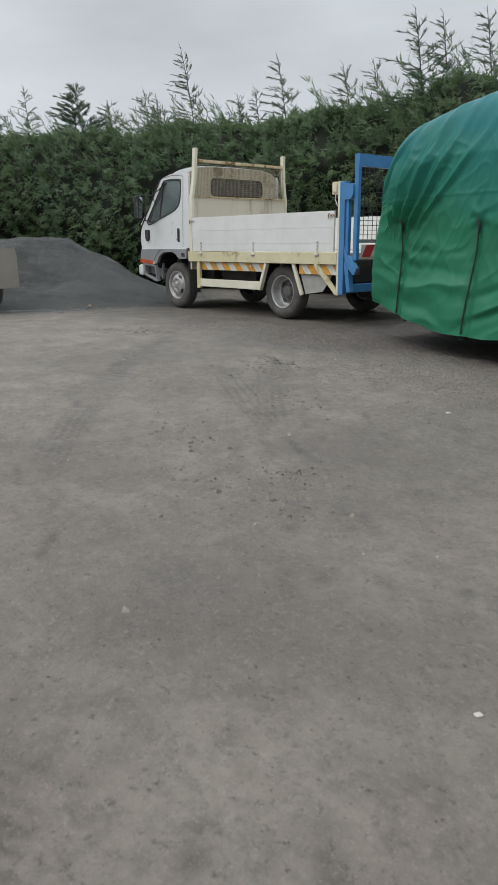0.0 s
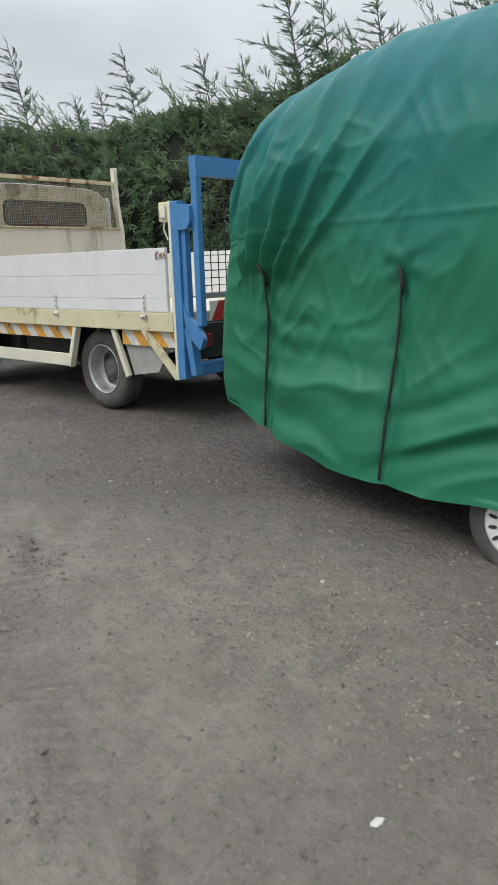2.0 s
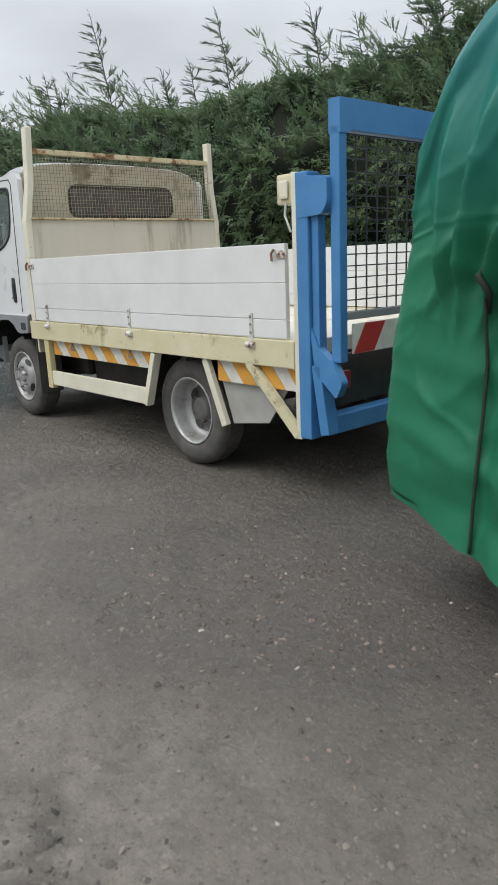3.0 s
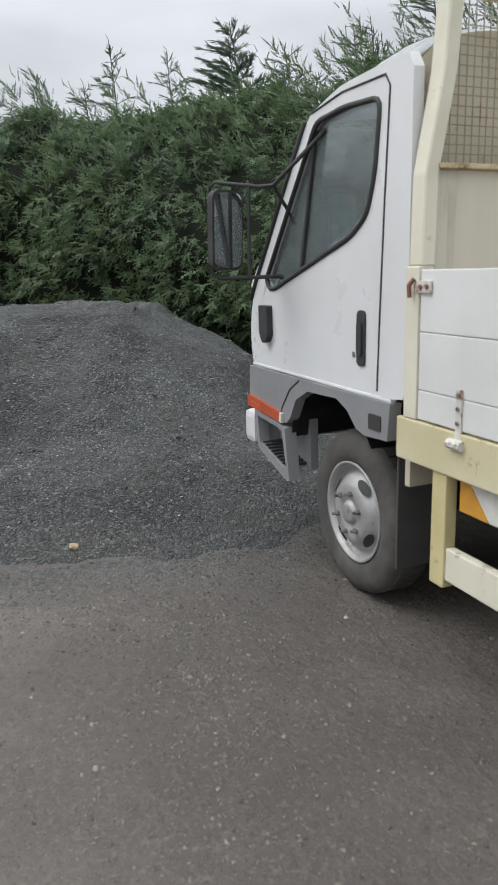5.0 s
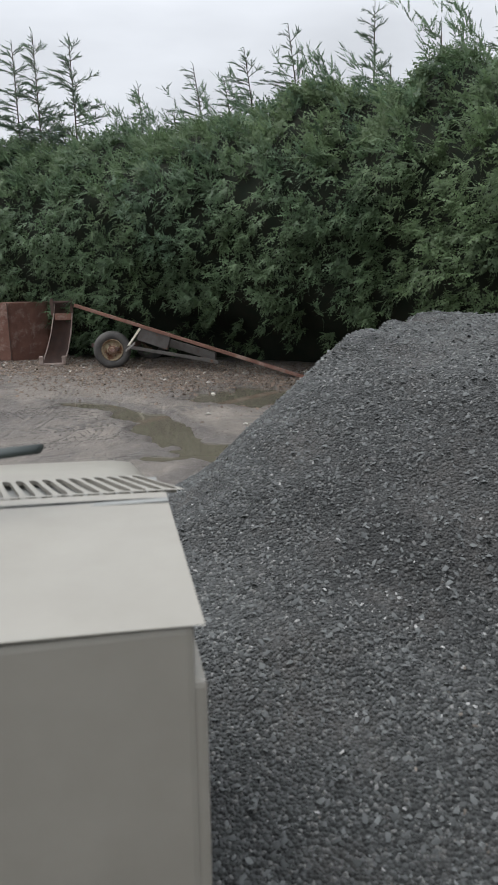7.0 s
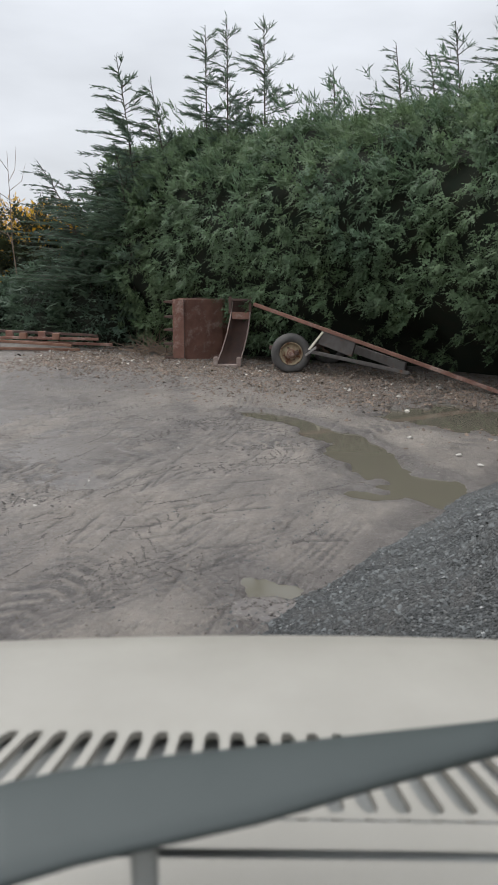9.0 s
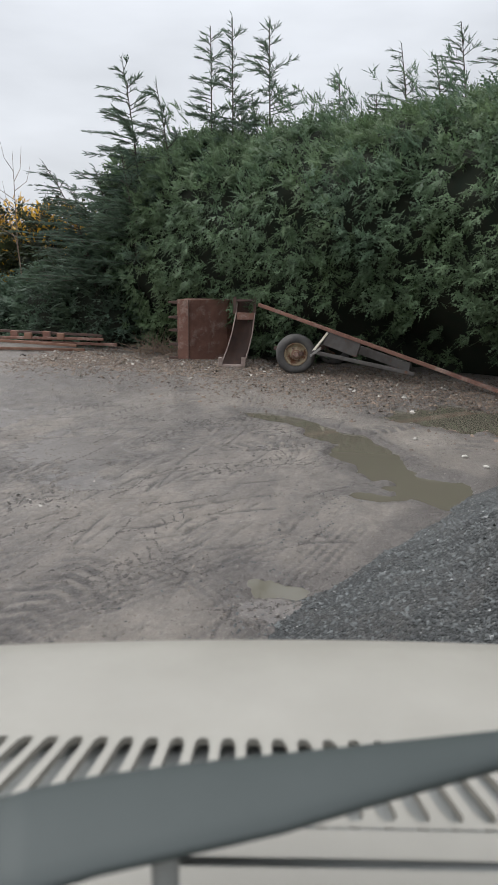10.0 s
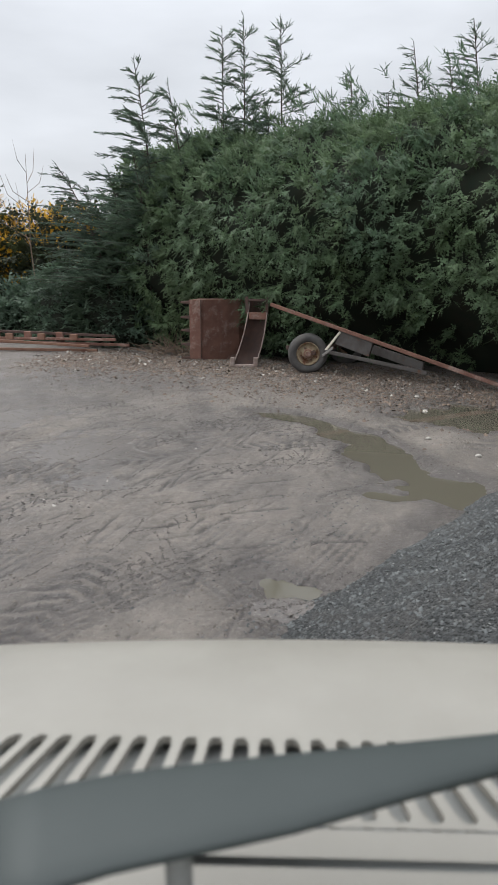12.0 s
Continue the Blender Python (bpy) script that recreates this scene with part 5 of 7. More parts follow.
# chassis, axles and wheels
for y in (0.65, 1.30):
    part("chassis_rail", box(bmesh.new(), (-0.6, y, 0.50), (3.55, y + 0.07, 0.70), 0.006), M_chassis, truck)
for x in (0.0, 2.5):
    part("axle", tube(bmesh.new(), [(x, 0.25, 0.36), (x, 1.75, 0.36)], 0.06, 10), M_chassis, truck)
part("engine_block", box(bmesh.new(), (-0.5, 0.5, 0.35), (0.45, 1.4, 0.66), 0.04), M_chassis, truck)
part("fuel_tank", box(bmesh.new(), (0.95, 0.28, 0.36), (1.75, 0.62, 0.66), 0.05), M_chassis, truck)
part("tool_box", box(bmesh.new(), (1.15, 1.40, 0.36), (1.95, 1.80, 0.68), 0.02), M_chassis, truck)
truck_wheel(0.0, 0.10, -1, True, truck)
truck_wheel(0.0, 1.82, 1, True, truck)
truck_wheel(2.5, 0.13, -1, False, truck)
truck_wheel(2.5, 1.93, 1, False, truck)
bm = bmesh.new()
arc = [(2.5 - 0.45 * math.cos(radians(a)), 0.33 + 0.42 * math.sin(radians(a))) for a in np.linspace(20, 160, 12)]
rows = [[bm.verts.new((x, y, min(z, 0.735))) for y in (0.09, 0.55)] for x, z in arc]
for a, b in zip(rows, rows[1:]):
    bm.faces.new((a[0], a[1], b[1], b[0]))
bmesh.ops.solidify(bm, geom=bm.faces[:], thickness=0.01)
part("rear_mudguard", bm, M_chassis, truck)

# bed: rails, floor, dropsides with planks, hinges and latches
BW = 2.04
for y0, y1 in ((0.0, 0.06), (BW - 0.06, BW)):
    part("side_rail", box(bmesh.new(), (0.50, y0, 0.745), (3.585, y1, 0.893), 0.006), M_cream, truck, "chalky cream steel side rail")
part("bed_floor", box(bmesh.new(), (0.56, 0.062, 0.80), (3.58, BW - 0.062, 0.885), 0.004), M_headboard, truck)
for k in range(7):
    part("cross_member", box(bmesh.new(), (0.75 + 0.44 * k, 0.062, 0.70), (0.80 + 0.44 * k, BW - 0.062, 0.798), 0.004), M_chassis, truck)
for y, face in ((0.006, -1), (BW - 0.036, 1)):
    side = new("dropside")
    side.parent = truck
    side["label"] = "white planked dropside"
    for z0, z1 in ((0.900, 0.9986), (1.0, 1.1896), (1.191, 1.388)):
        part("plank", box(bmesh.new(), (0.612, y, z0), (3.53, y + 0.03, z1), 0.004), M_white, side)
    for x in (0.82, 2.02, 3.25):
        hy = y - 0.008 if face < 0 else y + 0.030
        hinge = part("hinge", box(bmesh.new(), (x - 0.004, hy, 0.862), (x + 0.022, hy + 0.008, 1.03), 0.002), M_rusty_white, side, "rusty white strap hinge")
        part("hinge_pin", tube(bmesh.new(), [(x - 0.025, hy - 0.004, 0.858), (x + 0.04, hy - 0.004, 0.858)], 0.017, 9), M_rusty_white, hinge)
        for z in (0.925, 0.97, 1.012):
            part("bolt", lathe(bmesh.new(), [(0.007, 0.0), (0.007, -0.006), (0.0, -0.007)], 8, Matrix.Translation((x + 0.009, hy, z))), M_steel, hinge)
    for x in (0.60, 3.475):
        hy = y - 0.010 if face < 0 else y + 0.030
        latch = part("latch", box(bmesh.new(), (x, hy, 1.315), (x + 0.075, hy + 0.010, 1.355), 0.003), M_rusty_white, side, "rusty white latch")
        part("latch_hook", tube(bmesh.new(), [(x - 0.012, hy, 1.36), (x - 0.022, hy - 0.012, 1.34), (x - 0.02, hy - 0.01, 1.30)], 0.008, 6), M_rust, latch)
        for dx in (0.025, 0.058):
            part("bolt", lathe(bmesh.new(), [(0.007, 0.0), (0.007, -0.006), (0.0, -0.007)], 8, Matrix.Translation((x + dx, hy, 1.335))), M_rust, latch)
for y0, y1 in ((0.002, 0.06), (BW - 0.06, BW - 0.002)):
    part("front_corner_post", box(bmesh.new(), (0.535, y0, 0.895), (0.606, y1, 1.40), 0.006), M_cream_pale, truck)
    part("rear_corner_post", box(bmesh.new(), (3.590, y0, 0.37), (3.628, y1, 1.72), 0.005), M_cream_pale, truck)

# headboard: bent posts, panel, mesh and top bar
head = new("headboard")
head.parent = truck
head["label"] = "cream headboard with a wire mesh guard"
for s, y0 in ((1, 0.035), (-1, BW - 0.035)):
    pts = [(0.575, y0, 1.40), (0.575, y0 + s * 0.005, 1.68), (0.585, y0 + s * 0.055, 1.98), (0.60, y0 + s * 0.075, 2.39)]
    bm = bmesh.new()
    rings = []
    for x, y, z in pts:
        rings.append([bm.verts.new((x + a, y + b, z)) for a, b in ((-0.036, -0.026), (0.036, -0.026), (0.036, 0.026), (-0.036, 0.026))])
    for a, b in zip(rings, rings[1:]):
        for k in range(4):
            bm.faces.new((a[k], a[(k + 1) % 4], b[(k + 1) % 4], b[k]))
    bm.faces.new(rings[-1])
    bm.faces.new(rings[0][::-1])
    bmesh.ops.recalc_face_normals(bm, faces=bm.faces[:])
    bmesh.ops.bevel(bm, geom=bm.edges[:], offset=0.005, segments=1, affect="EDGES")
    part("post", bm, M_cream_pale, head)
part("panel", box(bmesh.new(), (0.575, 0.06, 0.895), (0.600, BW - 0.06, 1.695), 0.004), M_headboard, head, "weathered cream steel panel")
part("panel_lip", box(bmesh.new(), (0.565, 0.06, 1.696), (0.625, BW - 0.06, 1.712), 0.003), M_rusty_cream, head, "rust-streaked panel edge")
part("top_bar", box(bmesh.new(), (0.565, 0.10, 2.195), (0.615, BW - 0.10, 2.235), 0.005), M_rusty_cream, head, "cream top bar, rusty in the middle")
m = Matrix.Translation((0.605, 0.075, 1.712)) @ Matrix.Rotation(radians(90), 4, "Z")
wm = part("wire_mesh", wire_grid(BW - 0.15, 0.485, 0.028, 0.028, 0.0032, m), M_mesh, head, "rusty square wire mesh")

# stripes, side guard, flap and braces
def striped_board(x0, x1, z0, z1, y, step, name, parent, a, b, lean=0.10, m=None):
    board = part(name, box(bmesh.new(), (x0, y, z0), (x1, y + 0.012, z1), 0.002), a, parent)
    x = x0 - lean
    while x < x1:
        poly = []
        for px, pz in ((x, z1), (x + step, z1), (x + step + lean, z0), (x + lean, z0)):
            poly.append((min(max(px, x0 + 0.002), x1 - 0.002), pz))
        if max(p[0] for p in poly) - min(p[0] for p in poly) > 0.01:
            bm = plate(bmesh.new(), [(p[0], p[1] - 0.002 if p[1] == z1 else p[1] + 0.002) for p in poly], 0.003, Matrix.Translation((0, y - 0.003, 0)))
            part("stripe", bm, b, board)
        x += 2 * step
    if m is not None:
        board.matrix_local = m
    return board


striped_board(0.80, 2.19, 0.625, 0.738, 0.045, 0.138, "hazard_board", truck, M_stripe, M_amber)["label"] = "white board with amber diagonal stripes"
striped_board(2.90, 3.575, 0.615, 0.738, 0.045, 0.115, "hazard_board", truck, M_stripe, M_amber)["label"] = "white board with amber diagonal stripes"
for x in (1.12, 1.95):
    part("hook", tube(bmesh.new(), [(x, 0.04, 0.735), (x, 0.02, 0.705), (x + 0.015, 0.015, 0.685), (x + 0.05, 0.02, 0.685), (x + 0.055, 0.025, 0.70)], 0.006, 6), M_steel, truck)
guard = new("side_guard")
guard.parent = truck
part("post", box(bmesh.new(), (0.695, 0.012, 0.345), (0.768, 0.06, 0.744), 0.006), M_yellow, guard, "yellowed cream guard post")
part("rail", box(bmesh.new(), (0.770, 0.018, 0.375), (2.15, 0.052, 0.49), 0.006), M_cream_pale, guard, "pale cream guard rail")
part("post", bar(bmesh.new(), (2.275, 0.035, 0.742), (2.135, 0.035, 0.375), 0.045, 0.062, 0.005, up=(0, 1, 0)), M_cream_pale, guard)
part("flap_post", bar(bmesh.new(), (2.80, 0.035, 0.742), (2.965, 0.035, 0.345), 0.05, 0.035, 0.004, up=(0, 1, 0)), M_cream_pale, truck)
part("mudflap", plate(bmesh.new(), [(2.90, 0.61), (3.46, 0.61), (3.30, 0.40), (2.99, 0.355)], 0.008, Matrix.Translation((0, 0.075, 0))), M_flap, truck, "pale grey rear flap")
part("brace", bar(bmesh.new(), (3.215, 0.02, 0.755), (3.60, 0.02, 0.385), 0.055, 0.04, 0.004, up=(0, 1, 0)), M_cream, truck, "cream diagonal brace")
plug = part("socket_box", box(bmesh.new(), (3.47, 0.02, 1.575), (3.588, 0.11, 1.72), 0.012), M_cream, truck, "cream plug socket box")
part("cable", tube(bmesh.new(), [(3.555, 0.0, 1.58), (3.55, -0.004, 1.52), (3.575, -0.004, 1.47), (3.585, 0.0, 1.44)], 0.006, 6), M_stripe, plug)
part("socket_cover", box(bmesh.new(), (3.50, 0.004, 1.60), (3.56, 0.019, 1.69), 0.01), M_cream_pale, plug)

# blue tail lift with a folded mesh platform
lift = new("tail_lift")
lift.parent = truck
lift["label"] = "blue steel tail lift folded upright"
for y0, s in ((0.0, 1), (BW, -1)):
    ya, yb = sorted((y0, y0 + s * 0.09))
    part("mast", box(bmesh.new(), (3.632, ya, 0.385), (3.715, yb, 1.715), 0.008), M_blue, lift)
    yc, yd = sorted((y0 + s * 0.02, y0 + s * 0.075))
    part("inner_slide", box(bmesh.new(), (3.718, yc, 0.72), (3.765, yd, 1.55), 0.006), M_blue, lift)
    part("bracket", plate(bmesh.new(), round_corners([(3.64, 1.70), (3.845, 1.68), (3.845, 1.56), (3.81, 1.51), (3.64, 1.50)], 0.02), 0.07, Matrix.Translation((0, min(y0, y0 + s * 0.07) - (0.004 if s > 0 else -0.004), 0))), M_blue, lift)
    ye, yf = sorted((y0 + s * 0.03, y0 + s * 0.085))
    part("frame_post", box(bmesh.new(), (3.835, ye, 0.80), (3.895, yf, 1.90), 0.008), M_blue, lift)
    part("pivot_plate", plate(bmesh.new(), round_corners([(3.70, 1.0), (3.77, 0.86), (3.86, 0.80), (3.92, 0.70), (3.88, 0.62), (3.74, 0.74)], 0.02), 0.05, Matrix.Translation((0, min(y0 + s * 0.01, y0 + s * 0.06), 0))), M_blue, lift)
    part("lower_arm", bar(bmesh.new(), (3.74, y0 + s * 0.05, 0.78), (3.80, y0 + s * 0.05, 0.42), 0.06, 0.08, 0.006, up=(0, 1, 0)), M_blue, lift)
part("top_beam", plate(bmesh.new(), [(0.03, 2.01), (BW - 0.03, 2.01), (BW - 0.03, 1.86), (BW - 0.085, 1.86), (BW - 0.11, 1.875), (0.11, 1.875), (0.085, 1.86), (0.03, 1.86)], 0.07, Matrix.Translation((3.90, 0, 0)) @ Matrix.Rotation(radians(90), 4, "Z")), M_blue, lift)
part("base_beam", box(bmesh.new(), (3.70, 0.08, 0.41), (3.80, BW - 0.08, 0.51), 0.01), M_blue, lift)
part("mesh_rail", box(bmesh.new(), (3.85, 0.08, 1.005), (3.885, BW - 0.08, 1.045), 0.004), M_grey, lift)
m = Matrix.Translation((3.875, 0.09, 1.045)) @ Matrix.Rotation(radians(90), 4, "Z")
part("platform_mesh", wire_grid(BW - 0.18, 0.82, 0.078, 0.052, 0.006, m), M_mesh_dark, lift, "dark wire mesh platform")
striped_board(0.13, BW - 0.13, 0.835, 0.985, -3.892, 0.16, "hazard_board", lift, M_stripe, M_red, lean=-0.09, m=Matrix.Rotation(radians(90), 4, "Z"))["label"] = "white board with red diagonal stripes"
part("underrun_panel", box(bmesh.new(), (3.64, 0.12, 0.52), (3.68, BW - 0.12, 0.80), 0.01), M_chassis, lift)
part("tail_lamp", box(bmesh.new(), (3.70, 0.14, 0.62), (3.73, 0.30, 0.72), 0.01), M_red, lift)

# the bed sits slightly askew on the chassis
BED = {"side_rail", "bed_floor", "dropside", "front_corner_post", "rear_corner_post", "headboard", "hazard_board", "hook", "side_guard", "flap_post", "mudflap", "brace", "socket_box"}
SKEW = Matrix.Translation((2.6, 0, 0)) @ Matrix.Rotation(radians(0.75), 4, "Z") @ Matrix.Translation((-2.6, 0, 0))
for ob in truck.children:
    if ob.name.split(".")[0] in BED:
        ob.matrix_local = SKEW @ ob.matrix_local

# ---- van under a green tarpaulin ----
TO, TE, TN = np.array([4.575, -0.436]), np.array([0.9917, -0.1285]), np.array([-0.1285, -0.9917])  # corner, along, outward
T_LONG, T_WIDE, T_ROWS = 5.4, 2.0, 130


def tarp_xyz(u, w, z):
    xy = TO + u[..., None] * TE + w[..., None] * TN
    return np.concatenate([xy, z[..., None]], -1)


def tarp_shape():
    """A draped cover: rounded footprint, shoulders drawn in, folds from the shoulders and swags along the hem."""
    r = 0.10
    loop = []
    for a in np.linspace(0, 1, 60):  # far side, towards the end
        loop.append((T_LONG * (1 - a) + r * a, -T_WIDE, 0.0, -1.0))
    for a in np.linspace(0, 90, 14)[1:]:
        c, s = math.cos(radians(a)), math.sin(radians(a))
        loop.append((r - r * s, -T_WIDE + r - r * c, -s, -c))
    for a in np.linspace(0, 1, 50)[1:]:
        loop.append((0.0, -T_WIDE + r + a * (T_WIDE - 2 * r), -1.0, 0.0))
    for a in np.linspace(0, 90, 20)[1:]:
        c, s = math.cos(radians(a)), math.sin(radians(a))
        loop.append((r - r * c, -r + r * s, -c, s))
    for a in np.linspace(0, 1, 330)[1:] ** 1.7:
        loop.append((r + a * (T_LONG - r), 0.0, 0.0, 1.0))
    loop = np.array(loop)
    U, W, NU, NW = loop.T
    n = len(loop)
    hem = np.interp(U, [0, 0.45, 1.0, 1.4, 1.8, 2.1, 2.4, 3.2, 5.4], [0.37, 0.27, 0.17, 0.155, 0.15, 0.155, 0.14, 0.13, 0.13])
    levels = np.concatenate([np.linspace(0, 1, T_ROWS), np.linspace(1, 2, 30)[1:]])
    out = []
    for t in levels:
        if t <= 1:
            z = hem + (2.0 - hem) * t
            over = 0.0
        else:
            z = np.full(n, 2.0)
            over = t - 1
        ze = z
        # how far the end and the sides are drawn in at this height
        end_in = np.interp(ze, [0.3, 0.95, 1.2, 1.43, 1.6, 1.8, 2.0], [-0.11, -0.08, -0.03, 0.01, 0.03, 0.05, 0.09])
        side_in = np.interp(ze, [0.0, 0.15, 0.5, 0.9, 1.3, 1.8, 2.0], [-0.14, -0.13, -0.06, 0.0, 0.0, 0.03, 0.08])
        side_in = side_in * smooth_step(0.0, 0.8, U)
        en = np.clip(-NU, 0, 1)
        sd = np.abs(NW)
        u = U + en * end_in
        w = W - NW * side_in
        if over > 0:  # the roof, drawn in to a ridge along the middle
            q = over ** 1.4
            rise_side = np.interp(q, [0, 0.03, 0.08, 0.16, 0.3, 0.6, 1.0], [0, 0.12, 0.23, 0.31, 0.355, 0.385, 0.395])
            rise_end = np.interp(q, [0, 0.15, 0.45, 0.9, 1.0], [0, 0.16, 0.33, 0.385, 0.395])
            z = 2.0 + rise_side + (rise_end - rise_side) * en
            u = u + (np.clip(u, 1.15, T_LONG) - u) * q
            w = w + (-T_WIDE / 2 - w) * q
        # folds
        fade_top = np.where(z > 1.98, np.clip(1 - over * 1.3, 0, 1), 1.0)
        s = np.where(NW > 0.5, U, -(W + r) * 0.9)
        dia = s * 6.0 - z * (2.3 + 0.8 * smooth_step(0, 2, s)) + 0.6 * lattice_noise(s * 1.3, z * 1.1, 71)
        near_end = np.exp(-np.maximum(s, 0) / 0.95)
        near_end = near_end * (0.25 + 0.75 * smooth_step(-0.05, 0.35, s))
        f = (0.022 * near_end + 0.006) * fbm(dia * 1.25, s * 0.35 + z * 0.5, 2, 73) * smooth_step(0.45, 1.3, z)
        f = f + 0.020 * near_end * np.maximum(lattice_noise(dia * 1.5 + 3.3, z * 0.4, 75), 0) * smooth_step(0.9, 1.6, z)
        for ridge, high in ((-0.02, 0.7), (0.15, 1.0), (0.37, 1.1), (0.60, 0.9), (0.86, 0.5)):  # long straight folds that fan out upwards
            off = np.abs((s - 0.25) / np.maximum(z - 0.72, 0.2) - ridge + 0.02 * lattice_noise(z * 2.5, s * 0 + ridge * 9, 85)) / 0.095
            f = f + 0.095 * high * np.maximum(1 - off, 0) ** 1.4 * smooth_step(0.98, 1.35, z) * (0.35 + 0.65 * smooth_step(2.05, 1.7, z))
        f = f - 0.02 * near_end * smooth_step(0.9, 1.6, z)
        f = f + 0.006 * fbm(s * 2.4, z * 2.8, 2, 77)
        crease = 1 - 2.6 * np.abs(lattice_noise(s * 3.1 + z * 1.7 + 0.5 * lattice_noise(s * 2, z * 2, 33), z * 2.3 - s * 1.1, 35))
        f = f + 0.008 * np.maximum(crease, 0) ** 1.6 * smooth_step(0.3, 0.9, z)
        crease = 1 - 2.4 * np.abs(lattice_noise(dia * 1.3 + 9.1, s * 0.8 + z * 0.9, 37))
        f = f + (0.010 * near_end + 0.004) * np.maximum(crease, 0) ** 2 * smooth_step(0.5, 1.1, z)
        crease = 1 - 3.0 * np.abs(lattice_noise(s * 4.6 + z * 2.6 + lattice_noise(s * 3, z * 3, 45), z * 4.4 - s * 2.2, 47))
        f = f + (0.005 + 0.006 * near_end) * np.maximum(crease, 0) ** 1.3 * smooth_step(0.2, 0.7, z)
        crease = 1 - 3.0 * np.abs(lattice_noise(s * 7.5 - z * 5.0, z * 3.0 + s * 1.5, 55))
        f = f + 0.012 * np.maximum(crease, 0) ** 1.3 * np.exp(-((z - 0.95) / 0.32) ** 2) * np.exp(-((s - 0.8) / 0.7) ** 2)
        straps = (0.43, 1.39, 2.56, 3.7, 4.8)
        sag = np.min([np.abs(s - c) for c in straps], axis=0)
        ph = z + 0.09 * fbm(s * 1.3, z * 1.6, 2, 87) + 0.03 * np.cos(np.clip(sag, 0, 0.55) / 0.55 * math.pi) - 0.30 * np.maximum(s - 1.15, 0) + 0.03 * np.minimum(s, 1.15)
        f = f + 0.036 * np.maximum(1 - 2.4 * np.abs(lattice_noise(ph * 5.0, s * 0.5, 79)), -0.6) * smooth_step(0.95, 0.55, z - 0.12 * np.maximum(s - 1.2, 0)) * (0.35 + 0.65 * smooth_step(0.0, 0.14, z - hem)) * (1 - 0.75 * np.exp(-(sag / 0.10) ** 2)) * smooth_step(0.0, 0.5, s) + 0.020 * lattice_noise(ph * 12.0 + s, s * 1.6, 81) * smooth_step(1.15, 0.5, z)
        for c in straps[:3]:
            d = np.abs(s - c)
            f = f - 0.035 * np.exp(-(d / 0.06) ** 2) * smooth_step(1.28, 1.12, z)
            ang = np.arctan2(z - 1.22, s - c)
            rad = np.hypot(z - 1.22, s - c)
            f = f + 0.010 * np.sin(ang * 5 + 1.7 * c) * np.exp(-(rad / 0.22) ** 2) * smooth_step(0.02, 0.12, rad)
        f = f * fade_top
        # a stitched seam
        f = f + 0.006 * np.exp(-((z - 1.45 - 0.01 * lattice_noise(s, s, 5)) / 0.012) ** 2)
        u, w = u + NU * f, w + NW * f
        zz = z + (0.02 * lattice_noise(s * 2.5, z * 0 + 3, 83) if t < 0.02 else 0)
        # the top falls away towards the end
        cap = np.interp(u, [0, 0.1, 0.2, 0.3, 0.45, 0.65, 0.9, 1.2], [1.62, 1.84, 2.06, 2.16, 2.23, 2.29, 2.35, 2.395])
        zz = np.where(zz > 1.3, 1.3 + (zz - 1.3) * (cap - 1.3) / 1.095, zz)
        out.append(tarp_xyz(u, w, zz))
    pts = np.array(out)
    return pts.reshape(-1, 3), grid_faces(n, len(levels)), pts


pts, faces, tgrid = tarp_shape()
# the cover's other end, hanging straight with soft folds
mix = np.linspace(0, 1, 24)[None, :, None]
shut = tgrid[:, :1] * (1 - mix) + tgrid[:, -1:] * mix
bulge = 0.10 * np.sin(math.pi * mix[..., 0]) ** 0.5 + 0.02 * np.sin(mix[..., 0] * 26)
shut[..., :2] += (bulge * np.linspace(1, 0, len(tgrid))[:, None] ** 0.3)[..., None] * TE
faces = list(faces) + [tuple(i + len(pts) for i in f) for f in grid_faces(24, len(tgrid))]
pts = np.concatenate([pts, shut.reshape(-1, 3)])
covered = thing("covered_van", "parked van under a tied green tarpaulin, white wheel trims", "covered van", (0, 0, 0))
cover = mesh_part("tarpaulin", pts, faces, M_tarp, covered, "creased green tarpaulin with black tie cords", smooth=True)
def side_point(u, z, off=0.0):
    """The cover's near side at a length and height."""
    target = tarp_xyz(np.array(u), np.array(0.0), np.array(z))
    near = tgrid[:T_ROWS].reshape(-1, 3)
    rel = near - target
    along = rel[:, :2] @ TE
    outward = (near[:, :2] - TO) @ TN
    cost = along ** 2 + rel[:, 2] ** 2 + (outward < -0.4) * 9.0
    p = near[np.argmin(cost)]
    return Vector((p[0] + TN[0] * off, p[1] + TN[1] * off, p[2]))


def cord_path(u, top, low, lean):
    """A taut cord down the cover's side: it rests on the folds and bridges the hollows."""
    zs = np.linspace(top, low, 26)
    us = u - lean * (top - zs)
    reach = np.array([(np.array(side_point(a, b))[:2] - TO) @ TN for a, b in zip(us, zs)])
    reach = np.convolve(np.pad(reach, 4, mode="edge"), np.ones(9) / 9, mode="valid") + 0.016
    return [Vector((*(TO + a * TE + r * TN), b)) for a, b, r in zip(us, zs, reach)]


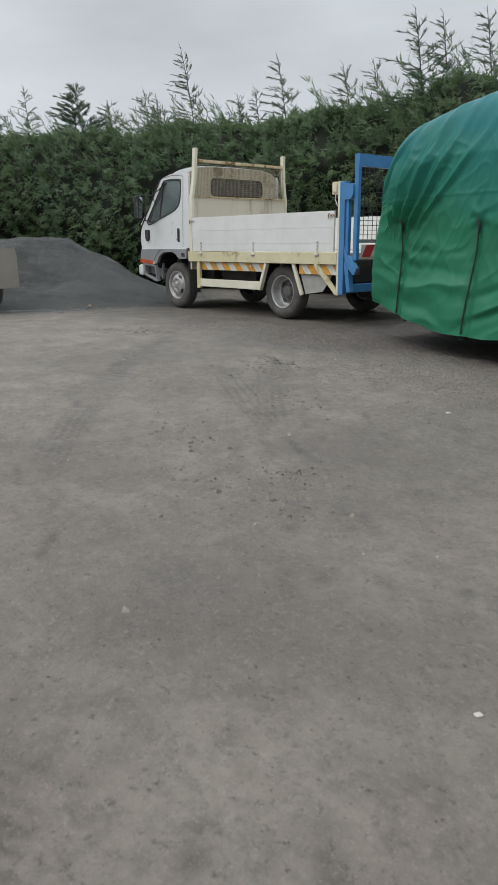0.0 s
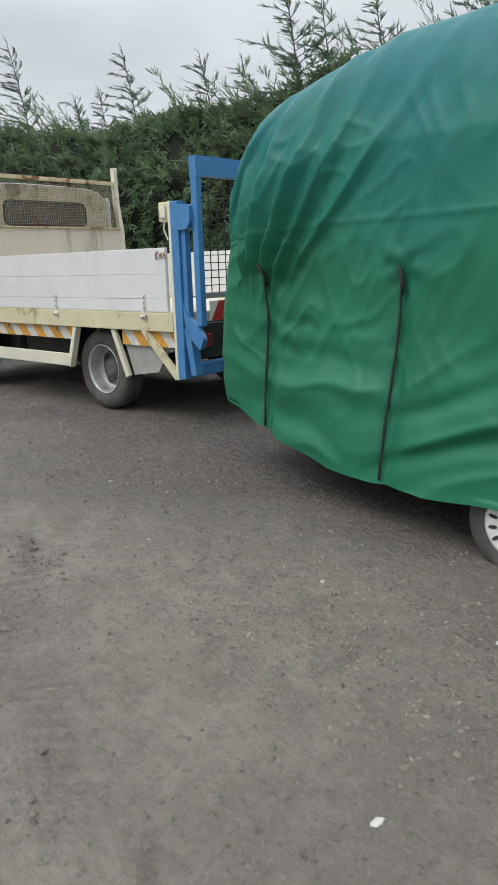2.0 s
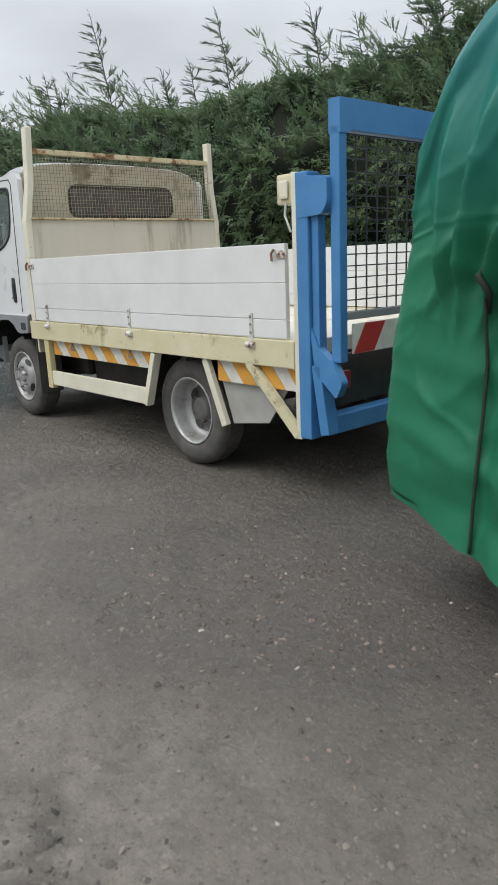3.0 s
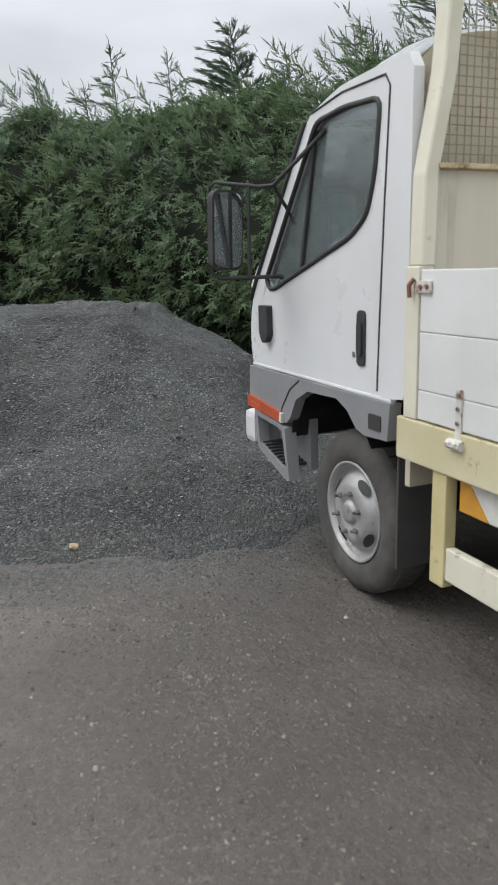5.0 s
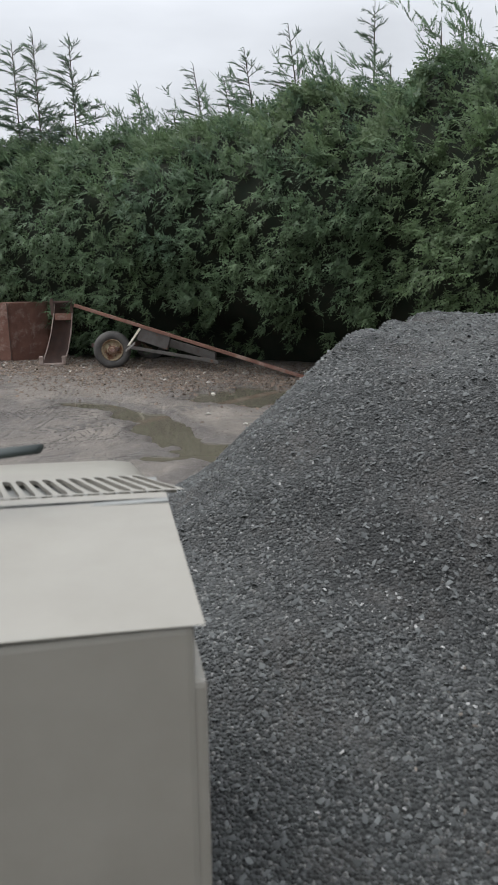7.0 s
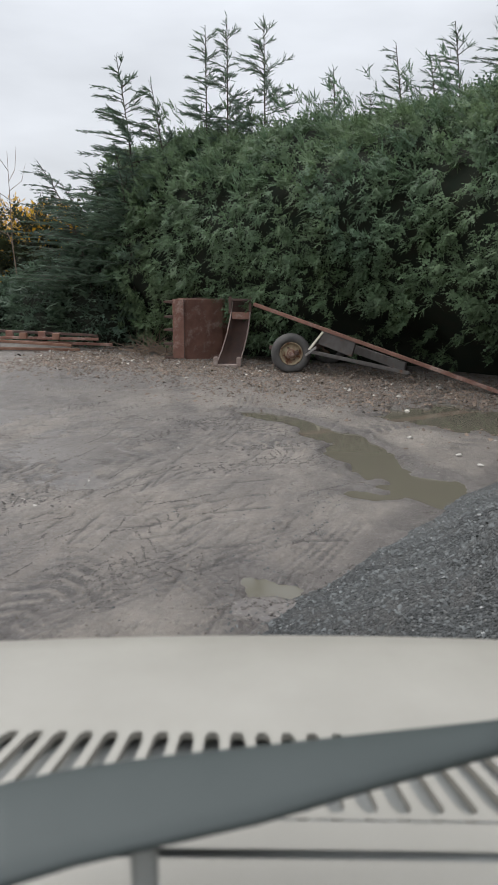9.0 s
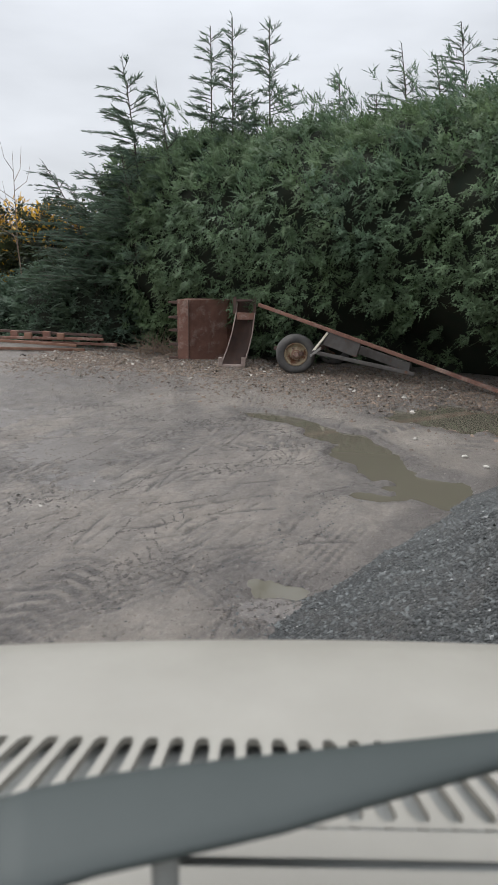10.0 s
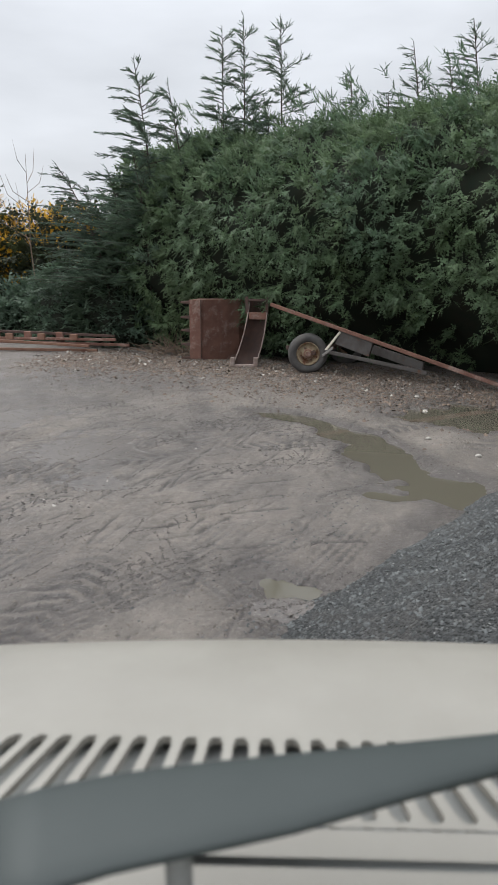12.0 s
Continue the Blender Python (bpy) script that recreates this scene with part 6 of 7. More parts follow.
for u, top, thick in ((0.43, 1.24, 0.0065), (1.39, 1.20, 0.007), (2.56, 1.08, 0.011)):
    low = float(np.interp(u, [0, 0.45, 1.0, 1.4, 1.9, 2.5], [0.37, 0.27, 0.16, 0.15, 0.14, 0.11])) + 0.01
    path = cord_path(u - 0.012, top, low, 0.02)
    cord = part("tie_cord", tube(bmesh.new(), path, thick, 6), M_strap, covered, "black tie cord", smooth=True)
    part("knot", tube(bmesh.new(), [side_point(u - 0.02, top + 0.03, 0.012), side_point(u, top, 0.03), side_point(u + 0.015, top - 0.06, 0.03), side_point(u - 0.01, top - 0.12, 0.02)], [0.004, 0.013, 0.011, 0.005], 7), M_strap, cord, smooth=True)
    if u > 2:
        path = cord_path(u + 0.05, top - 0.15, low, -0.02)
        part("tie_cord", tube(bmesh.new(), path, thick * 0.8, 6), M_strap, covered, smooth=True)

# the van's wheel, sill and dark underside that show below the cover
def van_wheel(u, w, face):
    wheel = new("wheel")
    wheel.parent = covered
    xy = TO + u * TE + w * TN
    wheel.matrix_local = pose(xy[0], xy[1], 0.30 * 0.88 - 0.175, 0, 0, -7.4 if face < 0 else 172.6) @ Matrix.Scale(0.88, 4)
    part("tyre", lathe(bmesh.new(), [(0.185, 0.0), (0.20, -0.014), (0.25, -0.018), (0.285, -0.006), (0.30, 0.025), (0.30, 0.15), (0.28, 0.18), (0.19, 0.18)], 40), M_tyre, wheel, smooth=True)
    trim = part("wheel_trim", lathe(bmesh.new(), [(0.19, -0.004), (0.188, -0.018), (0.17, -0.022), (0.12, -0.014), (0.06, -0.018), (0.04, -0.03), (0.0, -0.032)], 40), M_cap, wheel, "white slotted wheel trim", smooth=True)
    # Each slot is a black oval painted for the dark of a cut-out.
    for k in range(15):
        a = 2 * math.pi * k / 15
        bm = bmesh.new()
        ring = [bm.verts.new((0.026 * math.cos(t), 0, 0.011 * math.sin(t))) for t in np.linspace(0, 2 * math.pi, 10, endpoint=False)]
        bm.faces.new(ring)
        bmesh.ops.transform(bm, matrix=Matrix.Rotation(-a, 4, "Y") @ Matrix.Translation((0.142, -0.0225, 0)) @ Matrix.Rotation(radians(-4), 4, "Z"), verts=ring)
        part("slot", bm, M_black, trim)
    return wheel


van_wheel(2.10, 0.05, -1)
van_wheel(2.27, -1.75, 1)
van_wheel(4.7, 0.02, -1)
van_wheel(4.7, -1.75, 1)
bm = box(bmesh.new(), (0.35, -1.75, 0.24), (5.3, -0.12, 0.5), 0.03, Matrix(((TE[0], TN[0], 0, TO[0]), (TE[1], TN[1], 0, TO[1]), (0, 0, 1, 0), (0, 0, 0, 1))))
part("underbody", bm, M_chassis, covered)
bm = box(bmesh.new(), (2.62, 0.0, 0.02), (4.3, 0.10, 0.10), 0.01, Matrix(((TE[0], TN[0], 0, TO[0]), (TE[1], TN[1], 0, TO[1]), (0, 0, 1, 0), (0, 0, 0, 1))))
part("sill", bm, M_cap, covered, "white body sill")

# ---- rusty things along the hedge ----
def ground_z(x, y):
    return float(ground_height(np.array([float(x)]), np.array([float(y)]))[0])


def rusty_bucket():
    """A wide digger bucket lying on its side, teeth to one side."""
    z0 = ground_z(-10.9, -5.9) - 0.01
    b = thing("digger_bucket", "wide rusty digger bucket standing on its side, teeth outward", "digger bucket", (-10.88, -5.93, z0), turn=104.2)
    # local: x to the right seen from the yard, y away from the yard, z up
    bm = bmesh.new()
    curve = [(-0.36, 0.0), (-0.10, -0.012), (0.16, 0.0), (0.33, 0.03), (0.42, 0.10), (0.47, 0.22), (0.45, 0.36), (0.36, 0.46)]
    lo = [bm.verts.new((x, y, 0.0)) for x, y in curve]
    hi = [bm.verts.new((x, y, 0.88)) for x, y in curve]
    for k in range(len(curve) - 1):
        bm.faces.new((lo[k], lo[k + 1], hi[k + 1], hi[k]))
    bmesh.ops.solidify(bm, geom=bm.faces[:], thickness=0.022)
    part("shell", bm, M_rust, b)
    outline = [(x, y) for x, y in curve] + [(-0.02, 0.52), (-0.30, 0.30)]
    for z in (0.0, 0.862):
        bm = bmesh.new()
        lo = [bm.verts.new((x, y, z)) for x, y in outline]
        hi = [bm.verts.new((x, y, z + 0.024)) for x, y in outline]
        bm.faces.new(lo[::-1])
        bm.faces.new(hi)
        for k in range(len(lo)):
            bm.faces.new((lo[k], lo[(k + 1) % len(lo)], hi[(k + 1) % len(lo)], hi[k]))
        part("side_plate", bm, M_rust, b)
    part("cutting_edge", box(bmesh.new(), (-0.40, -0.022, 0.0), (-0.235, 0.02, 0.885), 0.006), M_rust, b)
    part("weld_seam", box(bmesh.new(), (-0.238, -0.026, 0.0), (-0.226, -0.010, 0.885), 0.003), M_rust_dark, b)
    for z in (0.03, 0.235, 0.44, 0.63, 0.845):
        bm = box(bmesh.new(), (-0.53, -0.022, z - 0.025), (-0.385, 0.03, z + 0.025), 0.008)
        for v in bm.verts:
            if v.co.x < -0.48:
                v.co.z = z + (v.co.z - z) * 0.5
        part("tooth", bm, M_rust_dark, b)


def narrow_bucket():
    z0 = ground_z(-10.5, -5.2) - 0.01
    b = thing("trenching_bucket", "narrow dark rusty trenching bucket standing upright on the stones", "digger bucket", (-10.50, -5.24, z0), turn=104.2)
    prof = [(0.10, 0.92), (0.09, 0.80), (0.02, 0.70), (-0.02, 0.45), (-0.05, 0.22), (-0.14, 0.06), (-0.20, 0.03)]
    for dx in (-0.16, 0.16):
        bm = bmesh.new()
        a = []
        for k, (y, z) in enumerate(prof):
            sx = dx * (0.78 + 0.22 * (1 - z / 0.92)) + 0.05 * z
            a.append((sx - 0.16 * (1 - z) ** 2.5, y, z))
        tube(bm, a, 0.010, 6)
        part("side_edge", bm, M_edge, b, "pale worn bucket edge", smooth=True)
    bm = bmesh.new()
    rows = []
    for y, z in prof:
        rows.append([bm.verts.new((s * (0.78 + 0.22 * (1 - z / 0.92)) + 0.05 * z - 0.16 * (1 - z) ** 2.5, y + 0.02 + 0.10 * (1 - (s / 0.16) ** 2) * (z > 0.1), z)) for s in (-0.16, -0.08, 0.0, 0.08, 0.16)])
    for p, q in zip(rows, rows[1:]):
        for k in range(4):
            bm.faces.new((p[k], p[k + 1], q[k + 1], q[k]))
    bmesh.ops.solidify(bm, geom=bm.faces[:], thickness=0.012)
    part("back_plate", bm, M_rust_dark, b, smooth=True)
    part("cross_plate", box(bmesh.new(), (-0.09, 0.03, 0.64), (0.15, 0.06, 0.74), 0.006), M_rust, b)
    for x in (-0.12, 0.16):
        part("lug", plate(bmesh.new(), round_corners([(x - 0.02, 0.95), (x + 0.02, 0.95), (x + 0.02, 0.72), (x - 0.02, 0.72)], 0.012), 0.09, Matrix.Translation((0, 0.04, 0))), M_rust_dark, b)
    part("pin", tube(bmesh.new(), [(-0.15, 0.08, 0.90), (0.19, 0.08, 0.90)], 0.018, 8), M_rust_dark, b)
    part("lip", box(bmesh.new(), (-0.34, -0.24, 0.0), (0.03, -0.16, 0.04), 0.008), M_edge, b)
    for x in (-0.34, -0.02):
        part("corner_tooth", box(bmesh.new(), (x, -0.25, 0.02), (x + 0.06, -0.15, 0.14), 0.012), M_edge, b)


def cart():
    c = thing("two_wheeled_cart", "old rusty two-wheeled cart chassis with a long tilted drawbar", "cart")
    for (x, y), face in (((-10.07, -4.40), 1), ((-11.15, -4.05), -1)):
        z0 = ground_z(x, y)
        wheel = new("wheel")
        wheel.parent = c
        wheel.matrix_local = pose(x, y, z0 + 0.255, 0, 0, 104 if face > 0 else -76)
        part("tyre", lathe(bmesh.new(), [(0.15, 0.0), (0.165, -0.03), (0.21, -0.045), (0.248, -0.025), (0.262, 0.01), (0.262, 0.09), (0.24, 0.125), (0.15, 0.12)], 36), M_tyre, wheel, smooth=True)
        rim = part("rim", lathe(bmesh.new(), [(0.155, -0.015), (0.15, -0.03), (0.138, -0.02), (0.125, 0.015), (0.085, 0.02), (0.075, -0.01), (0.05, -0.012), (0.045, -0.035), (0.0, -0.036)], 32), M_rim_old, wheel, "flaking cream rim with a rusty hub", smooth=True)
        part("hub", lathe(bmesh.new(), [(0.062, -0.012), (0.06, -0.03), (0.035, -0.034), (0.03, -0.055), (0.0, -0.056)], 16), M_rust, rim)
        for k in range(4):
            a = math.pi / 2 * k + 0.5
            part("wheel_nut", lathe(bmesh.new(), [(0.011, 0.0), (0.011, -0.02), (0.0, -0.022)], 6, Matrix.Translation((0.088 * math.cos(a), -0.005, 0.088 * math.sin(a)))), M_rust_dark, rim)
    part("axle", bar(bmesh.new(), (-10.12, -4.39, 0.33), (-11.1, -4.07, 0.33), 0.06, 0.06, 0.006), M_rust_dark, c)
    part("drawbar", bar(bmesh.new(), (-10.26, -4.96, 0.93), (-9.33, -1.66, 0.02), 0.038, 0.046, 0.006), M_rust, c, "long rusty drawbar beam")
    part("lower_bar", bar(bmesh.new(), (-10.02, -4.16, 0.36), (-9.66, -2.85, 0.19), 0.035, 0.045, 0.005), M_bar, c, "dull steel lower bar")
    part("lower_bar", bar(bmesh.new(), (-10.4, -3.9, 0.46), (-9.75, -2.9, 0.25), 0.04, 0.11, 0.005), M_bar, c)
    part("strut", bar(bmesh.new(), (-10.03, -4.16, 0.37), (-9.98, -3.97, 0.62), 0.03, 0.03, 0.004), M_cream_pale, c)
    part("strut", bar(bmesh.new(), (-10.02, -4.20, 0.30), (-9.99, -4.05, 0.42), 0.03, 0.03, 0.004), M_steel, c)
    part("side_box", box(bmesh.new(), (-0.24, 0.0, -0.11), (0.24, 0.05, 0.11), 0.008, pose(-9.93, -3.78, 0.50, 0, 0, 75) @ Matrix.Rotation(radians(16), 4, "Y")), M_bar, c)
    part("spring_hanger", bar(bmesh.new(), (-10.20, -4.72, 0.37), (-10.05, -4.30, 0.32), 0.04, 0.05, 0.006), M_rust_dark, c)


def steel_frames():
    f = thing("steel_frame_pile", "pile of long rusty steel frames lying by the bushes", "steel frames")
    a, b = np.array([-11.25, -7.55]), np.array([-10.75, -10.6])
    d = (b - a) / np.linalg.norm(b - a)
    n = np.array([-d[1], d[0]])
    for k, (off, z, s0, s1, w) in enumerate([(0.0, 0.04, 0.5, 3.1, 0.06), (-0.12, 0.10, 0.0, 3.0, 0.05), (0.10, 0.12, 0.6, 3.2, 0.05), (-0.05, 0.19, 0.2, 3.1, 0.05), (-0.32, 0.24, 0.3, 3.0, 0.05)]):
        p, q = a + d * s0 + n * off, a + d * s1 + n * off
        part("bar", bar(bmesh.new(), (*p, z + 0.04 + 0.02 * (k % 2)), (*(q + n * (0.10 - 0.05 * k)), z + 0.05 + 0.05 * (k % 3)), w * 0.8, 0.042, 0.006), (M_rust_pale, M_rust, M_rust_pale, M_rust, M_rust_dark)[k], f)
    for k in range(8):
        p = a + d * (0.9 + 0.27 * k) + n * (-0.05 - 0.10 * (k % 2))
        part("spacer", box(bmesh.new(), (-0.06, -0.03, 0), (0.06, 0.03, 0.10), 0.01, pose(p[0], p[1], 0.23 + 0.02 * (k % 2), 0, 0, 100)), (M_rust_pale, M_rust)[k % 2], f)


rusty_bucket()
narrow_bucket()
cart()
steel_frames()


# ---- shrubs at the open end of the hedge ----
def shrub(x, y, r, h, leaf, count, size, name, label, flowers=0, spread=1.0):
    b = thing(name, label, "bush", (x, y, 0), group="bushes beyond the yard")
    bm = bmesh.new()
    for k in range(5):
        a = 2 * math.pi * k / 5 + 0.4
        tube(bm, [(0, 0, 0), (0.25 * r * math.cos(a), 0.25 * r * math.sin(a), 0.4 * h), (0.6 * r * math.cos(a), 0.6 * r * math.sin(a), 0.8 * h)], [0.05, 0.03, 0.01], 5)
    part("stem", bm, M_bark, b)

    def cloud(n, shell):
        d = rng.normal(0, 1, (n, 3))
        d[:, 2] = np.abs(d[:, 2])
        d /= np.linalg.norm(d, axis=1, keepdims=True)
        lump = 1 + 0.28 * lattice_noise(np.arctan2(d[:, 1], d[:, 0]) * 2.2 + x, d[:, 2] * 4 + y, 91)
        rad = lump * (1 - shell * rng.uniform(0, 1, n) ** 2)
        return d * np.array([r, r, h]) * rad[:, None], d

    at, d = cloud(count, 0.35)
    vs, fs = scatter(FROND_V, FROND_F, spray_mats(at, d, size, 0.0, 0.1, 0.6))
    part_ob = mesh_part("leafage", vs, fs, leaf, b)
    part_ob["kind"] = "stuff"
    # Dark core again gives the bush its painted inner shade.
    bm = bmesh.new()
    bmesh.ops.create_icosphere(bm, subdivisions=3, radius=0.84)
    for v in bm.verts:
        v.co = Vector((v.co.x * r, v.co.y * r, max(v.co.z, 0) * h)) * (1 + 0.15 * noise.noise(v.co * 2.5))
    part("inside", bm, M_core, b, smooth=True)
    if flowers:
        at, d = cloud(flowers, 0.10)
        keep = d[:, 2] > 0.35
        at, d = at[keep] * 1.03, d[keep]
        patch = fbm(at[:, 0] * 0.8 + x, at[:, 2] * 0.9 + at[:, 1] * 0.5, 2, 95) > -0.15
        at, d = at[patch], d[patch]
        vs, fs = scatter(SPRAY_V * np.array([0.5, 0.9, 0.9]), SPRAY_F, spray_mats(at, d, 0.21, 0.1, 0.0, 1.0))
        fl = mesh_part("blossom", vs, fs, M_flower, b, "bright yellow blossom")
        fl["kind"] = "stuff"
    return b


GORSE = "dark green gorse bush with yellow blossom"
for x, y, r, h, fl in ((-15.7, -11.5, 1.9, 2.30, 6200), (-18.5, -11.2, 2.2, 2.5, 2200), (-14.6, -12.8, 1.7, 2.40, 5200), (-14.7, -10.5, 1.15, 2.3, 3000)):
    shrub(x, y, r, h, M_gorse, 1200, 0.38, "gorse_bush", GORSE, fl)
for x, y, r, h in ((-12.9, -9.3, 1.0, 1.25), (-12.6, -8.2, 0.9, 1.6), (-13.3, -10.4, 1.0, 1.0), (-12.5, -11.4, 0.9, 0.8)):
    shrub(x, y, r, h, M_leaf_dark, 1100, 0.27, "shrub", "dense dark evergreen shrub beside the rusty frames")


def bare_sapling(x, y, h):
    t = thing("bare_sapling", "thin leafless sapling with grey twigs", "sapling", (x, y, 0))
    r2 = random.Random(5)
    bm = tube(bmesh.new(), [(0, 0, 0), (0.05, -0.1, 0.5 * h), (0.1, -0.05, h)], [0.018, 0.012, 0.003], 6)
    part("trunk", bm, M_twig, t)
    for k in range(9):
        z = h * (0.5 + 0.05 * k)
        a = r2.uniform(0, 6.28)
        l = r2.uniform(0.5, 1.1)
        p = (0.05, -0.08, z)
        part("twig", tube(bmesh.new(), [p, (p[0] + 0.5 * l * math.cos(a), p[1] + 0.5 * l * math.sin(a), z + 0.3 * l), (p[0] + 0.7 * l * math.cos(a), p[1] + 0.7 * l * math.sin(a), z + 0.8 * l)], [0.007, 0.005, 0.002], 4), M_twig, t)


bare_sapling(-13.1, -10.2, 3.35)

# dry brushwood at the foot of the hedge
brush = bmesh.new()
r3 = random.Random(11)
for k in range(90):
    p = Vector((-11.25 + r3.gauss(0, 0.25), -6.75 + r3.gauss(0, 0.30), 0.08))
    d = Vector((r3.gauss(0, 1), r3.gauss(0, 1), abs(r3.gauss(0.5, 0.5)))).normalized() * r3.uniform(0.2, 0.5)
    tube(brush, [p, p + d * 0.5 + Vector((0, 0, 0.03)), p + d], [0.007, 0.005, 0.002], 3)
tagged(part("brushwood", brush, M_twig), "tangle of dry reddish brushwood under the hedge", "brushwood", kind="stuff")

# ---- the front of the parked vehicle from which the yard is seen ----
VE, VF, VR = Vector((-0.894, -2.685, 0)), Vector((-0.9684, -0.2494, 0)), Vector((-0.2494, 0.9684, 0))
VM = Matrix(((VR.x, VF.x, 0, VE.x), (VR.y, VF.y, 0, VE.y), (0, 0, 1, 0.008), (0, 0, 0, 1)))  # local: x to the right, y ahead, z up
van = thing("parked_vehicle", "cream vehicle front with slotted bonnet and black wiper", "vehicle")
van.matrix_world = VM


def nose_edge(x):
    return 1.010 - 0.075 * (x - 0.28) ** 2


bm = bmesh.new()
xs = np.concatenate([[-1.0, -0.985, -0.95], np.linspace(-0.9, 0.50, 29), [0.535, 0.555, 0.562]])
rows = []
prof = [(0.0, 0.995), (0.25, 0.992), (0.5, 0.983), (0.75, 0.970), (0.92, 0.957), (1.0, 0.943)]
for x in xs:
    edge = nose_edge(x)
    side = max(0.0, (x - 0.48) / 0.08, (-0.93 - x) / 0.07)
    drop = 0.10 * min(side, 1.0) ** 2
    col = []
    for t, z in prof:
        col.append(bm.verts.new((x, 0.705 + (edge - 0.705) * t, z - drop - 0.012 * ((x + 0.2) / 0.8) ** 2)))
    for dy, dz in ((0.02, -0.025), (0.04, -0.07), (0.05, -0.15), (0.05, -0.45)):
        col.append(bm.verts.new((x, edge + dy, 0.943 + dz - drop * 0.5)))
    rows.append(col)
for a, b in zip(rows, rows[1:]):
    for k in range(len(a) - 1):
        bm.faces.new((a[k], b[k], b[k + 1], a[k + 1]))
part("bonnet", bm, M_bonnet, van, "dusty cream bonnet", smooth=True)

# the slotted band, each slot a real opening, fanned out a little
pitch, fan = 0.0283, 1.39
cells = bmesh.new()
for k in range(-33, 18):
    xc = 0.012 + pitch * k

    def fanned(px, py):
        s = (fan - py) / (fan - 0.705)
        return (px * s - (s - 1) * 0.02, py, 0.995 - 0.012 * ((px + 0.2) / 0.8) ** 2)

    h = pitch / 2
    outer = [(xc - h, 0.705), (xc + h, 0.705), (xc + h, 0.572), (xc - h, 0.572)]
    w = h * 0.62
    inner = round_corners([(xc - w, 0.7005), (xc + w, 0.7005), (xc + w, 0.580), (xc - w, 0.580)], 0.008, 3)
    n = 32
    start = [tuple(np.array(outer[e]) + (np.array(outer[(e + 1) % 4]) - np.array(outer[e])) * k8 / 8) for e in range(4) for k8 in range(8)]
    hole = resample(inner, n)
    rings = []
    for pts, dz in ((start, 0.0), (hole, 0.0), (hole, -0.010)):
        ring = []
        for px, py in pts:
            x, y, z = fanned(px, py)
            ring.append(cells.verts.new((x, y, z + dz)))
        rings.append(ring)
    for p, q in zip(rings, rings[1:]):
        for i in range(n):
            j = (i + 1) % n
            cells.faces.new((p[i], p[j], q[j], q[i]))
part("slotted_grille", cells, M_bonnet, van, "row of slanted air slots")
part("slot_tray", box(bmesh.new(), (-1.0, 0.55, 0.955), (0.55, 0.725, 0.972), 0), M_slot, van)
bm = bmesh.new()
for y0, y1, z0, z1 in ((0.538, 0.5705, 0.992, 0.994), (0.0, 0.531, 0.978, 0.988)):
    a = [bm.verts.new((x, y1, z1 - 0.012 * ((x + 0.2) / 0.8) ** 2)) for x in np.linspace(-1.0, 0.56, 24)]
    b = [bm.verts.new((x, y0, z0 - 0.012 * ((x + 0.2) / 0.8) ** 2)) for x in np.linspace(-1.0, 0.56, 24)]
    for k in range(23):
        bm.faces.new((a[k], a[k + 1], b[k + 1], b[k]))
part("scuttle_panel", bm, M_bonnet, van)
# Grey strip added to stand for the soft shadow in the panel gap.
part("gap_seal", box(bmesh.new(), (-1.0, 0.515, 0.945), (0.56, 0.545, 0.981), 0), M_slot, van)
# wings, inner body and wheels down to the ground
for x in (-1.0, 0.535):
    bm = box(bmesh.new(), (x, 0.01, 0.36), (x + 0.028, 0.93, 0.87), 0.01)
    part("wing", bm, M_bonnet, van)
part("bulkhead", box(bmesh.new(), (-0.97, 0.005, 0.36), (0.545, 0.03, 0.965), 0.012), M_bonnet, van)
part("engine_bay", box(bmesh.new(), (-0.80, 0.48, 0.30), (0.36, 0.98, 0.80), 0.02), M_slot, van)
for x, turn in ((-0.98, 90), (0.54, -90)):
    wheel = new("wheel")
    wheel.parent = van
    wheel.matrix_local = pose(x, 0.70, 0.315, 0, 0, -turn)
    part("tyre", lathe(bmesh.new(), [(0.19, 0.0), (0.20, -0.01), (0.25, -0.015), (0.30, 0.0), (0.315, 0.03), (0.315, 0.13), (0.29, 0.16), (0.19, 0.16)], 36), M_tyre, wheel, smooth=True)
    part("rim", lathe(bmesh.new(), [(0.195, -0.002), (0.18, 0.01), (0.10, 0.03), (0.05, 0.01), (0.0, 0.01)], 32), M_rim, wheel, smooth=True)
# wiper on the windscreen's foot
wiper = new("wiper")
wiper.parent = van
wiper["label"] = "black windscreen wiper arm"
STATIONS = [(-0.227, 0.479, -0.189, 0.381), (-0.178, 0.502, -0.147, 0.398), (-0.124, 0.519, -0.104, 0.416), (-0.052, 0.534, -0.044, 0.434), (0.033, 0.548, 0.030, 0.456), (0.140, 0.565, 0.125, 0.494), (0.241, 0.581, 0.224, 0.531), (0.310, 0.594, 0.292, 0.553)]
bm = bmesh.new()
rings = []
for x0, y0, x1, y1 in STATIONS:
    a, b = Vector((x0, y0, 1.095)), Vector((x1, y1, 1.095))
    mid, half = (a + b) / 2, (a - b) / 2
    rings.append([bm.verts.new(mid + half * math.cos(t) + Vector((0, 0, 0.010)) * math.sin(t)) for t in np.linspace(0, 2 * math.pi, 14, endpoint=False)])
for p, q in zip(rings, rings[1:]):
    for k in range(14):
        bm.faces.new((p[k], p[(k + 1) % 14], q[(k + 1) % 14], q[k]))
bm.faces.new(rings[0])
bm.faces.new(rings[-1][::-1])
bmesh.ops.recalc_face_normals(bm, faces=bm.faces[:])
part("blade", bm, M_wiper, wiper, smooth=True)
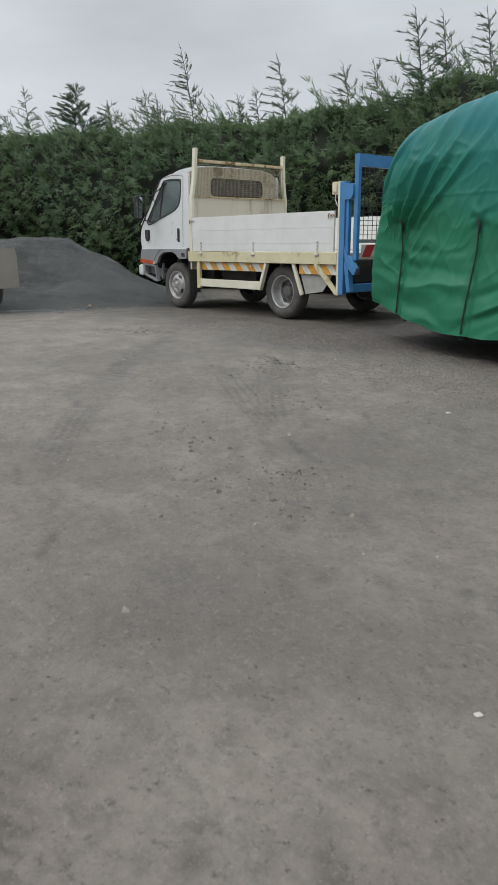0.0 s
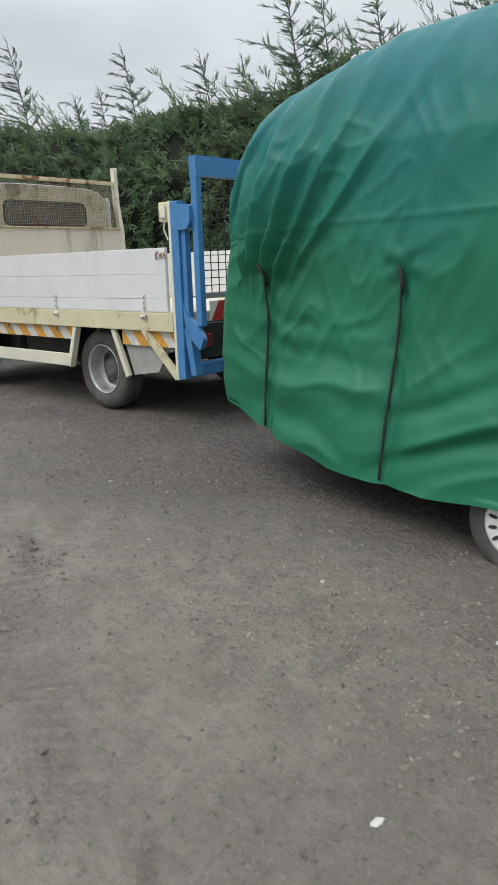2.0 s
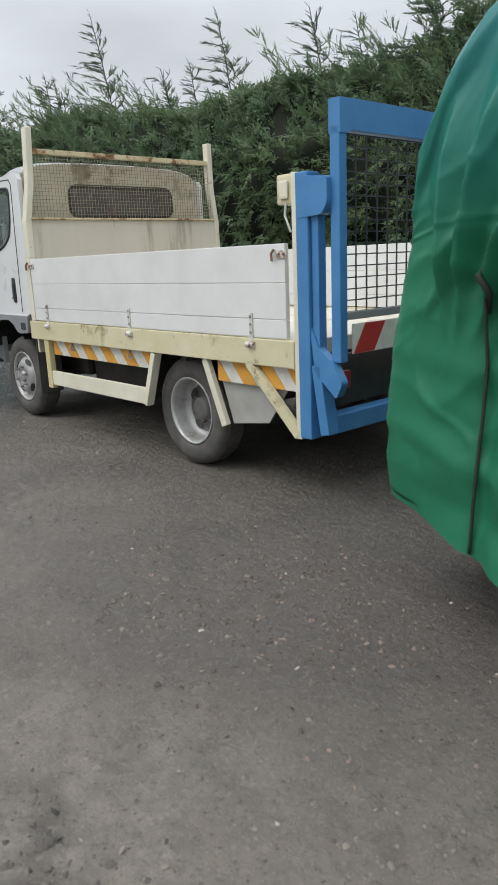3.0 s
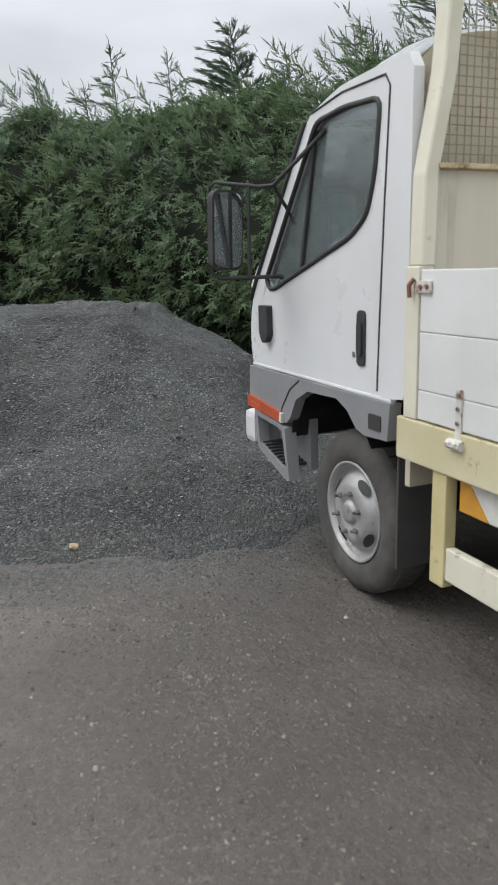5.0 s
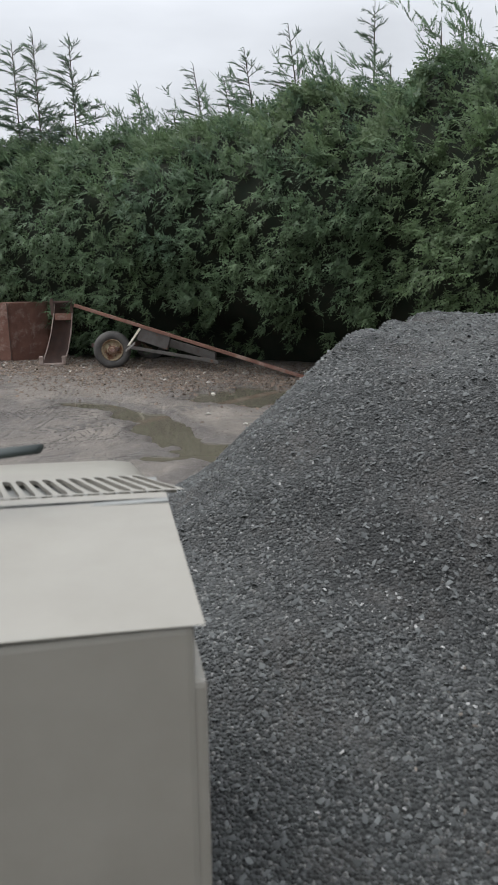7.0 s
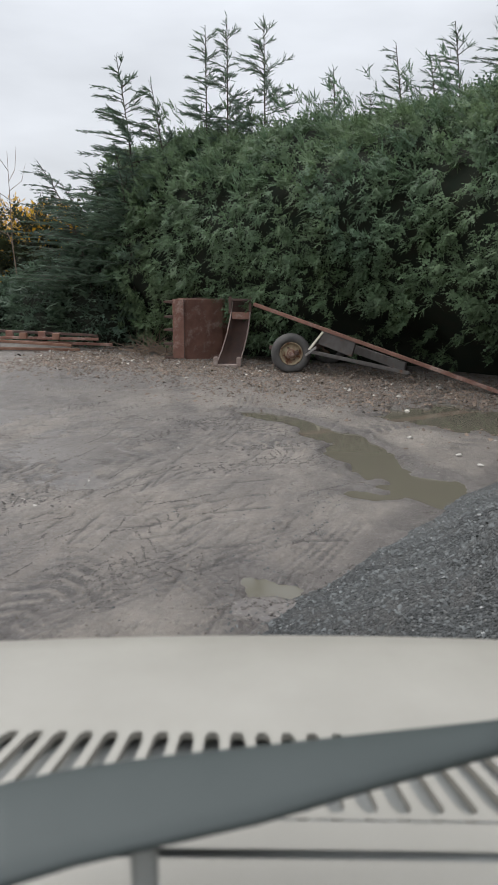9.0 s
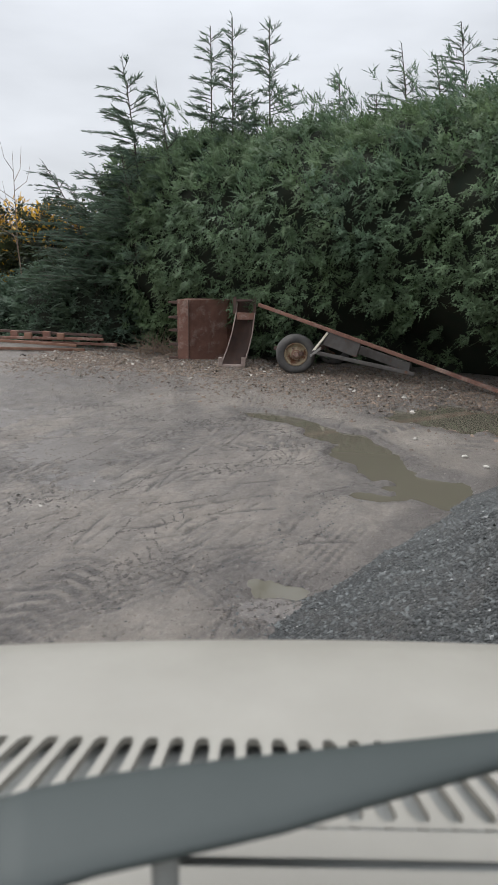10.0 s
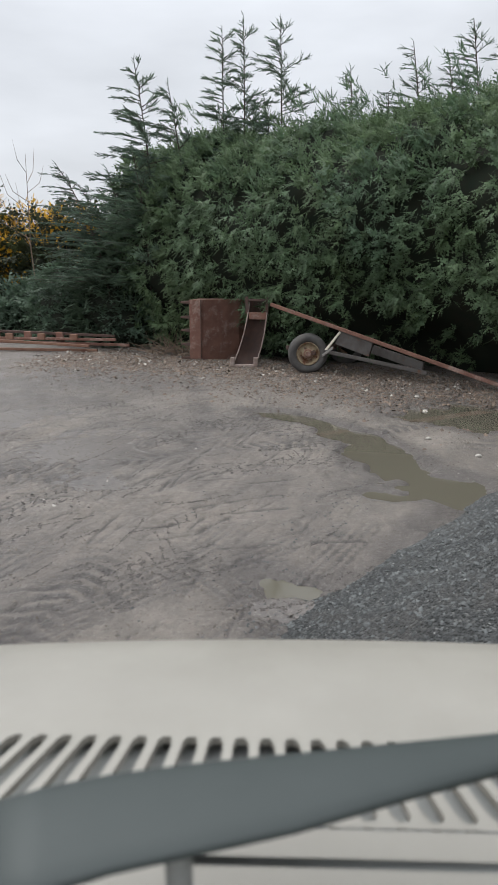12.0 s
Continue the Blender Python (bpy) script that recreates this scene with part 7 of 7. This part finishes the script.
part("pivot", lathe(bmesh.new(), [(0.011, 0.0), (0.011, -0.095), (0.008, -0.11), (0.0, -0.112)], 14, Matrix.Translation((-0.060, 0.455, 0.985)) @ Matrix.Rotation(radians(-90), 4, "X")), M_slot, wiper)

# ---- loose stones, grit, clods and litter ----
STONE_V = np.array([(1, 0, -0.3), (0.2, 0.9, -0.25), (-0.9, 0.35, -0.3), (-0.4, -0.9, -0.3), (0.3, 0.25, 0.6), (-0.25, -0.2, 0.7)])  # a chip, open below
STONE_F = np.array([(0, 1, 4), (1, 2, 4), (2, 5, 4), (2, 3, 5), (3, 0, 5), (0, 4, 5)])


def stone_mats(at, size, flat=0.7):
    n = len(at)
    a = rng.uniform(0, 2 * math.pi, n)
    tx, ty = rng.normal(0, 0.35, n), rng.normal(0, 0.35, n)
    m = np.zeros((n, 3, 4))
    sx, sy, sz = size * rng.uniform(0.7, 1.4, n), size * rng.uniform(0.6, 1.1, n), size * flat * rng.uniform(0.6, 1.1, n)
    m[:, 0, 0], m[:, 0, 1] = np.cos(a) * sx, -np.sin(a) * sy
    m[:, 1, 0], m[:, 1, 1] = np.sin(a) * sx, np.cos(a) * sy
    m[:, 2, 0], m[:, 2, 1], m[:, 2, 2] = tx * sx, ty * sy, sz
    m[:, :, 3] = at
    return m


def loose(name, xy, height, size, mat, label, category):
    at = np.concatenate([xy, height(xy[:, 0], xy[:, 1])[:, None] + 0.15 * size[:, None]], -1)
    vs, fs = scatter(STONE_V, STONE_F, stone_mats(at, size))
    ob = mesh_part(name, vs, fs, mat)
    tagged(ob, label, category, kind="stuff")


def surface(x, y):
    return np.maximum(ground_height(x, y), heap_height(x, y))


# heap: dark chips all over, more where the camera goes by
n = 48000
xy = np.stack([rng.uniform(-5.6, -0.9, n), rng.uniform(-3.6, 1.8, n)], -1)
hh = heap_height(xy[:, 0], xy[:, 1])
keep = hh > ground_height(xy[:, 0], xy[:, 1]) - 0.02
xy = xy[keep]
loose("gravel_chips", xy, heap_height, 0.005 + 0.011 * rng.random(len(xy)) ** 3, M_stone, "dark grey crushed stone chips on the heap", "gravel")
n = 2300
xy = np.stack([rng.uniform(-6.0, -1.0, n), rng.uniform(-3.3, 1.8, n)], -1)
band = rng.uniform(0, 1, 260)[:, None]  # a pale streak where one load slid over another
xy = np.concatenate([xy, np.array([-2.6, -2.1]) + band * np.array([0.75, 1.3]) + rng.normal(0, 0.13, (260, 2))])
xy = xy[heap_height(xy[:, 0], xy[:, 1]) > 0.0]
loose("pale_chips", xy, heap_height, 0.004 + 0.008 * rng.random(len(xy)) ** 3, M_chip_pale, "pale stone chips among the dark gravel", "gravel")
# spilt chips round the foot of the heap
n = 80000
a = rng.uniform(0, 2 * math.pi, n)
xy = np.stack([-4.0 + (3.2 + rng.exponential(0.45, n)) * np.cos(a), -0.7 + (2.5 + rng.exponential(0.40, n)) * np.sin(a)], -1)
hz = heap_height(xy[:, 0], xy[:, 1]) - ground_height(xy[:, 0], xy[:, 1])
xy = xy[(xy[:, 0] > -5.8) & (hz < 0.03) & (rng.random(len(xy)) < np.exp(hz * 7)) & ~((xy[:, 0] < -3.25) & (xy[:, 1] < -2.75) & (rng.random(len(xy)) < 0.85))]
loose("spilt_gravel", xy, surface, 0.004 + 0.008 * rng.random(len(xy)) ** 2, M_stone, "dark gravel spilt round the foot of the heap", "gravel")
# stony bank along the hedge
n = 22000
t = rng.uniform(0, 1, n)
xy = np.stack([-10.45 + 2.0 * t ** 2 + rng.normal(0, 0.70, n), -8.4 + 7.4 * t + rng.normal(0, 0.2, n)], -1)
loose("bank_stones", xy, ground_height, 0.008 + 0.022 * rng.random(n) ** 3, M_bank, "mixed brown and grey stones along the hedge", "stones")
n = 520
t = rng.uniform(0, 1, n)
xy = np.stack([-10.7 + 2.1 * t ** 2 + rng.normal(0, 0.5, n), -8.4 + 7.4 * t + rng.normal(0, 0.2, n)], -1)
loose("pale_stones", xy, ground_height, 0.012 + 0.03 * rng.random(n) ** 3, M_stone_pale, "scattered pale stones along the hedge", "stones")
# clods and grit over the yard, thicker in patches
n = 13000
xy = np.stack([rng.uniform(-9.5, 9.5, n), rng.uniform(-6.8, 1.8, n)], -1)
xy = xy[fbm(xy[:, 0] * 0.55, xy[:, 1] * 0.55, 3, 101) > 0.18]
loose("dirt_clods", xy, ground_height, 0.003 + 0.011 * rng.random(len(xy)) ** 4, M_clod, "small clods of brown dirt on the yard", "clods")
n = 5200
xy = np.stack([rng.normal(6.3, 0.6, n), rng.normal(-1.6, 0.34, n)], -1)
loose("grit_patch", xy, ground_height, 0.003 + 0.012 * rng.random(n) ** 4, M_grit, "patch of loose brown grit beside the covered van", "grit")
n = 5000
xy = np.stack([rng.uniform(-1.6, 3.6, n), rng.normal(-0.75, 0.5, n)], -1)
loose("damp_grit", xy, ground_height, 0.0025 + 0.006 * rng.random(n) ** 4, M_grit, "brown grit on the damp dirt beside the truck", "grit")
n = 1300
xy = np.stack([rng.normal(4.4, 0.5, n), rng.normal(-0.75, 0.35, n)], -1)
loose("brick_crumbs", xy, ground_height, 0.004 + 0.012 * rng.random(n) ** 3, M_crumb, "reddish brick crumbs by the truck's tail", "grit")
n = 9000
xy = np.stack([rng.normal(-0.1, 0.75, n), rng.normal(-0.95, 0.38, n)], -1)
xy = xy[fbm(xy[:, 0] * 1.6, xy[:, 1] * 1.6, 3, 103) > -0.3]
loose("earthy_gravel", xy, surface, 0.0025 + 0.008 * rng.random(len(xy)) ** 4, M_grit, "brown gravel trodden into the dirt beside the heap", "gravel")
n = 260
xy = np.stack([rng.uniform(-7, 9, n), rng.uniform(-6.5, 1.0, n)], -1)
loose("yard_pebbles", xy, ground_height, 0.006 + 0.012 * rng.random(n) ** 2, M_stone_pale, "scattered pale pebbles on the dirt", "stones")


def single(name, label, category, x, y, size, mat, seed, group=""):
    """One stone or scrap of its own."""
    bm = bmesh.new()
    bmesh.ops.create_icosphere(bm, subdivisions=2, radius=1.0)
    for v in bm.verts:
        k = 1 + 0.35 * noise.noise(v.co * 1.6 + Vector((seed, 0, 0)))
        v.co = Vector((v.co.x * size[0], v.co.y * size[1], v.co.z * size[2])) * k
    ob = part(name, bm, mat)
    z = float(surface(np.array([x]), np.array([y]))[0])
    ob.matrix_world = pose(x, y, z + 0.6 * size[2], 0, 0, seed * 37)
    tagged(ob, label, category, group)


single("brick_fragment", "broken buff brick piece lying on the gravel", "brick", -0.99, -1.00, (0.032, 0.022, 0.018), M_buff, 1)
for k, (x, y) in enumerate(((6.83, -1.36), (6.88, -1.39), (7.08, -1.51), (7.13, -1.55), (7.17, -1.53), (6.92, -2.36), (2.41, -1.33), (2.33, -1.40))):
    single("paper_scrap", "crumpled white paper scrap on the dirt", "litter", x, y, (0.022, 0.013, 0.005), M_litter, k + 2, "litter on the yard")
for k, (x, y) in enumerate(((-6.35, -2.2), (-6.6, -2.35), (-7.1, -2.75))):
    single("pale_stone", "pale rounded stone beside the puddle", "stone", x, y, (0.026, 0.019, 0.014), M_stone_pale, k + 11, "stones by the puddle")
n = 13000
xy = np.stack([rng.uniform(-8.6, -2.6, n), rng.uniform(-7.0, -2.4, n)], -1)
xy = xy[fbm(xy[:, 0] * 0.9, xy[:, 1] * 0.9, 3, 107) > -0.1]
loose("mud_grit", xy, ground_height, 0.003 + 0.008 * rng.random(len(xy)) ** 3, M_clod, "fine brown grit in the churned mud", "grit")
n = 700
row = rng.integers(0, 7, n)
spot = np.array([(5.08, -2.38), (6.9, -4.6), (7.3, -4.35), (2.3, -2.05), (5.9, -3.0), (3.9, -1.2), (6.2, -4.1)])[row]
xy = spot + rng.normal(0, 1, (n, 2)) * np.array([(0.22, 0.10), (0.18, 0.22), (0.2, 0.1), (0.22, 0.16), (0.25, 0.12), (0.3, 0.2), (0.3, 0.2)])[row]
loose("dirt_lumps", xy, ground_height, 0.004 + 0.020 * rng.random(n) ** 3, M_clod, "clusters of loose dirt lumps on the yard", "dirt")
# ridges that tyre lugs pushed up: rows of short strokes at a slant, and loose single strokes
rows = []
for k in range(22):
    p, turn = np.array([rng.uniform(-7.6, -3.6), rng.uniform(-6.4, -3.3)]), radians(float(rng.choice([165, 150, 172, 118]) + rng.normal(0, 6)))
    for j in range(int(rng.integers(5, 13))):
        for slant in ((38, -38) if k % 3 == 0 else (40,)):
            a = turn + radians(slant + rng.normal(0, 5))
            rows.append((p + 0.105 * j * np.array([math.cos(turn), math.sin(turn)]) + 0.07 * math.copysign(1, slant) * np.array([-math.sin(turn), math.cos(turn)]), a, rng.uniform(0.05, 0.12)))
for k in range(70):
    rows.append((np.array([rng.uniform(-7.8, -3.4), rng.uniform(-6.6, -3.2)]), radians(float(rng.choice([169, 152, 108, 128, 175]) + rng.normal(0, 7))), rng.uniform(0.08, 0.28)))
lines = []
for p, a, half in rows:
    m = int(half / 0.003)
    u = rng.uniform(-half, half, m)
    side = rng.normal(0, 0.0055, m) + 0.3 * u * u
    lines.append(p + np.stack([u * math.cos(a) - side * math.sin(a), u * math.sin(a) + side * math.cos(a)], -1))
xy = np.concatenate(lines)
loose("lug_ridges", xy, ground_height, 0.004 + 0.006 * rng.random(len(xy)) ** 2, M_mud, "dark crumbling ridges left by tyre lugs", "mud")
n = 480
row = rng.integers(0, 5, n)
spot = np.array([(-5.78, -4.08), (-7.15, -5.0), (-7.1, -4.4), (-6.45, -3.95), (-4.75, -5.1)])[row]
xy = spot + rng.normal(0, 1, (n, 2)) * np.array([(0.06, 0.13), (0.05, 0.30), (0.06, 0.22), (0.10, 0.14), (0.07, 0.12)])[row]
damp = np.array([(2.35, -2.16), (2.57, -2.06), (1.96, -2.37), (4.8, -2.09), (5.02, -2.08), (7.0, -4.07), (7.13, -3.93), (2.69, -0.96), (2.35, -1.25), (4.9, -2.78), (4.72, -1.99)])[rng.integers(0, 11, 480)]
xy = np.concatenate([xy, damp + rng.normal(0, 1, (480, 2)) * np.array([0.15, 0.10])])
loose("mud_crumbs", xy, ground_height, 0.004 + 0.016 * rng.random(len(xy)) ** 3, M_mud, "dark crumbs of churned mud in rows", "mud")
